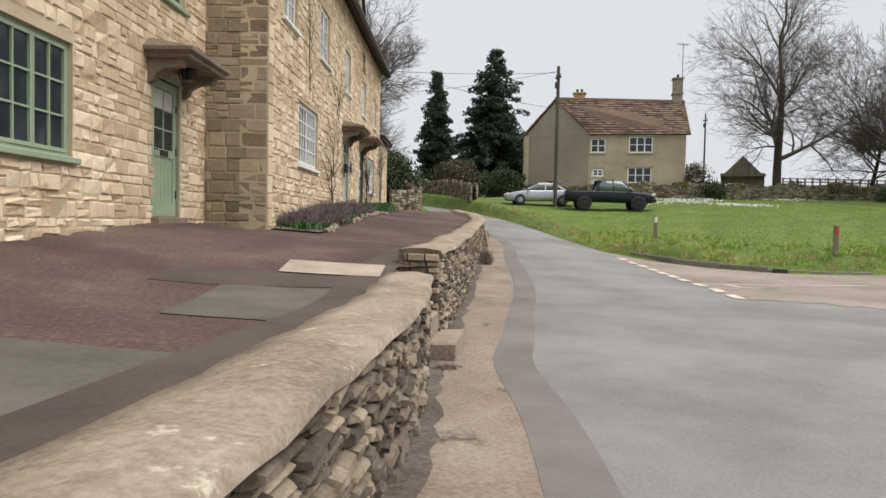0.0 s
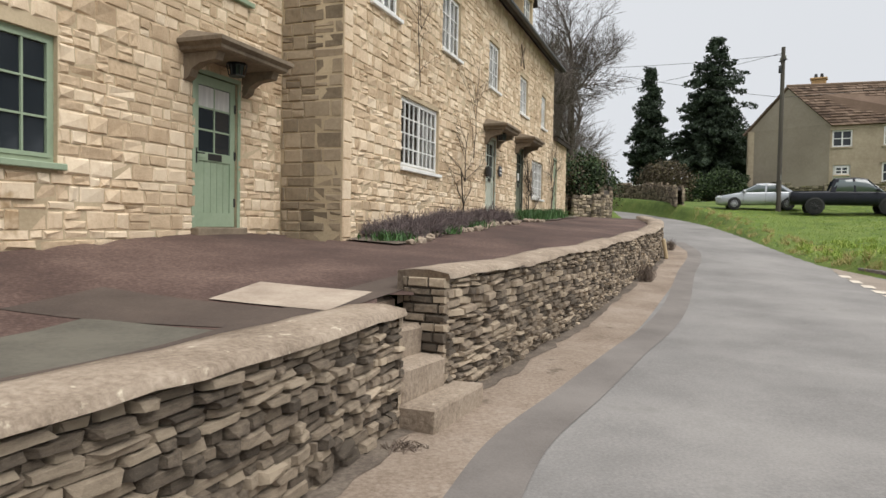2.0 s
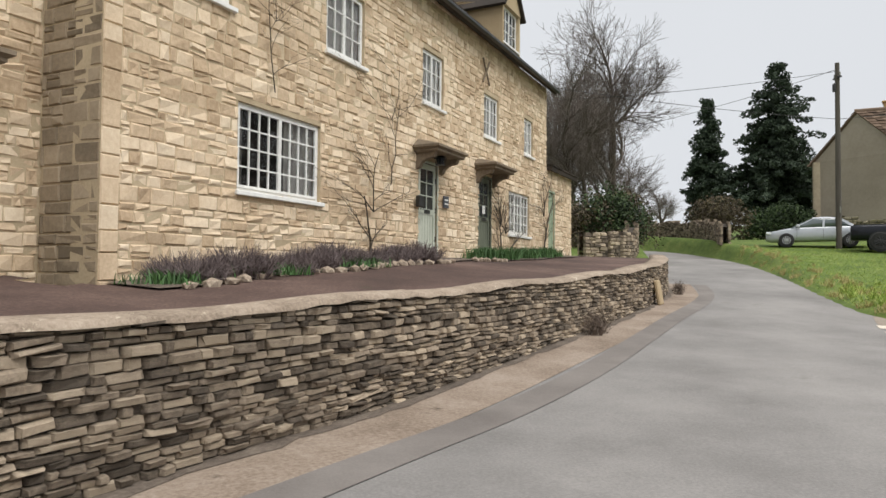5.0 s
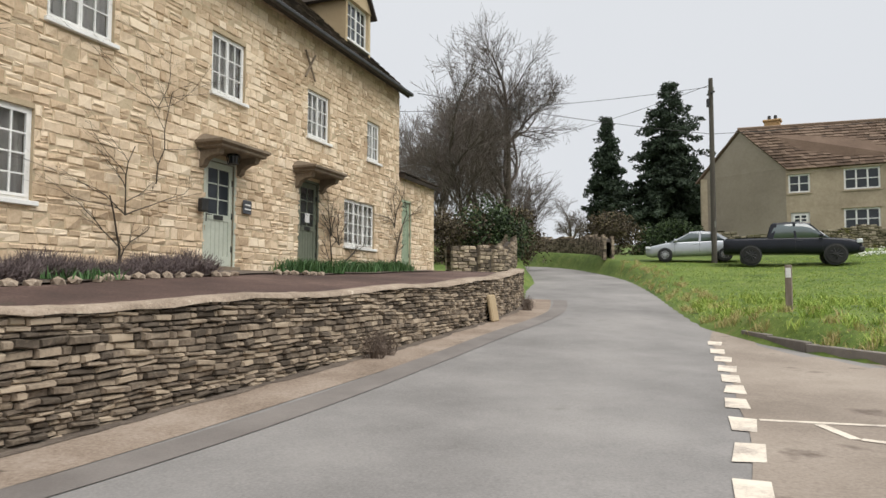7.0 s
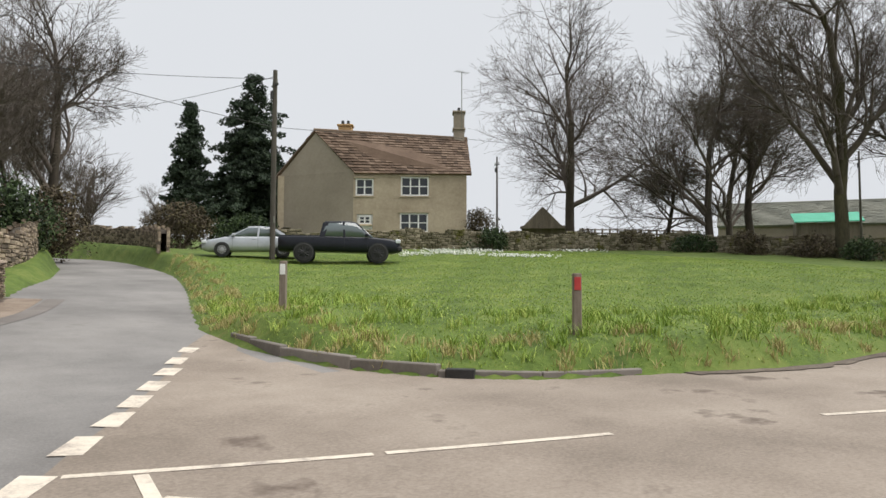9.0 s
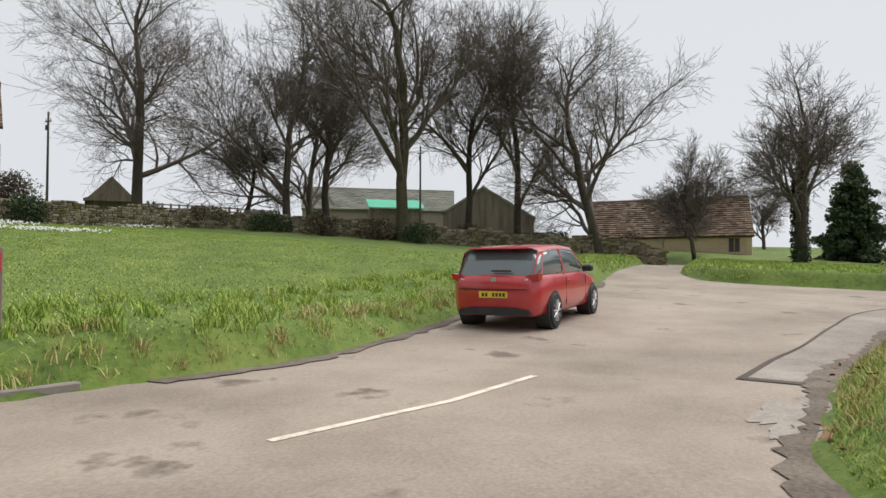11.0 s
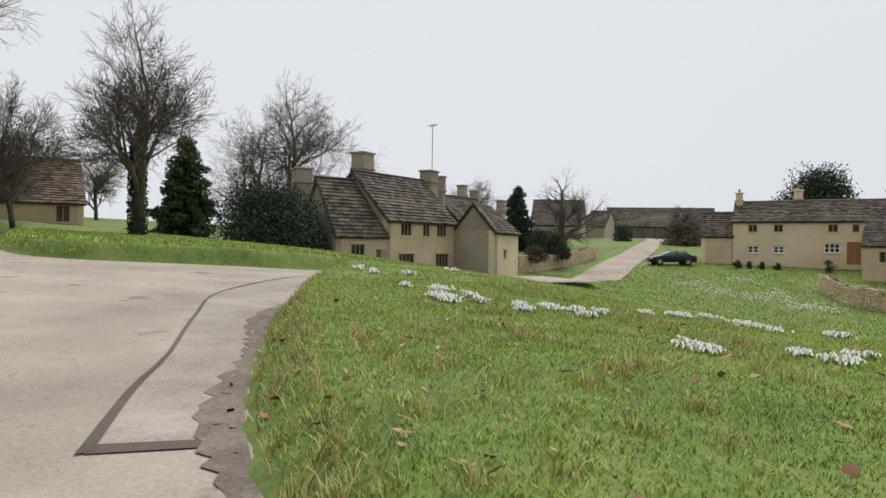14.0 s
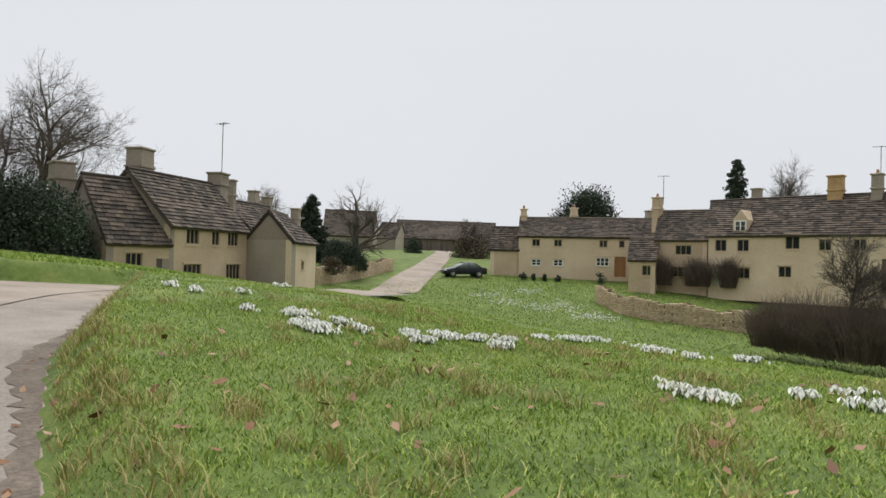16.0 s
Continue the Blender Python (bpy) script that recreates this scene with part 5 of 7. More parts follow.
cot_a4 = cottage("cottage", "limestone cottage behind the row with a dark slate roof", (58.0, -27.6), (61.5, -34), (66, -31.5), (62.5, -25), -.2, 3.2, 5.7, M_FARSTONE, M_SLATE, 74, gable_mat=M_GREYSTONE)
chimney(cot_a1, 55.6, -13.1, 4.9, 6.6, 1.3, 1.1, -5, M_GREYSTONE, 0)
chimney(cot_a2, 55.4, -17.5, 6.0, 8.0, 1.25, 1.1, -60, M_GREYSTONE, 0)
chimney(cot_a2, 57.1, -23.9, 5.8, 7.3, 1.2, 1.0, -60, M_GREYSTONE, 0)
chimney(cot_a3, 59.2, -26.3, 5.2, 7.2, .5, .5, -60, M_GREYSTONE, 0)
chimney(cot_a4, 63.3, -30.9, 5.3, 7.0, .7, .7, -60, M_GREYSTONE, 0)
chimney(cot_a4, 64.4, -33.0, 5.1, 6.7, .8, .7, -60, M_GREYSTONE, 0)
chimney(cot_a4, 62.9, -35.0, 4.2, 5.8, .7, .7, -60, M_GREYSTONE, 0)
aerial(57.0, -24.1, 7.6, 10.9, "tall thin television aerial above the cottage chimney")

# the row across the stream
row_a = cottage("cottage", "long low limestone cottage with small windows and an orange oak door", (53.1, -55.5), (41.5, -61.9), (43.4, -68.7), (56.8, -61.4), .2, 4.35, 6.2, M_FARSTONE, M_SLATE, 81,
                windows=[(1.35, 3.0, .8, .7, 2, 1, DKW), (3.55, 3.0, .8, .7, 2, 1, DKW), (8.0, 3.0, .8, .7, 2, 1, DKW), (9.9, 3.0, .55, .7, 1, 1, DKW), (11.6, 3.0, .8, .7, 2, 1, DKW),
                         (1.3, 1.0, 1.0, .7, 2, 2, W), (3.5, 1.0, 1.0, .7, 2, 2, W), (7.7, 1.1, 1.3, .9, 3, 2, W)], doors=[(9.5, .1, 1.1, 2.0, M_OAKDOOR)])
row_b = cottage("cottage", "small limestone cottage end beside the parked car", (55.4, -53.8), (53.2, -55.6), (55.6, -59.8), (58.1, -58.0), .1, 2.9, 5.1, M_FARSTONE, M_SLATE, 82)
row_c = cottage("cottage", "limestone cottage with mullioned windows and climbing shrubs", (39.8, -58.3), (35.3, -59.0), (37.2, -65.8), (41.9, -65.0), -.2, 4.0, 6.7, M_FARSTONE, M_SLATE, 83,
                windows=[(1.8, 2.75, 1.4, .85, 3, 1, DKW), (1.5, .75, 1.6, .9, 3, 1, DKW)])
row_w = cottage("cottage_wing", "small gabled limestone wing", (41.3, -56.0), (39.0, -56.5), (40.4, -61.3), (43.1, -60.6), -.2, 2.1, 3.9, M_FARSTONE, M_SLATE, 86, windows=[(1.2, .8, .9, .9, 2, 1, DKW)])
row_d = cottage("cottage", "tall limestone cottage row with a dormer and a pale green door", (35.1, -58.7), (20.5, -57.5), (21.5, -65.4), (37.5, -66.7), -.1, 4.35, 7.6, M_FARSTONE, M_SLATE, 84,
                windows=[(.6, 3.0, 1.0, 1.0, 2, 1, DKW), (2.5, 3.0, 1.0, 1.0, 2, 1, DKW), (2.6, .7, 1.0, .9, 2, 1, DKW), (6.4, 3.2, 1.1, 1.2, 2, 1, DKW), (5.9, .9, 1.0, .9, 2, 1, DKW), (8.9, 3.1, .9, .9, 2, 1, DKW), (11.3, 3.1, .9, .9, 2, 1, DKW)],
                doors=[(.5, .0, .95, 1.8, M_PALE_DOOR), (13.2, .3, 1.2, 2.2, M_TIMBER)])
chimney(row_a, 54.4, -58.2, 5.9, 7.2, .5, .5, -30, M_FARSTONE, 1, M_POT)
chimney(row_a, 50.2, -61.4, 5.9, 7.4, .6, .6, -30, M_FARSTONE, 1, M_POT)
chimney(row_a, 43.6, -65.4, 5.9, 7.2, .7, .7, -30, M_GREYSTONE, 0)
chimney(row_c, 40.9, -61.1, 6.2, 8.1, .75, .7, -15, M_FARSTONE, 1, M_POT)
chimney(row_d, 32.4, -63.1, 7.2, 8.7, .75, .7, -5, M_GREYSTONE, 0)
chimney(row_d, 25.8, -61.7, 7.2, 9.3, 1.1, .8, -5, M_PLATESTONE, 0)
chimney(row_d, 22.8, -61.2, 7.2, 9.2, .75, .7, -5, M_GREYSTONE, 1, M_POT)
aerial(40.4, -61.3, 8.0, 10.2, "television aerial on the cottage chimney")
aerial(22.6, -61.2, 8.8, 11.4, "television aerial on the cottage chimney")
# dormer on the tall row
dm, dl = frame_of((35.1, -58.7), (20.5, -57.5), -.1)
dinv = Matrix.Translation((-row_d.matrix_basis.translation[0], -row_d.matrix_basis.translation[1], -row_d.matrix_basis.translation[2]))
ob = part("dormer", prism([(2.0, 4.5), (3.3, 4.5), (3.3, 5.7), (2.65, 6.6), (2.0, 5.7)], .3, 3), M_FARSTONE, row_d)
ob.matrix_basis = dinv @ dm
far_window(row_d, dinv @ dm @ Matrix.Translation((0, .2, 0)), 2.15, 4.7, 1.0, .95, 2, 2, M_WHITE, hood=False)
# buildings up the lane behind
lane_a = cottage("stone_barn", "stone barn up the village lane", (86.1, -66.3), (85.4, -70.0), (93.9, -81.2), (96.0, -79.2), 1.0, 4.8, 7.2, M_GREYSTONE, M_SLATE, 91)
lane_b = cottage("stone_barn", "long slate-roofed barn across the lane end", (92.5, -77.1), (83.0, -90.6), (87.6, -98.4), (99.2, -84.5), 1.0, 5.2, 8.2, M_TIMBER, M_SLATE, 92)
lane_c = cottage("cottage", "grey cottage behind the clipped hedge", (83.2, -54.5), (80.4, -60.8), (85.8, -66.7), (90.5, -61.3), .8, 4.6, 8.0, M_GREYSTONE, M_SLATE, 93)

# farm buildings beyond the green
barn = cottage("timber_barn", "dark timber field barn with a low sheet roof", (82.8, 21.2), (96.3, 24.8), (92.6, 36.2), (81.1, 32.6), 4.4, 7.4, 10.9, M_TIMBER, M_TINROOF, 95)
shed = cottage("farm_shed", "long low farm shed with a mossy sheet roof", (71.9, 44.8), (81.9, 30.7), (91.3, 34.1), (80.5, 49.9), 5.6, 8.3, 11.0, M_GREYSTONE, M_TINROOF, 96)
green_shed = thing("green_sheet_shed", "bright green sheet-roofed lean-to shed", "shed", at=(72.8, 36.6, 6.0))
gm, gl = frame_of((72.7, 36.7), (76.0, 32.0), 6.0)
gi = Matrix.Translation(tuple(-v for v in green_shed.matrix_basis.translation))
for nm, bm, mt in (("roof", prism([(-.3, 2.0), (2.4, 3.1), (2.4, 3.2), (-.3, 2.1)], -.2, gl + .2, axis="x"), M_TEAL), ("wall", box(0, gl, .05, 2.3, -1, 2.0), M_TIMBER)):
    ob = part(nm, bm, mt, green_shed)
    ob.matrix_basis = gi @ gm
long_barn = cottage("stone_barn", "long stone barn with a brown slate roof behind the trees", (68.3, 12.3), (67.0, -0.6), (75.0, -0.3), (76.2, 13.9), 2.4, 4.3, 7.6, M_FARSTONE, M_SLATE_WARM, 97, windows=[(11.2, .4, .9, 1.2, 2, 1, DKW)])
field_shed = cottage("field_shed", "small timber field shelter with a steep roof", (52.7, 55.4), (55.9, 52.2), (60.2, 56.4), (56.9, 59.6), 6.6, 7.9, 8.0, M_TIMBER, M_TIMBER, 98)
fs_t = thing("field_shed_gable", "dark boarded gable of a small field shelter", "shed", at=(52.3, 55.0, 7.6))
fm, fl = frame_of((52.3, 55.0), (55.5, 51.9), 7.6)
ob = part("gable", prism([(0, 0), (fl, 0), (fl / 2, 2.3)], 0, 5), M_TIMBER, fs_t)
ob.matrix_basis = Matrix.Translation(tuple(-v for v in fs_t.matrix_basis.translation)) @ fm


# rough low field walls
def field_wall(name, line, height, label, seed, material, thick=.45, stone=(.16, .4)):
    rng = random.Random(seed)
    t = thing(name, label, "wall", kind="structure")
    pts = smooth_line(line, .5)
    vs, fs, stones = [], [], []
    for i, p in enumerate(pts):
        q, r = np.array(pts[max(i - 1, 0)]), np.array(pts[min(i + 1, len(pts) - 1)])
        d = (r - q) / np.hypot(*(r - q))
        n = np.array([-d[1], d[0]])
        g = float(ground_at(p[0], p[1]))
        k = len(vs)
        h = height + .12 * math.sin(i * .9) + rng.uniform(-.06, .06)
        for s in (-1, 1):
            b = np.array(p) + n * s * thick * .35
            vs += [(*b, g - .4), (*b, g + h - .08)]
        if i:
            fs += [(k - 4, k, k + 1, k - 3), (k - 2, k - 1, k + 3, k + 2), (k - 3, k + 1, k + 3, k - 1)]
        for s in (-1, 1):
            z = g - .1
            while z < g + h:
                hh = rng.uniform(.1, .18)
                x = -.25
                while x < .25:
                    w = rng.uniform(*stone)
                    o = V3(*(np.array(p) + d * (x + w / 2) + n * s * thick * .3), z + hh / 2)
                    stones.append((o, V3(*d, 0) * -s, UP, V3(*n, 0) * s, w * .95, hh * .92, .12 + rng.uniform(0, .05)))
                    x += w
                z += hh
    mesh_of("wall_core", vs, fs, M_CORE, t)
    place_stones(t, stones, seed, material, 0, (0, 0), .02, .012)
    return t


field_wall("wall_green", [(18.5, 38.2), (22.5, 36.6), (29, 35.8), (36, 33.2), (43, 28.5), (49.5, 20), (53.5, 11), (54, 5.5)], 1.05, "mossy tumbled drystone wall at the top of the green", 101, M_MOSSSTONE)
field_wall("wall_lane", [(12.4, 36.5), (13.2, 41), (13, 47), (11.5, 54)], 1.0, "low drystone wall beside the lane", 102, M_DRYSTONE)
field_wall("wall_corner", [(3.4, 26.8), (5.0, 28.0), (6.2, 31), (6.9, 36), (6.9, 42)], 1.1, "low drystone wall under the hedge", 103, M_DRYSTONE)
field_wall("wall_stream", [(40.5, -49.1), (37.3, -47.4), (33.5, -48.0), (29.2, -48.4), (22.6, -49.0)], 1.3, "pale drystone wall along the stream bank", 104, M_FARSTONE)
field_wall("wall_cottage", [(57.1, -32.7), (59.2, -39.5), (61.7, -45.6)], 1.2, "garden wall beside the cottage", 105, M_FARSTONE)

# telegraph poles and wires


def telegraph_pole(x, y, z0, z1, label, r=.14):
    t = thing("telegraph_pole", label, "pole", at=(x, y, z0))
    h = z1 - z0
    part("shaft", tube((0, 0, -1), (0, 0, h), r, r * .72, 10), M_WOOD_POLE, t)
    part("bracket", box(-.06, .06, -.3, .3, h - .75, h - .68), M_BLACK, t)
    for s in (-.24, 0, .24):
        part("insulator", tube((0, s, h - .66), (0, s, h - .5), .035, .03, 6), M_TINROOF, t)
    part("junction_box", box(-.2, -.1, -.09, .09, h - 1.4, h - 1.0, .02), M_BLACK, t)
    part("number_plate", box(-.03, .03, -r - .02, -r, 1.6, 1.9), M_TINROOF, t)
    return t


def wire(a, b, sag, label):
    a, b = Vector(a), Vector(b)
    cu = bpy.data.curves.new("overhead_wire", 'CURVE')
    cu.dimensions = '3D'
    cu.bevel_depth = .012
    sp = cu.splines.new('POLY')
    n = 24
    sp.points.add(n)
    for i in range(n + 1):
        k = i / n
        p = a.lerp(b, k)
        sp.points[i].co = (p.x, p.y, p.z - sag * 4 * k * (1 - k), 1)
    cu.materials.append(M_BLACK)
    return tagged(new("overhead_wire", cu), label, "wire")


telegraph_pole(16.2, 32.3, 2.8, 11.6, "weathered wooden telegraph pole beside the green")
telegraph_pole(43.0, 47.9, 5.5, 13.0, "slim wooden telegraph pole beyond the green", .1)
telegraph_pole(65.7, 27.8, 4.5, 13.0, "slim wooden telegraph pole beyond the green", .11)
wire((16.2, 32.3, 11.2), (-10, 45, 13.5), .9, "thin overhead telephone wire")
wire((16.2, 32.3, 11.3), (5, 70, 15.5), .9, "thin overhead telephone wire")
wire((16.2, 32.3, 8.9), (2, 27.5, 9.2), .15, "black overhead cable from the pole")
wire((16.2, 32.3, 8.9), (33.5, 41.4, 12.3), .1, "black overhead cable from the pole")
wire((33.5, 41.4, 12.3), (65.7, 27.8, 12.4), .5, "thin overhead cable between the trees")

# ---- trees ----


def tubes_mesh(name, segs, material, parent):
    """Many tapered tubes in one mesh: each (start, end, r0, r1, sides)."""
    V, F = [], []
    k = 0
    for sides in (3, 5, 8):
        some = [s for s in segs if s[4] == sides]
        if not some:
            continue
        a = np.array([s[0] for s in some])
        b = np.array([s[1] for s in some])
        r0 = np.array([s[2] for s in some])[:, None, None]
        r1 = np.array([s[3] for s in some])[:, None, None]
        d = b - a
        d = d / np.maximum(np.linalg.norm(d, axis=1, keepdims=True), 1e-6)
        ref = np.where(np.abs(d[:, 2:3]) > .9, [[1.0, 0, 0]], [[0, 0, 1.0]])
        u = np.cross(d, ref)
        u = u / np.linalg.norm(u, axis=1, keepdims=True)
        v = np.cross(d, u)
        ang = np.arange(sides) * 2 * math.pi / sides
        ring = u[:, None] * np.cos(ang)[None, :, None] + v[:, None] * np.sin(ang)[None, :, None]
        pts = np.concatenate([a[:, None] + ring * r0, b[:, None] + ring * r1], 1)
        n = len(some)
        base = k + np.arange(n)[:, None] * 2 * sides
        i = np.arange(sides)
        j = (i + 1) % sides
        f = np.stack([base + i, base + j, base + j + sides, base + i + sides], -1).reshape(-1, 4)
        V.append(pts.reshape(-1, 3))
        F.append(f)
        k += n * 2 * sides
    return fast_mesh(name, np.concatenate(V), np.concatenate(F), material, parent, smooth=True)


def bare_tree(label, at, height, spread, seed, trunk_r=.3, fork=.3, levels=5, bark=None, density=1.0, droop=0.0, ivy=0.0, lean=(0, 0), twig_up=.25, name="bare_tree", group="bare winter trees"):
    """A leafless tree: tapered trunk, limbs and many twigs."""
    rng = random.Random(seed)
    t = thing(name, label, "tree", at=at, group=group)
    trunk, crown = [], []

    def grow(p, d, length, r, level):
        n = 5 if level == 0 else (4 if level < 2 else (3 if level < 4 else 2))
        pts = [p]
        rr = [r]
        q, dd = p, d
        for i in range(n):
            w = .1 if level == 0 else .2
            dd = (dd + V3(rng.gauss(0, w), rng.gauss(0, w), rng.gauss(0, w * .7) + (twig_up - droop * (level > 2)) * (.16 if level else .05))) * 1.0
            dd = dd / np.linalg.norm(dd)
            q = q + dd * length / n
            pts.append(q)
            rr.append(r * (1 - .62 * (i + 1) / n) if level else r * (1 - .42 * (i + 1) / n))
        sides = 8 if level == 0 else (5 if level < 3 else 3)
        store = trunk if level == 0 else crown
        for i in range(n):
            store.append((pts[i], pts[i + 1], max(rr[i], .011), max(rr[i + 1], .008), sides))
        if level >= levels:
            return
        kids = (7, 6, 5, 4, 3)[level]
        kids = max(2, int(round(kids * density)))
        for c in range(kids):
            k = rng.uniform(fork if level == 0 else .2, 1.0)
            i = min(int(k * n), n - 1)
            f = k * n - i
            o = pts[i] + (pts[i + 1] - pts[i]) * f
            rad = (rr[i] + (rr[i + 1] - rr[i]) * f) * rng.uniform(.5, .72)
            ax = pts[i + 1] - pts[i]
            ax = ax / np.linalg.norm(ax)
            side = np.cross(ax, V3(rng.gauss(0, 1), rng.gauss(0, 1), rng.gauss(0, 1)))
            side = side / np.linalg.norm(side)
            a = rng.uniform(.55, 1.05) * spread
            nd = ax * math.cos(a) + side * math.sin(a)
            grow(o, nd, length * rng.uniform(.48, .74) * (1.15 - .45 * k if level == 0 else 1), rad, level + 1)
        nd = pts[-1] - pts[-2]
        grow(pts[-1], nd / np.linalg.norm(nd), length * rng.uniform(.5, .65), rr[-1], level + 1)

    start = V3(lean[0], lean[1], 1)
    grow(V3(0, 0, -.5), start / np.linalg.norm(start), height * .56, trunk_r, 0)
    top = max(s[1][2] for s in crown)
    k = height / top
    scale = lambda segs: [(a * k, b * k, r0, r1, s) for a, b, r0, r1, s in segs]
    tubes_mesh("trunk", scale(trunk), bark or M_BARK, t)
    tubes_mesh("crown", scale(crown), M_TWIG, t)
    if ivy:
        leaf_cluster("ivy", [(V3(0, 0, z), .55 - .02 * z) for z in np.arange(0, height * ivy, .2)], 130, .2, M_IVY, t, seed)
    return t


def leaf_cluster(name, blobs, per, size, material, parent, seed, flat=1.0):
    """Many small leaves around given centres (centre, radius)."""
    rs = np.random.RandomState(seed)
    C = np.repeat(np.array([b[0] for b in blobs]), per, 0)
    R = np.repeat(np.array([b[1] for b in blobs]), per)
    n = len(C)
    d = rs.normal(size=(n, 3))
    d = d / np.linalg.norm(d, axis=1, keepdims=True)
    p = C + d * (R * rs.uniform(.55, 1.08, n))[:, None] * np.array([1, 1, flat])
    u = rs.normal(size=(n, 3))
    u = u / np.linalg.norm(u, axis=1, keepdims=True)
    v = np.cross(u, d + rs.normal(size=(n, 3)) * .5)
    v = v / np.maximum(np.linalg.norm(v, axis=1, keepdims=True), 1e-6)
    s = (size * rs.uniform(.5, 1.3, n))[:, None]
    V = np.stack([p - u * s * .5, p + v * s * .32, p + u * s * .6, p - v * s * .32], 1).reshape(-1, 3)
    F = np.arange(n * 4).reshape(-1, 4)
    return fast_mesh(name, V, F, material, parent)


def conifer(label, at, height, width, seed, material=None, name="conifer", ragged=.25, bare=.08):
    """An evergreen with whorls of drooping boughs thick with needles."""
    rng = random.Random(seed)
    t = thing(name, label, "conifer", at=at)
    part("trunk", tube((0, 0, -.5), (0, 0, height * .96), .3, .03, 8), M_BARK, t)
    blobs = []
    segs = []
    z = height * bare
    while z < height * .99:
        k = (z - height * bare) / (height * (1 - bare))
        r = width / 2 * (1 - k) ** .65 * rng.uniform(1 - ragged, 1 + ragged) * min(1, .55 + 3 * k) + .12
        n = max(5, int(13 * (1 - k)) + 4)
        for i in range(n):
            a = rng.uniform(0, 2 * math.pi)
            rr = r * rng.uniform(.65, 1.12)
            tip = V3(math.cos(a) * rr, math.sin(a) * rr, z - rr * .25)
            segs.append((V3(0, 0, z), tip, .03, .012, 3))
            m = max(2, int(rr / .45))
            for j in range(m):
                f = (j + .8) / m
                blobs.append((V3(0, 0, z) * (1 - f) + tip * f + V3(rng.gauss(0, .1), rng.gauss(0, .1), rng.gauss(0, .1)), .5 * (1.1 - .35 * f)))
        z += height * .028 + .12
    tagged(tubes_mesh("boughs", segs, M_BARK, t), kind="stuff")
    leaf_cluster("needles", blobs, 40, .26, material or M_CONIFER, t, seed, flat=.7)
    return t


def shrub(name, label, at, sx, sy, sz, seed, material, per=60, leaf=.16, blobs_n=40, stems=True, category="shrub", turn=0):
    """A bush: stems and a crown of leaf clumps with an uneven outline."""
    rng = random.Random(seed)
    t = thing(name, label, category, at=at, turn=turn)
    blobs, segs = [], []
    for i in range(blobs_n):
        a, r, h = rng.uniform(0, 2 * math.pi), math.sqrt(rng.random()), rng.random()
        lim = math.sqrt(max(0, 1 - (h * .9) ** 2))
        c = V3(math.cos(a) * r * sx / 2 * lim, math.sin(a) * r * sy / 2 * lim, .1 + h * sz * .85)
        blobs.append((c, rng.uniform(.18, .34) * min(sx, sy, sz * 1.5)))
        segs.append((V3(c[0] * .25, c[1] * .25, -.1), c, .03, .01, 3))
    if stems:
        tubes_mesh("stems", segs, M_BROWN_BUSH, t)
    leaf_cluster("leaves", blobs, per, leaf, material, t, seed)
    return t


def twig_bush(name, label, at, sx, sy, sz, seed, material, n=500, category="shrub", r=.008):
    """A leafless bush: many thin upright stems that fork."""
    rng = random.Random(seed)
    t = thing(name, label, category, at=at)
    segs = []
    for i in range(n):
        a, q = rng.uniform(0, 2 * math.pi), math.sqrt(rng.random())
        b = V3(math.cos(a) * q * sx * .42, math.sin(a) * q * sy * .42, -.05)
        h = sz * rng.uniform(.55, 1.05) * (1 - .35 * q * q)
        d = V3(math.cos(a) * q * sx * .14, math.sin(a) * q * sy * .14, h) + V3(rng.gauss(0, .07) * sz, rng.gauss(0, .07) * sz, 0)
        m = b + d * .55 + V3(rng.gauss(0, .05), rng.gauss(0, .05), 0)
        segs.append((b, m, r, r * .8, 3))
        for k in range(3):
            segs.append((m, b + d + V3(rng.gauss(0, .13) * sz, rng.gauss(0, .13) * sz, rng.uniform(-.2, .1) * sz), r * .7, r * .4, 3))
    tagged(tubes_mesh("stems", segs, material, t), kind="stuff")
    return t


def g_at(x, y):
    return float(ground_at(x, y))


BIG = "tall bare winter tree with a spreading twiggy crown"
for x, y, h, sp, tr, seed, kw in (
        (41.8, 38.0, 22, .95, .38, 1, dict(fork=.25)), (48.6, 34.6, 9.5, 1.05, .2, 2, dict(fork=.2)), (46.3, 29.1, 20, .7, .3, 3, dict(fork=.2)), (51.9, 29.5, 17, .85, .33, 4, dict(fork=.3)),
        (48.1, 21.5, 23, .75, .45, 15, dict(fork=.16, bark=M_BARK_GREEN)), (55.1, 19.7, 19, .75, .3, 6, dict(fork=.25)), (56.4, 15.8, 20, .7, .3, 7, dict(fork=.3)), (53.7, 9.3, 18, .95, .36, 8, dict(fork=.14)),
        (60.2, 3.6, 10, .75, .18, 9, dict(fork=.15)), (50.8, -2.3, 12.6, .85, .36, 10, dict(fork=.33, ivy=.42))):
    bare_tree(BIG if h > 12 else "smaller bare winter tree with fine twigs", (x, y, g_at(x, y) - .1), h, sp, seed, trunk_r=tr, density=.95, **kw)
bare_tree("ivy-clad bare tree at the road bend", (8.9, 49.3, 4.6), 17.5, .78, 21, trunk_r=.35, fork=.12)
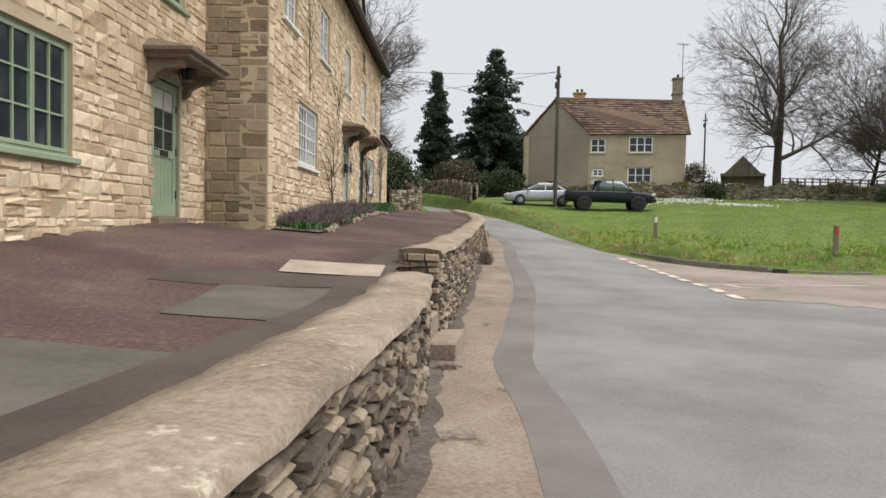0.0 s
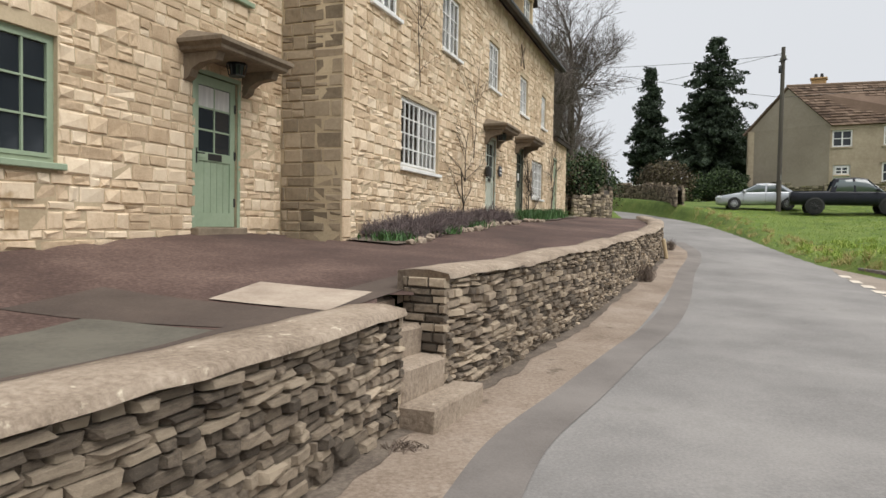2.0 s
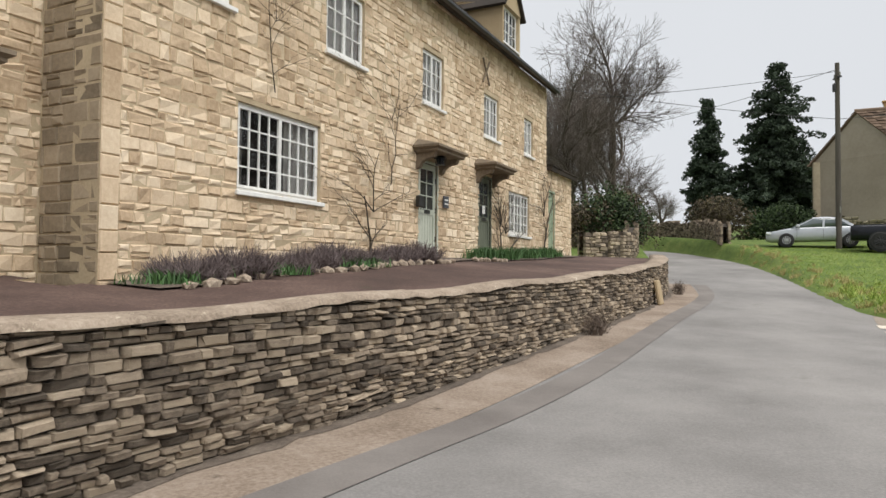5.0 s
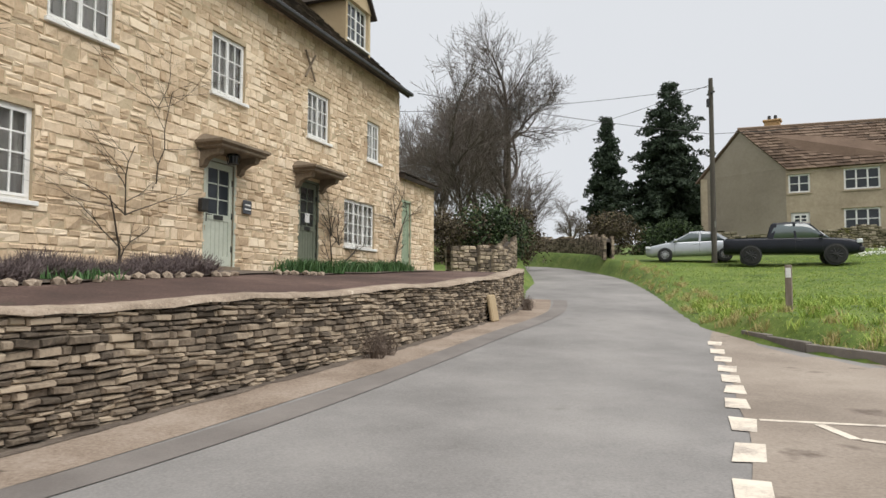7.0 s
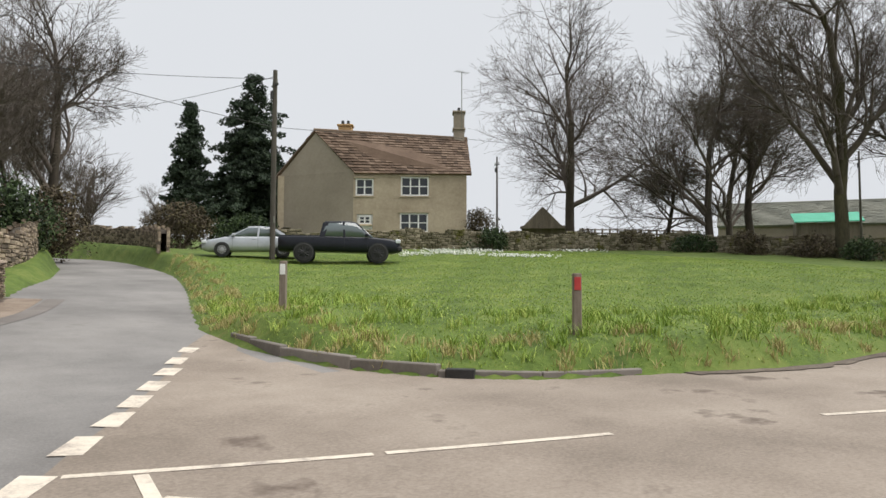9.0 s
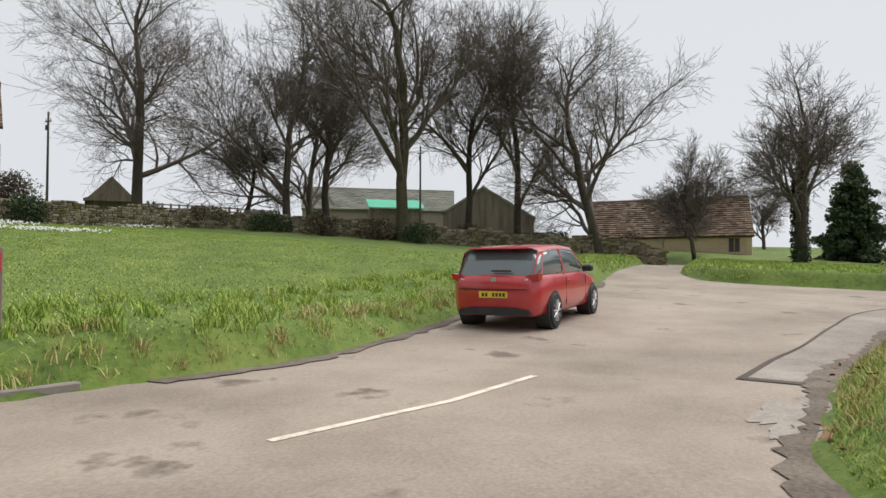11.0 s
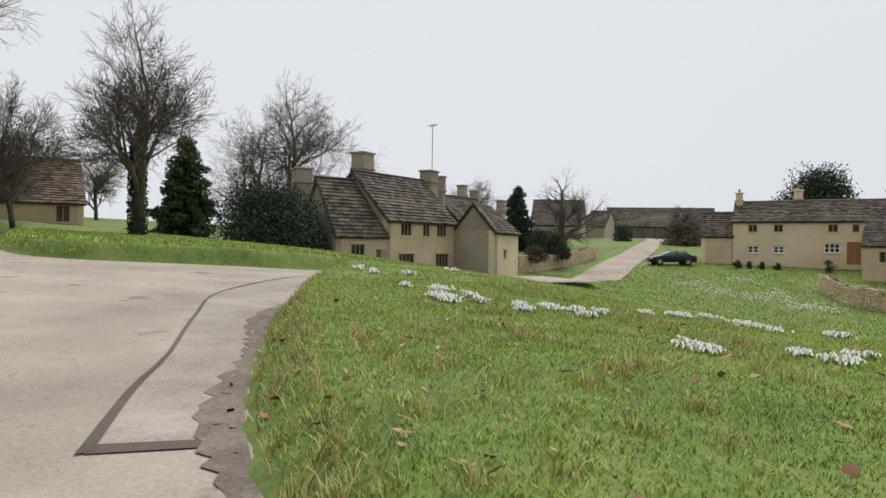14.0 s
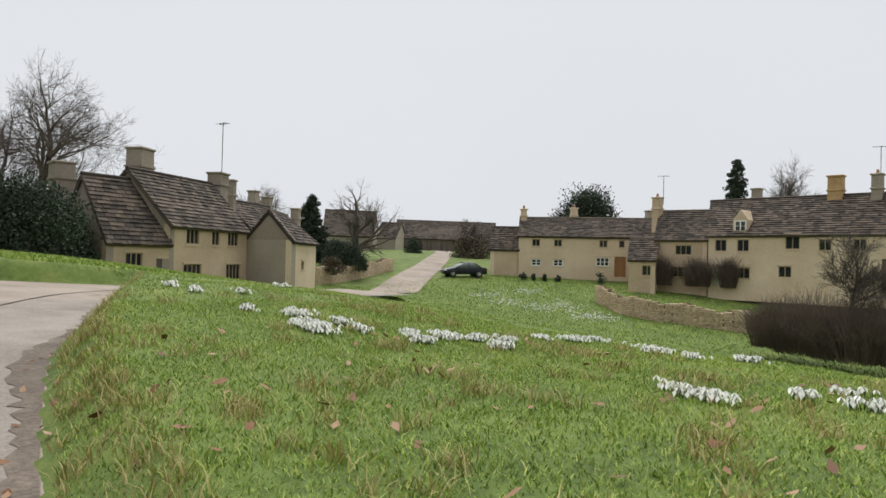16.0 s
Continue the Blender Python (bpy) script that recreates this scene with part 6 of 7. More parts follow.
for i, (px, d, h) in enumerate(((925, 52, 12), (950, 45, 11), (985, 48, 12.5), (1010, 42, 10.5), (1040, 46, 11), (1090, 58, 10), (1115, 62, 9))):
    p = [3.1, 52.0, 3.6, 45.0, 5.2, 47.8, 5.4, 41.8, 7.0, 45.6, 11.0, 57.1, 12.9, 60.8]
    bare_tree("slender bare tree of the roadside thicket", (p[2 * i], p[2 * i + 1], 4.3), h, .6, 30 + i, trunk_r=.15, fork=.1, levels=4, density=1.1)
bare_tree("large rounded bare tree behind the cottages", (87.2, -22.3, 2.0), 20.0, 1.0, 41, trunk_r=.45, fork=.2)
bare_tree("large rounded bare tree behind the cottages", (90.1, -19.8, 2.0), 17.0, .95, 42, trunk_r=.35, fork=.2)
bare_tree("pollarded bare tree with thick crooked limbs", (71.3, -50.0, .8), 10.3, 1.1, 43, trunk_r=.5, fork=.22, levels=4, density=.8)
bare_tree("bare tree behind the cottage row", (37.1, -89.8, 2.0), 15.0, .7, 44, trunk_r=.3, fork=.2, levels=4, density=1.15)
bare_tree("bare tree far behind the roofs", (104.0, -60.0, 2.0), 11.5, .9, 45, trunk_r=.3, fork=.2, levels=4, density=1.15)
bare_tree("young bare tree on the stream bank", (21.2, -41.2, -2.6), 7.2, .85, 46, trunk_r=.12, fork=.15, name="young_tree", levels=4, density=1.15)
bare_tree("bare tree beside the lane barn", (69.1, -68.4, .8), 6.5, 1.0, 47, trunk_r=.2, fork=.15, levels=4, density=1.15)
bare_tree("bare tree at the edge of the far field", (30.7, 116.2, 9.0), 9, .9, 48, trunk_r=.25, fork=.2, levels=4, density=1.15)
bare_tree("bare tree beyond the farm track", (83.9, -2.6, 3.0), 8.5, .9, 49, trunk_r=.2, fork=.15, levels=4, density=1.15)
bare_tree("tall bare tree beyond the farm track", (71.1, 3.4, 3.0), 9.5, .8, 50, trunk_r=.2, fork=.15, levels=4, density=1.15)
bare_tree("bare tree at the far end of the green", (57.2, 34.3, 4.6), 17, .7, 51, trunk_r=.3, fork=.25, levels=4, density=1.15)
conifer("narrow dark conifer beside the lane", (21.7, 66.7, 5.8), 12.9, 5.0, 51)
conifer("broad dark conifer behind the farmhouse", (24.2, 57.2, 5.2), 14.0, 10.2, 52, ragged=.35, bare=.1)
conifer("dark clipped conifer beyond the ivy tree", (64.2, -7.2, 2.0), 7.2, 5.0, 53, M_HEDGE, ragged=.12, bare=.02)
conifer("dark conifer behind the hedge", (70.0, -42.2, .3), 7.6, 4.5, 54, ragged=.2)
conifer("dark conifer behind the cottage row", (42.6, -89.3, 1.0), 14.5, 6.2, 55, ragged=.25)
shrub("round_evergreen", "large rounded dark evergreen behind the cottage roof", (58.4, -78.1, 3.0), 8.6, 8, 8.3, 61, M_CONIFER, per=380, leaf=.28, blobs_n=70, category="tree")
shrub("yew_bush", "spreading dark evergreen bush beside the lane", (51.4, -9.8, 1.0), 8, 6, 3.6, 62, M_CONIFER, per=420, leaf=.15, blobs_n=80)
shrub("yew_bush", "low dark evergreen bush beside the cottage", (51.6, -12.4, .5), 2.2, 2.2, 1.8, 63, M_HEDGE, per=120, leaf=.2, blobs_n=26)
shrub("ivy_hedge", "ivy-covered hedge beside the lean-to", (5.3, 33.7, 2.9), 4.0, 3.0, 2.6, 64, M_HEDGE, per=170, leaf=.16, blobs_n=50)
shrub("ivy_hedge", "brown hedge over the drystone wall", (3.7, 32.9, 2.6), 4.6, 2.5, 2.4, 65, M_BROWN_LEAF, per=170, leaf=.14, blobs_n=46)
shrub("roadside_hedge", "tangled brown hedge along the lane", (8.0, 41.4, 3.2), 3.0, 5, 3.0, 66, M_BROWN_LEAF, per=170, leaf=.16, blobs_n=50)
shrub("garden_hedge", "dark clipped hedge beside the farmhouse", (20.5, 48.0, 4.0), 6.2, 2.0, 2.2, 67, M_HEDGE, per=200, leaf=.17, blobs_n=60)
shrub("brown_bush", "russet bare bush beside the lane wall", (15.9, 47.6, 3.8), 4.5, 3, 3.0, 68, M_BROWN_LEAF, per=150, leaf=.15, blobs_n=46)
shrub("brown_bush", "dark bush by the farmhouse gable", (34.3, 39.5, 4.7), 2.6, 2.2, 2.2, 69, M_BROWN_LEAF, per=120, leaf=.14, blobs_n=30)
for i in range(11):
    bx, by = [(31.0, 34.4), (38.4, 32.9), (40.3, 30.7), (42.3, 27.9), (44.0, 25.2), (46.5, 22.6), (47.7, 20.0), (51.2, 24.4), (53.6, 18.8), (55.4, 12.6), (56.1, 7.9)][i]
    shrub("wall_scrub", "low dark scrub along the field wall", (bx, by, g_at(bx, by)), 3.6, 1.8, 1.15, 70 + i, M_BROWN_LEAF if i % 3 else M_HEDGE, per=90, leaf=.14, blobs_n=26)
shrub("clipped_hedge", "dark clipped hedge beside the village lane", (60.2, -38.4, .2), 5.2, 2.6, 2.7, 90, M_CONIFER, per=260, leaf=.16, blobs_n=70)
shrub("clipped_hedge", "low reddish hedge over the garden wall", (57.0, -34.4, .2), 3.2, 1.2, 1.3, 91, M_BROWN_LEAF, per=120, leaf=.12, blobs_n=26)
shrub("topiary", "rounded clipped evergreen by the lane", (76.5, -64.7, 1.0), 2.6, 2.6, 3.6, 92, M_CONIFER, per=160, leaf=.18, blobs_n=30)
shrub("lane_bush", "dark bush by the lane barn", (68.5, -66.4, .8), 6, 4, 3.6, 93, M_BROWN_LEAF, per=170, leaf=.22, blobs_n=50)
for i, (bx, by, s) in enumerate(((51.0, -53.3, .7), (50.1, -53.9, .6), (49.2, -54.4, .6), (48.2, -55.1, .6), (44.7, -57.0, 1.1))):
    shrub("box_ball", "small clipped box ball in front of the cottage", (bx, by, g_at(bx, by)), s, s, s * .9, 95 + i, M_CONIFER, per=60, leaf=.1, blobs_n=14)
for i, (bx, by, s) in enumerate(((38.9, -57.6, 2.4), (35.7, -57.8, 2.6), (33.2, -58.2, 1.6))):
    twig_bush("wall_shrub", "leafless climbing shrub against the cottage wall", (bx, by, -.2), s, .6, 2.8, 110 + i, M_BROWN_BUSH, 300, r=.02)
for i, (bx, by, sx, sz, z) in enumerate(((24.7, -41.4, 3.5, 3.0, -3.1), (22.8, -40.9, 5.0, 3.8, -3.3), (20.2, -40.3, 6.0, 3.6, -3.4), (18.5, -40.6, 5.0, 4.0, -3.4))):
    twig_bush("stream_bush", "dense leafless brown bush on the stream bank", (bx, by, z), sx, 3, sz, 120 + i, M_BROWN_BUSH, 800, r=.012)

# ---- parked cars ----


def loft(rings, material, name, parent, closed=True, smooth=True, label=""):
    n = len(rings[0])
    v = [p for r in rings for p in r]
    f = []
    for i in range(len(rings) - 1):
        for j in range(n if closed else n - 1):
            a, b = i * n + j, i * n + (j + 1) % n
            f.append((a, b, b + n, a + n))
    f.append(tuple(range(n))[::-1])
    f.append(tuple((len(rings) - 1) * n + j for j in range(n)))
    ob = mesh_of(name, v, f, material, parent, label, smooth=smooth)
    return ob


def interp(table, x):
    return float(np.interp(x, [t[0] for t in table], [t[1] for t in table]))


def wheel(parent, x, y, r, w, side, rim_mat):
    """Tyre, rim and spokes; side: +1 or -1, the outer face."""
    t = new("wheel")
    t.parent = parent
    t.matrix_basis = pose(x, y, r, 90, 0, 0)
    prof = [(r * .62, -w / 2), (r * .92, -w / 2), (r, -w / 2 + .04), (r, w / 2 - .04), (r * .92, w / 2), (r * .62, w / 2)]
    n = 28
    v, f = [], []
    for i in range(n):
        a = 2 * math.pi * i / n
        v += [(math.cos(a) * q, math.sin(a) * q, z) for q, z in prof]
    m = len(prof)
    for i in range(n):
        for j in range(m):
            a, b = i * m + j, i * m + (j + 1) % m
            f.append((a, (a + m) % (n * m), (b + m) % (n * m), b))
    mesh_of("tyre", v, f, M_TYRE, t, smooth=False)
    s = -side
    zo = s * w * .46
    bm = bmesh.new()
    for i in range(10):
        a = 2 * math.pi * i / 10
        add_tube(bm, (0, 0, zo), (math.cos(a) * r * .62, math.sin(a) * r * .62, zo), .03, .02, 5)
    add_tube(bm, (0, 0, zo - .02), (0, 0, zo + .02), r * .16, r * .16, 12)
    ring = bmesh.ops.create_circle(bm, segments=28, radius=r * .64, matrix=Matrix.Translation((0, 0, zo)))
    out = bmesh.ops.create_circle(bm, segments=28, radius=r * .56, matrix=Matrix.Translation((0, 0, zo)))
    for a, b, c, d in zip(ring["verts"], ring["verts"][1:] + ring["verts"][:1], out["verts"][1:] + out["verts"][:1], out["verts"]):
        bm.faces.new((a, b, c, d))
    part("rim", bm, rim_mat, t)
    part("brake_disc", tube((0, 0, -.03), (0, 0, .02), r * .6, sides=20), M_PLASTIC, t)
    return t


def car(name, label, at, turn, length, width, low, deck, roof, plan, paint, wheels, wr, glass, rim_mat=None, cabin_in=.13, rear_lamps=(), front_lamps=(), plate=None, cargo=None, pitch=0, sill_mat=None):
    """A car facing +x. deck: height of the body's upper edge along x; roof: roof height over the cabin; plan: half width along x;
    glass: (windscreen foot, windscreen top, rear top, rear foot) along x."""
    t = thing(name, label, "car", at=at)
    t.matrix_basis = pose(*at, 0, pitch, turn)
    x0, x1 = -length / 2, length / 2
    xs = sorted({x0, x0 + .04, x0 + .12, *np.linspace(x0 + .25, x1 - .25, 22).round(3), x1 - .12, x1 - .04, x1})
    rings = []
    for x in xs:
        hw_, d, b = interp(plan, x), interp(deck, x), interp(low, x)
        m = (b + d) / 2
        half = [(0, b), (hw_ * .86, b), (hw_ * .97, b + .06), (hw_ * 1.0, b + (m - b) * .7), (hw_ * 1.005, m + .06), (hw_ * .985, d - .09), (hw_ * .95, d - .025), (hw_ * .86, d), (0, d + .02)]
        rings.append([(x, y, z) for y, z in half] + [(x, -y, z) for y, z in half[-2:0:-1]])
    body = loft(rings, paint, "body", t)
    wf, wt, rt, rf = glass
    # glasshouse
    gx = [rf, rf + (rt - rf) * .5, rt, rt + (wt - rt) * .33, rt + (wt - rt) * .66, wt, wt + (wf - wt) * .5, wf]
    rings = []
    for x in gx:
        d = interp(deck, x) - .01
        hb = interp(plan, x) * .955
        if x <= rt:
            z = d + (interp(roof, rt) - d) * (x - rf) / (rt - rf + 1e-6)
        elif x >= wt:
            z = d + (interp(roof, wt) - d) * (wf - x) / (wf - wt + 1e-6)
        else:
            z = interp(roof, x)
        z = max(z, d + .01)
        k = (z - d) / .55
        ht = hb - cabin_in * min(1.2, k)
        half = [(0, d - .05), (hb, d - .05), (hb - (hb - ht) * .55, d + (z - d) * .6), (ht, z - .05 * min(1, k)), (ht - .1, z - .012), (0, z)]
        rings.append([(x, y, zz) for y, zz in half] + [(x, -y, zz) for y, zz in half[-2:0:-1]])
    loft(rings, M_CARGLASS, "glasshouse", t, label="car glass with pale sky reflection mixed into its colour")
    # roof skin and pillars in body colour
    rv, rf_ = [], []
    rx = np.linspace(rt - .04, wt + .03, 9)
    for x in rx:
        z = interp(roof, x) + .012
        hb = interp(plan, x) * .955
        ht = hb - cabin_in * min(1.2, (z - interp(deck, x)) / .55)
        for y, dz in ((-ht - .015, -.085), (-ht + .02, -.03), (-ht + .12, 0), (0, .012), (ht - .12, 0), (ht - .02, -.03), (ht + .015, -.085)):
            rv.append((x, y, z + dz))
    for i in range(8):
        for j in range(6):
            rf_.append((i * 7 + j, (i + 1) * 7 + j, (i + 1) * 7 + j + 1, i * 7 + j + 1))
    mesh_of("roof", rv, rf_, paint, t, smooth=True)
    for s in (-1, 1):
        mid = (rt + wt) / 2 + .12

        def edge(x, up):
            d = interp(deck, x)
            hb = interp(plan, x) * .955
            z = interp(roof, min(max(x, rt), wt))
            ht = hb - cabin_in * min(1.2, (z - d) / .55)
            return (x, s * (ht + .014 if up else hb + .012), z - .05 if up else d - .03)
        for nm, xb, xt, w in (("rear_pillar", rf + .08, rt, .24), ("middle_pillar", mid, mid - .04, .09), ("front_pillar", wf - .1, wt, .08)):
            a, b, c, d_ = edge(xb - w / 2, 0), edge(xb + w / 2, 0), edge(xt + w / 2, 1), edge(xt - w / 2, 1)
            mesh_of(nm, [a, b, c, d_], [(0, 1, 2, 3) if s < 0 else (3, 2, 1, 0)], paint, t)
        # door outline, handle, mirror
        for xd in (mid, wf - .25):
            hw_ = interp(plan, xd)
            part("door_seam", box(xd - .006, xd + .006, s * hw_ * 1.0 - .004, s * hw_ * 1.0 + .004, interp(low, xd) + .12, interp(deck, xd) - .08), M_PLASTIC, t)
        part("door_handle", box(mid + .1, mid + .3, s * interp(plan, mid) * .985 - .02, s * interp(plan, mid) * .985 + .025, interp(deck, mid) - .17, interp(deck, mid) - .135, .008), paint, t)
        part("wing_mirror", box(wf - .38, wf - .22, s * (interp(plan, wf) * .96), s * (interp(plan, wf) * .96 + .2), interp(deck, wf) + .02, interp(deck, wf) + .15, .03), paint if paint is not M_RED else M_PLASTIC, t)
    for x in wheels:
        for s in (-1, 1):
            hw_ = interp(plan, x)
            # solid dark disc paints the shaded hollow round the wheel
            bm = bmesh.new()
            add_tube(bm, (x, s * (hw_ - .25), wr), (x, s * (hw_ + .008), wr), wr * 1.12, sides=26)
            part("wheel_arch", bm, M_PLASTIC, t)
            wheel(t, x, s * (hw_ - .055), wr, .2, s, rim_mat or M_RIM)
    for lamps, m, end in ((rear_lamps, M_TAIL, x0), (front_lamps, M_LAMP, x1)):
        for y, z, w, h in lamps:
            for s in (-1, 1):
                xx = end + (.1 if end < 0 else -.1)
                part("tail_lamp" if end < 0 else "headlamp", box(min(xx - .12, xx + .1), max(xx - .12, xx + .1), s * y - w / 2, s * y + w / 2, z, z + h, .02), m, t)
    if plate:
        px, pz, m = plate
        p = part("number_plate", box(px - .012, px + .012, -.26, .26, pz, pz + .11, .004), m, t)
        bm = bmesh.new()
        for i in range(7):
            if i != 4:
                add_box(bm, px + (-.016 if px < 0 else .012), px + (-.012 if px < 0 else .016), -.22 + i * .064, -.18 + i * .064, pz + .025, pz + .085)
        part("plate_characters", bm, M_BLACK, p)
    return t


red_z = float(road_level(19.0, 5.8))
red = car("hatchback", "red three-door hatchback parked at the verge of the green", (20.28, 5.69, red_z + .045), -5.7, 4.06, 1.69,
          [(-2.03, .32), (-1.9, .24), (1.8, .22), (2.03, .3)], [(-2.03, .82), (-1.97, .93), (-1.7, .96), (-.2, .94), (.75, .93), (1.0, .9), (1.7, .76), (2.0, .6)],
          [(-1.65, 1.38), (-1.2, 1.43), (-.4, 1.445), (.2, 1.41)], [(-2.03, .66), (-1.9, .78), (-1.5, .84), (0, .845), (1.5, .82), (1.9, .72), (2.03, .55)],
          M_RED, (-1.28, 1.28), .31, (1.0, .2, -1.6, -1.93), rear_lamps=(), plate=(-2.045, .56, M_PLATE_Y), pitch=-2.0)
for s in (-1, 1):
    part("tail_lamp", prism([(s * .45, .8), (s * .8, .86), (s * .8, .97), (s * .62, .95)], -1.99, -1.8, axis="x"), M_TAIL, red)
    part("lamp_lens", prism([(s * .46, .805), (s * .6, .83), (s * .62, .9), (s * .55, .87)], -2.005, -1.9, axis="x"), M_LAMP, red)
part("rear_bumper", prism([(-.66, .27), (.66, .27), (.64, .36), (.4, .4), (-.4, .4), (-.64, .36)], -2.045, -1.9, axis="x"), M_PLASTIC, red, "black plastic lower bumper")
part("badge", tube((-2.03, 0, .86), (-2.0, 0, .86), .055, sides=8), M_RIM, red)
part("spoiler", box(-1.78, -1.5, -.56, .56, 1.385, 1.415, .012), M_RED, red)
part("rear_wiper", box(-1.97, -1.94, -.3, .06, 1.0, 1.03), M_PLASTIC, red)
part("roof_aerial", tube((-1.2, 0, 1.43), (-1.42, 0, 1.56), .008, sides=4), M_PLASTIC, red)
part("bumper_crease", box(-2.05, -2.03, -.62, .62, .7, .715), M_PLASTIC, red)

tx, ty = 18.3, 29.6
truck = car("pickup_truck", "near-black double-cab pickup truck parked on the grass", (tx, ty, g_at(tx, ty) + .02), -27, 5.3, 1.85,
            [(-2.65, .5), (2.4, .42), (2.65, .5)], [(-2.65, 1.12), (-.7, 1.14), (.9, 1.12), (1.2, 1.12), (2.3, 1.02), (2.62, .9)],
            [(-.75, 1.78), (.3, 1.82), (.9, 1.72)], [(-2.65, .86), (-2.4, .92), (2.2, .92), (2.5, .84), (2.65, .7)],
            M_NAVY, (-1.55, 1.67), .4, (1.45, .75, -.62, -.86), rim_mat=M_PLASTIC, cabin_in=.16, front_lamps=((.68, .85, .34, .17),), plate=(2.66, .62, M_WHITE))
part("grille", box(2.55, 2.67, -.55, .55, .78, .98, .02), M_PLASTIC, truck)
part("bumper", box(2.5, 2.72, -.88, .88, .48, .7, .05), M_PLASTIC, truck)
part("bed_well", box(-2.55, -.95, -.75, .75, 1.145, 1.16), M_PLASTIC, truck)
part("bumper_trim", box(2.7, 2.73, -.5, .5, .5, .56), M_RIM, truck)
sx_, sy_ = 15.7, 33.4
silver = car("saloon_car", "silver saloon car parked at the edge of the lane", (sx_, sy_, g_at(sx_, sy_) + .02), 158, 4.5, 1.78,
             [(-2.25, .3), (2.0, .24), (2.25, .32)], [(-2.25, .85), (-2.1, .96), (-1.3, .98), (.9, .93), (1.2, .9), (2.0, .74), (2.25, .6)],
             [(-.95, 1.38), (-.3, 1.43), (.25, 1.4)], [(-2.25, .66), (-2.0, .82), (-1, .88), (1.5, .87), (2.0, .76), (2.25, .55)],
             M_SILVER, (-1.35, 1.35), .31, (1.15, .2, -.9, -1.6), rear_lamps=((.66, .7, .3, .14),), front_lamps=((.6, .6, .3, .13),), plate=(-2.26, .62, M_PLATE_Y))
bx_, by_ = 55.6, -49.8
black = car("saloon_car", "dark saloon car parked in front of the cottages", (bx_, by_, g_at(bx_, by_) + .02), 58, 4.4, 1.78,
            [(-2.2, .3), (2.0, .24), (2.2, .32)], [(-2.2, .85), (-2.1, .96), (-1.3, .98), (.9, .93), (1.2, .9), (2.0, .74), (2.2, .6)],
            [(-.95, 1.38), (-.3, 1.43), (.25, 1.4)], [(-2.2, .66), (-2.0, .82), (-1, .88), (1.5, .87), (2.0, .76), (2.2, .55)],
            M_NAVY, (-1.3, 1.35), .31, (1.15, .2, -.9, -1.6), rear_lamps=((.66, .7, .3, .14),), front_lamps=((.6, .6, .3, .13),))

# ---- grass, flowers and the terrace border ----


def blades(name, pts, height, width, lean, material, seed, label, category="grass", parent=None):
    """Grass blades as bent slivers at the given places."""
    rs = np.random.RandomState(seed)
    n = len(pts)
    h = height * rs.uniform(.45, 1.25, n)
    a = rs.uniform(0, 2 * math.pi, n)
    side = np.stack([np.cos(a), np.sin(a), np.zeros(n)], -1) * (width * rs.uniform(.6, 1.3, n))[:, None]
    b = rs.uniform(0, 2 * math.pi, n)
    bend = np.stack([np.cos(b), np.sin(b), np.zeros(n)], -1) * (h * lean * rs.uniform(.2, 1.3, n))[:, None]
    up = np.zeros((n, 3))
    up[:, 2] = h
    p0, p1 = pts - side, pts + side
    m0, m1 = pts + up * .6 + bend * .35 - side * .7, pts + up * .6 + bend * .35 + side * .7
    tip = pts + up * .95 + bend
    V = np.stack([p0, p1, m1, m0, tip], 1).reshape(-1, 3)
    k = np.arange(n)[:, None] * 5
    F = np.concatenate([k + np.array([0, 1, 2]), k + np.array([0, 2, 3]), k + np.array([3, 2, 4])])
    ob = fast_mesh(name, V, F, material, parent)
    return tagged(ob, label, category, kind="stuff") if parent is None else ob


def scatter(n, x0, x1, y0, y1, seed, keep, clump=0):
    rs = np.random.RandomState(seed)
    x, y = rs.uniform(x0, x1, n), rs.uniform(y0, y1, n)
    if clump:
        cx, cy = rs.uniform(x0, x1, clump), rs.uniform(y0, y1, clump)
        i = rs.randint(0, clump, n)
        x, y = cx[i] + rs.normal(0, .07, n), cy[i] + rs.normal(0, .07, n)
    ok = keep(x, y)
    x, y = x[ok], y[ok]
    return np.stack([x, y, ground_at(x, y) - .01], -1)


on_grass = lambda x, y: road_distance(x, y) > .08
blades("grass", scatter(240000, 11.2, 21, -7.5, 2, 201, on_grass), .033, .0036, 1.0, M_BLADE, 201, "short winter grass blades on the green")
blades("grass", scatter(90000, 11, 34, -18, 2, 202, on_grass), .042, .007, .8, M_BLADE, 202, "winter grass blades further across the green")
blades("grass", scatter(60000, 11.2, 24, -8, 2, 203, on_grass, 2200), .052, .0045, 1.0, M_BLADE, 203, "taller tufts of grass on the green")
blades("grass_tuft", scatter(9000, 12, 22, -6, 2, 204, on_grass, 230), .11, .005, 1.0, M_TUFT, 204, "straw-coloured dead grass tufts")
blades("grass", scatter(45000, 34.5, 54, -20, 10, 209, on_grass), .12, .022, .8, M_BLADE, 209, "rough grass on the bank beyond the side road")
blades("grass", scatter(70000, 14, 56, -58, -14, 210, on_grass), .13, .03, .9, M_BLADE, 210, "rough grass in the dip towards the stream")
edge = lambda lo, hi: (lambda x, y: (lambda d: (d > lo) & (d < hi))(road_distance(x, y)))
blades("grass_tuft", scatter(60000, 11.5, 30, -7, 2.2, 205, edge(.05, .5), 2600), .11, .005, .9, M_TUFT, 205, "straw-coloured grass along the road edge")
blades("grass", scatter(150000, 8.5, 36, 7, 34, 206, lambda x, y: on_grass(x, y) & (y > 7)), .045, .011, .9, M_BLADE, 206, "grass blades of the upper green")
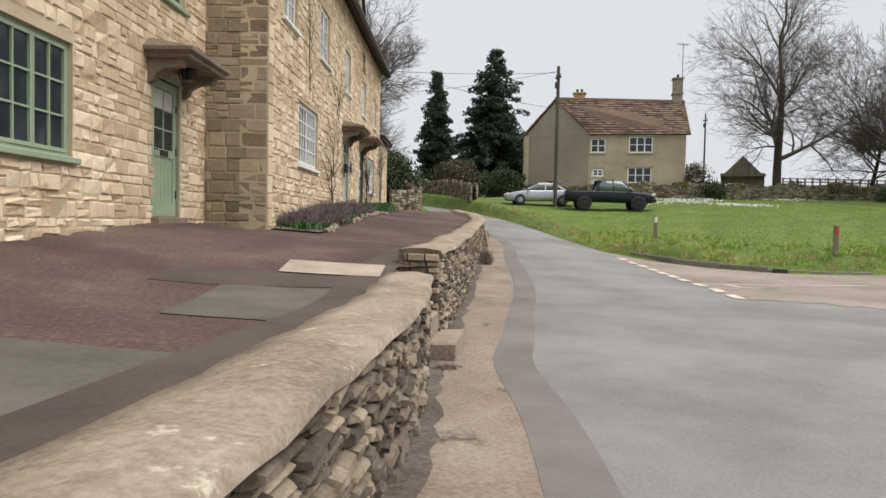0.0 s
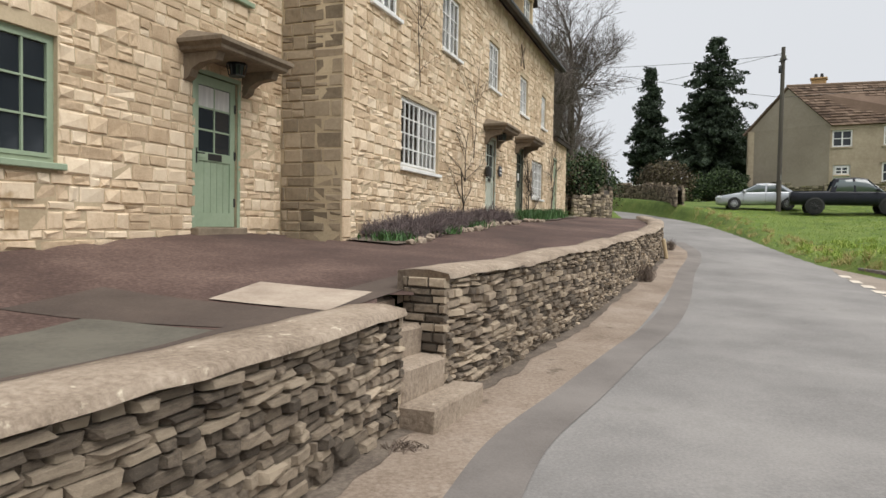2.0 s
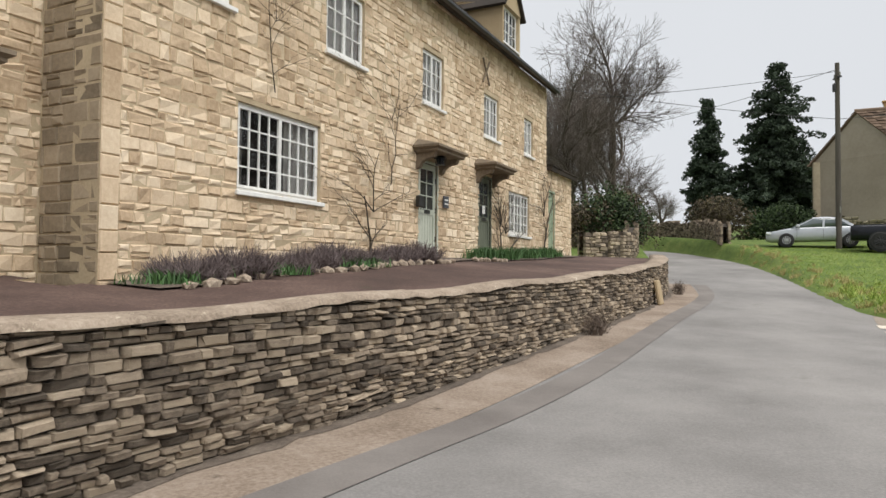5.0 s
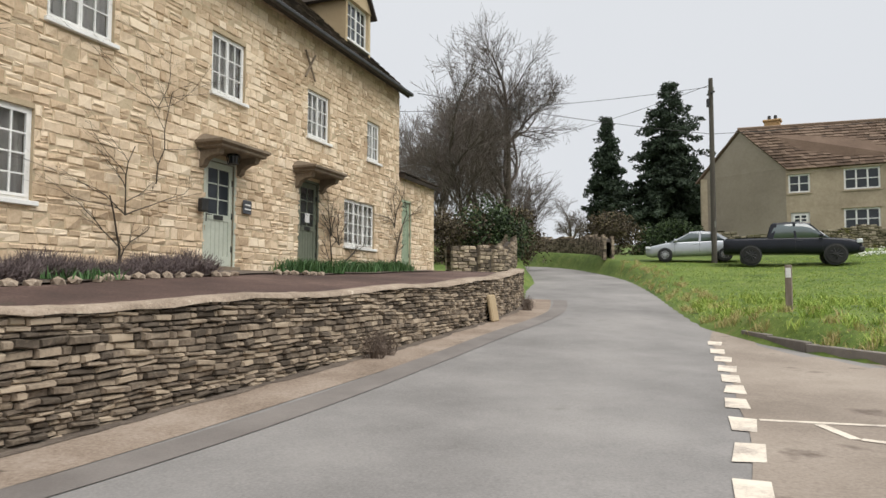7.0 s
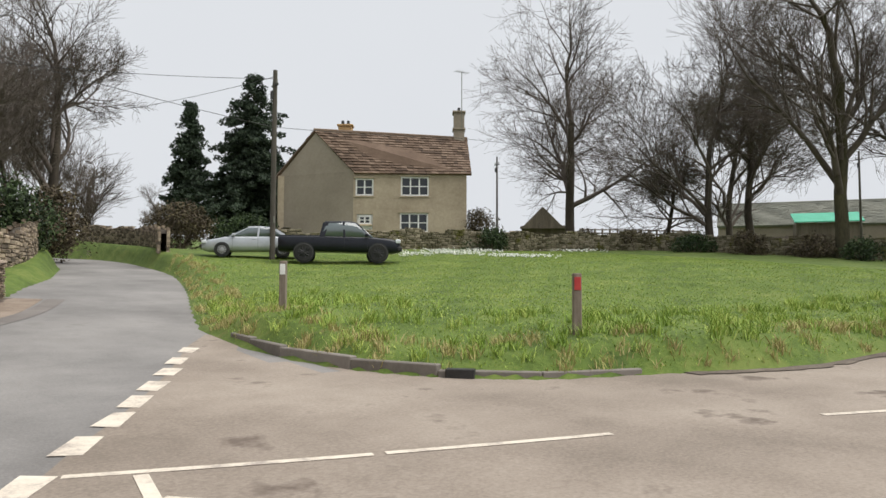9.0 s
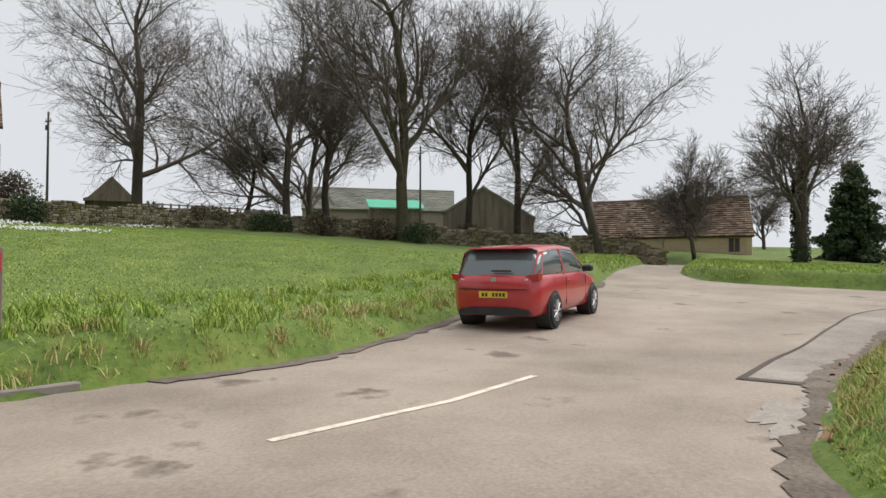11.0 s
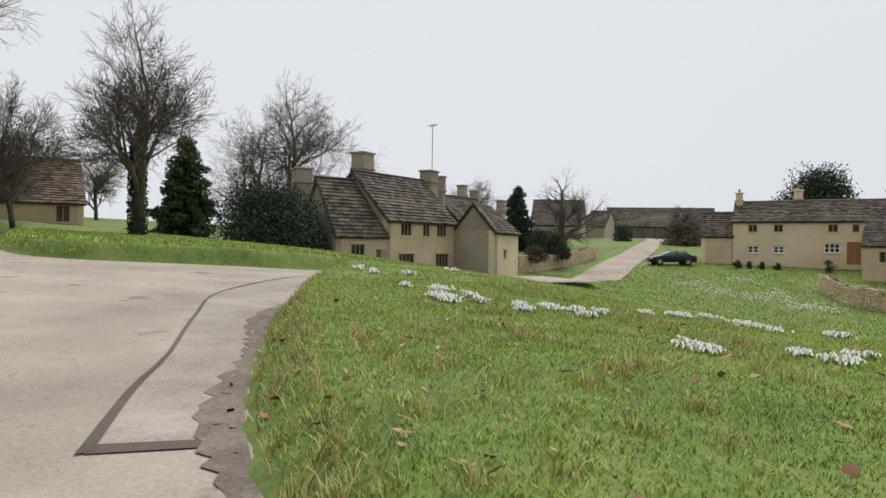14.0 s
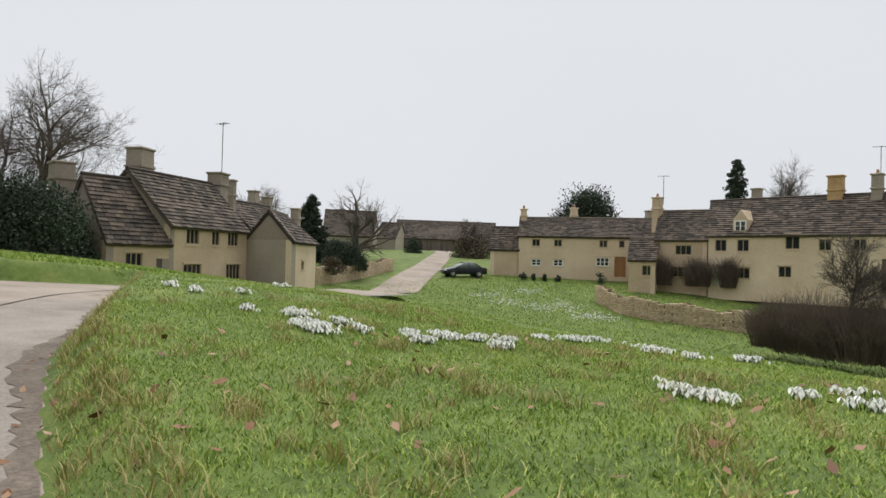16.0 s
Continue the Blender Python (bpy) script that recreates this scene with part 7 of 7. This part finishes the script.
blades("grass_tuft", scatter(80000, 8.3, 30, 6, 34, 207, edge(.05, 1.3), 2200), .17, .008, .9, M_TUFT, 207, "long yellowed grass along the kerb")
blades("grass_tuft", scatter(40000, 8.3, 26, 6, 20, 208, edge(.3, 3.6), 900), .2, .008, .9, M_BLADE, 208, "rank green grass behind the kerb")

# snowdrops
drop_rng = random.Random(5)


def snowdrops(x, y, sx, sy, n, seed, label="clump of white snowdrops flowering in the grass", scale=1.0):
    rs = np.random.RandomState(seed)
    t = thing("snowdrop_clump", label, "snowdrops", at=(x, y, g_at(x, y)), group="snowdrops on the green")
    px, py = rs.normal(0, sx / 2.4, n), rs.normal(0, sy / 2.4, n)
    pz = ground_at(px + x, py + y) - g_at(x, y)
    pts = np.stack([px, py, pz], -1)
    blades("leaves", pts, .1 * scale, .006 * scale, .6, M_DAFF, seed, "", parent=t)
    V, F = [], []
    top = pts + np.stack([rs.normal(0, .02, n), rs.normal(0, .02, n), .09 * scale * rs.uniform(.6, 1.2, n)], -1)
    k = 0
    for p in top:
        a = rs.uniform(0, 6.28)
        for q in range(3):
            b = a + q * 2.094
            d = V3(math.cos(b), math.sin(b), 0)
            e = V3(-d[1], d[0], 0)
            r = .032 * scale
            V += [p, p + d * r * .7 + e * r * .5 - UP * r * .6, p + d * r * .9 - UP * r * 1.5, p + d * r * .7 - e * r * .5 - UP * r * .6]
            F.append((k, k + 1, k + 2, k + 3))
            k += 4
    tagged(fast_mesh("flowers", V, F, M_SNOWDROP, t), kind="stuff")
    return t


for i, (fx, fy, fs, fn) in enumerate(((22.36, -2.71, 0.20, 14), (21.53, -2.59, 0.24, 12), (20.13, -2.48, 0.20, 14), (19.60, -2.77, 0.24, 40), (18.72, -2.35, 0.40, 80), (19.00, -2.93, 0.20, 30), (18.50, -2.81, 0.21, 14), (18.37, -3.39, 0.20, 16), (17.93, -3.06, 0.23, 40), (18.19, -3.74, 0.28, 44), (17.97, -4.01, 0.21, 30), (17.35, -3.66, 0.20, 34), (17.76, -4.26, 0.20, 14), (18.01, -5.46, 0.20, 12), (17.87, -5.97, 0.38, 30), (17.92, -6.69, 0.28, 24), (16.82, -6.17, 0.44, 40), (16.33, -6.02, 0.21, 18), (15.90, -6.75, 0.24, 36), (15.35, -3.15, 0.20, 8), (15.06, -2.91, 0.35, 30), (14.59, -3.76, 0.20, 12), (14.43, -4.37, 0.20, 12), (14.11, -3.60, 0.23, 16), (23.82, -5.53, 0.32, 12), (21.59, -3.35, 0.20, 8))):
    snowdrops(fx, fy, fs * .8, fs * .45, int(fn * 2), 400 + i)
for i, (fx, fy) in enumerate(((41.6, -42.2), (41.2, -44.9), (38.5, -43.2), (47.0, -42.2), (44.1, -41.2), (37.8, -44.1), (46.1, -46.6))):
    snowdrops(fx, fy, 1.8, 2.2, 90, 440 + i, 'drift of white snowdrops on the far bank', 1.7)
for i, (fx, fy) in enumerate(((24.1, 32.6), (26.8, 33.3), (29.6, 33.7), (27.4, 29.1), (28.2, 27.8), (36.4, 32.2), (26.8, 31.8), (35.4, 34.5))):
    snowdrops(fx, fy, 1.5, 1.8, 110, 460 + i, 'drift of white snowdrops on the upper green', 1.6)

# dead leaves
lx = scatter(260, 11.6, 19, -5, 2, 230, on_grass)
ly = scatter(700, 11.8, 21, -3, 2.6, 231, edge(-.18, .12))


def dead_leaves(name, pts, seed, label):
    rs = np.random.RandomState(seed)
    n = len(pts)
    a, s = rs.uniform(0, 6.28, n), rs.uniform(.02, .055, n)
    u = np.stack([np.cos(a) * s, np.sin(a) * s, rs.normal(0, .012, n)], -1)
    v = np.stack([-np.sin(a) * s * .6, np.cos(a) * s * .6, rs.normal(0, .014, n)], -1)
    c = pts + np.array([0, 0, .045])
    V = np.stack([c - u, c - v * .8 - u * .2, c + v * -.5 + u * .5, c + u * 1.2, c + v * .5 + u * .5, c + v * .8 - u * .2], 1).reshape(-1, 3)
    k = np.arange(n)[:, None] * 6
    ob = fast_mesh(name, V, np.concatenate([k + np.array([0, 1, 2, 5]), k + np.array([5, 2, 3, 4])]), M_LEAF_DEAD)
    return tagged(ob, label, "leaves", kind="stuff")


dead_leaves("fallen_leaves", lx, 230, "scattered brown fallen leaves in the grass")
ly[:, 2] = np.maximum(ly[:, 2], road_level(ly[:, 0], ly[:, 1]) - .02)
dead_leaves("fallen_leaves", ly, 231, "brown fallen leaves along the road edge")

# short wooden posts at the corner of the green


def marker_post(x, y, z0, z1, mark, label):
    t = thing("marker_post", label, "post", at=(x, y, z0), group="marker posts")
    h = z1 - z0
    part("post", box(-.065, .065, -.065, .065, -.3, h, .012), M_POST, t)
    part("reflector", box(-.075, -.064, -.05, .05, h - .26, h - .06, .003), mark, t)
    t.matrix_basis = pose(x, y, z0, 0, 0, 55)
    return t


marker_post(9.35, 14.45, 1.03, 1.94, M_WHITE, "grey wooden marker post with a white reflector")
marker_post(12.02, 9.4, .72, 1.67, M_REDMARK, "grey wooden marker post with a red reflector")

# the border at the foot of the cottages
def border_bush(u, n, w, h, seed):
    q = hw(u, n, 0)
    z = float(terrace_level(q[0], q[1]))
    return twig_bush("lavender_bush", "greyish winter lavender bush in the border", (q[0], q[1], z), w, .6, h, seed, M_LAVENDER, 420, r=.006)


for i, u in enumerate((.9, 1.7, 2.5, 3.3, 4.1, 4.9, 5.9, 6.7)):
    border_bush(u, .42 + .1 * math.sin(i), 1.0, .42 + .08 * math.sin(i * 2.1), 240 + i)
bed = ribbon("flower_bed", [tuple(hw(u, .02, 0)[:2]) for u in np.arange(.1, 19.5, .5)], [tuple(hw(u, .85 + .1 * math.sin(u * 2), 0)[:2]) for u in np.arange(.1, 19.5, .5)], terrace_level, M_DIRT_DARK, .03, "dark soil border along the cottage wall", "flower bed")
for i in range(46):
    u = .5 + i * .3 + random.uniform(-.08, .08)
    if 7.5 < u < 8.8 or u > 10.6:
        continue
    q = hw(u, .86 + .1 * math.sin(u * 2), 0)
    z = float(terrace_level(q[0], q[1]))
    bm = bmesh.new()
    bmesh.ops.create_icosphere(bm, subdivisions=1, radius=.1)
    for v in bm.verts:
        v.co = Vector((v.co.x * random.uniform(.9, 1.5), v.co.y * random.uniform(.7, 1.2), v.co.z * random.uniform(.5, .9)))
    ob = part("edging_stone", bm, M_COPING)
    ob.matrix_basis = pose(q[0], q[1], z + .03, 0, 0, random.uniform(0, 180))
    tagged(ob, "rough pale edging stone of the border", "stone", group="border edging stones")
for i, (u, n, w, cnt) in enumerate(((10.3, .45, .9, 700), (11.2, .5, .8, 600), (13.0, .4, 1.2, 800), (14.5, .4, 1.0, 700), (15.8, .4, .8, 500), (.6, .6, .8, 300), (2.2, .75, .7, 260), (4.4, .7, .8, 260))):
    q = hw(u, n, 0)
    rs = np.random.RandomState(260 + i)
    pts = np.stack([rs.normal(0, w / 2.6, cnt), rs.normal(0, .16, cnt), np.zeros(cnt)], -1)
    t = thing("daffodil_clump", "fresh green daffodil leaves in the border", "plant", at=(q[0], q[1], float(terrace_level(q[0], q[1])) + .02), turn=HOUSE_TURN, group="daffodil clumps")
    blades("leaves", pts, .3 if u > 9 else .16, .011, .7, M_DAFF, 260 + i, "", parent=t)
# wall climbers
def climber(u, z, h, spread, seed, label, n=60, trunk=.03):
    q = hw(u, .07, 0)
    rng = random.Random(seed)
    t = thing("climbing_shrub", label, "climber", at=(q[0], q[1], z))
    segs = []
    A, N = V3(*HOUSE_U, 0), V3(*HOUSE_N, 0)

    def run(p, du, dz, length, r, lev):
        for i in range(5):
            du, dz = du + rng.gauss(0, .22), dz + rng.gauss(0, .12)
            q2 = p + A * du * length / 5 + UP * dz * length / 5 + N * rng.gauss(0, .012)
            segs.append((p, q2, r, r * .85, 3))
            r *= .85
            if lev < 3 and rng.random() < .8:
                run(q2, du + rng.choice((-1, 1)) * rng.uniform(.4, 1.1), dz * .7 + rng.uniform(-.1, .3), length * .55, r * .7, lev + 1)
            p = q2
    run(V3(0, 0, 0), 0, 1, h * .55, trunk, 0)
    run(V3(0, 0, h * .5), .1, 1, h * .5, trunk * .6, 0)
    for s in (-1, 1):
        run(V3(0, 0, h * .5), s * spread, .5, h * .5, trunk * .5, 1)
    tagged(tubes_mesh("branches", segs, M_BARK, t), kind="stuff")
    return t


climber(5.75, 1.5, 2.2, .8, 301, "bare espalier shrub trained on the cottage wall")
climber(12.35, 1.8, 1.9, .5, 302, "bare climbing stems beside the dark green door")
climber(12.75, 1.8, 1.5, .4, 303, "bare climbing stems beside the dark green door")
climber(16.2, 2.0, 2.6, .4, 304, "bare climber at the end of the cottage row", trunk=.035)
climber(6.4, 3.2, 2.6, .9, 305, "thin bare climber spread over the upper wall", trunk=.014)
climber(2.9, 4.2, 2.2, .9, 306, "dry climbing stems high on the cottage wall", trunk=.012)
# house name sign, and the iron tie plate
sign = house_thing("house_sign", "small slate house sign beside the pale door", "sign", 8.95, .03, 2.95)
part("plate", box(-.14, .14, -.02, .0, 0, .28, .01), mat("dark_slate_sign", [(.05, .055, .065), (.08, .085, .1)], 3, 20, .6, .1, .002), sign)
bm = bmesh.new()
add_box(bm, -.09, .09, -.026, -.021, .17, .2)
add_box(bm, -.1, .1, -.026, -.021, .08, .11)
part("lettering", bm, M_WHITE, sign, "pale unreadable lettering")
tie = house_thing("iron_tie_plate", "crossed iron wall tie on the upper wall", "wall tie", 11.3, .03, 6.77)
for s in (-1, 1):
    part("bar", tube((-s * .22, -.02, -.32), (s * .22, -.02, .32), .025, sides=6), M_CANOPY, tie)
mb = house_thing("mail_box", "small black post box beside the pale door", "post box", 7.55, .04, 2.85)
part("case", box(-.09, .09, -.12, .0, 0, .25, .02), M_BLACK, mb)
# leaning slab at the foot of the wall
s_l = nearest_s(3.35, 16.2)
p_l, d_l = wall_at(s_l)
slab = thing("leaning_stone", "pale stone slab leaning on the foot of the wall", "stone", at=(p_l[0] + d_l[1] * .16, p_l[1] - d_l[0] * .16, float(road_level(*p_l)) - .02), turn=math.degrees(math.atan2(d_l[1], d_l[0])))
ob = part("slab", box(-.22, .22, -.05, .05, 0, .62, .03), M_QUOIN, slab)
ob.matrix_basis = pose(0, 0, 0, -10, 0, 0)
ob["label"] = "pale limestone slab"
# weeds at the foot of the wall
for i, (wx, wy) in enumerate(((.9, 11.2), (1.05, 11.5), (4.65, 19.0), (-6.0, -1.3), (-4.6, .9))):
    twig_bush("wall_weed", "dry weeds at the foot of the drystone wall", (wx + .1, wy - .03, float(road_level(wx, wy))), .3, .14, .5 if i < 3 else .12, 320 + i, M_BROWN_BUSH, 60, r=.005)
# village lane and the pale field
lane = [(53.6, -35.3), (57.5, -41.4), (66.3, -55.0), (79.6, -72.7), (89.8, -79.6)]
lane_r = [(51.5, -38.8), (57.2, -47.1), (66.5, -60.2), (77.9, -74.2), (87.7, -84.3)]
ribbon("lane", smooth_line(lane, 3)[:18], smooth_line(lane_r, 3)[:18], ground_at, M_SIDE, .06, "pale tarmac lane through the village", "lane", cols=3)
far_field = ribbon("far_field", [(20.8, 92.8), (41.5, 185.6)], [(28.0, 90.9), (55.9, 181.7)], ground_at, M_FIELD, .25, "pale green field beyond the lane", "field", cols=8)
fence = thing("field_fence", "grey post-and-rail fence beyond the green", "fence")
for i in range(16):
    k = i / 15
    a, b = np.array((49.7, 44.3)), np.array((54.1, 35.4))
    q = a + (b - a) * k
    part("post", box(q[0] - .06, q[0] + .06, q[1] - .06, q[1] + .06, g_at(*q) - .2, g_at(*q) + 1.25), M_POST, fence)
    if i:
        for zz in (.5, .85, 1.15):
            part("rail", tube((*pq, g_at(*pq) + zz), (*q, g_at(*q) + zz), .05, sides=4), M_POST, fence)
    pq = q
gate = thing("field_gate", "grey timber field gate in the wall", "gate", at=(47.6, 24.7, g_at(47.6, 24.7)), turn=-65)
for i in range(5):
    part("bar", box(-1.7, 1.7, -.03, .03, .2 + i * .22, .29 + i * .22), M_POST, gate)
for x in (-1.7, 0, 1.65):
    part("stile", box(x, x + .1, -.045, .045, .1, 1.25), M_POST, gate)

# ---- the stones of walls, last ----
place_stones(low_wall, low_stones, 21, M_DRYSTONE, 290, (-5.4, -.8))
place_stones(high_wall, high_stones, 22, M_DRYSTONE, 290, (-2.8, 4.2))


def front_stones(u0, u1, z0, z1, n, holes, seed, h=(.09, .21), w=(.12, .36)):
    rng = random.Random(seed)
    out = []
    for u, z, ww, hh in lay_courses(rng, u0, u1, z0, z1, h, w, holes):
        o = hw(u, n - .035, z)
        out.append((o, V3(*HOUSE_U, rng.uniform(-.02, .02)), UP, V3(*HOUSE_N, 0), ww - rng.uniform(.004, .015), hh - rng.uniform(.004, .014), .028 + rng.uniform(0, .011)))
    return out


front = front_stones(.25, 16.7, 1.05, EAVE, 0, FRONT_HOLES, 31)
back = front_stones(-13, -.0, .6, EAVE - .6, -1.1, BACK_HOLES, 32)
lean = front_stones(16.72, 19.75, 1.4, 5.0, 0, LOW_HOLES, 33)
rng = random.Random(34)
# return wall: grey stones whose darker tone includes the shade on it
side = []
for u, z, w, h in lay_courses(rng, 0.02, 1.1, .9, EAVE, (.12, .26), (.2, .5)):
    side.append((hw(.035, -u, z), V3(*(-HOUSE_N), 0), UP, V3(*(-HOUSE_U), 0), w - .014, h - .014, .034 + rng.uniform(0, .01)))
z = 1.05
rng = random.Random(35)
k = 0
quoins = []
while z < EAVE:
    h = rng.uniform(.22, .36)
    w = .25 if k % 2 else .249
    quoins.append((hw(.125, -.035, z + h / 2), V3(*HOUSE_U, 0), UP, V3(*HOUSE_N, 0), w - .006, h - .012, .04 + rng.uniform(0, .008)))
    z += h
    k += 1
near_door = hw(-2, 0, 1.2)
place_stones(house, back, 41, M_STONE, 290, near_door, .02, .012)
place_stones(house, front + lean, 42, M_STONE, 0, near_door, .02, .012)
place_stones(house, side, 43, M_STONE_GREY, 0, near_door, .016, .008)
place_stones(house, quoins, 44, M_STONE, 0, near_door, .012, .004)
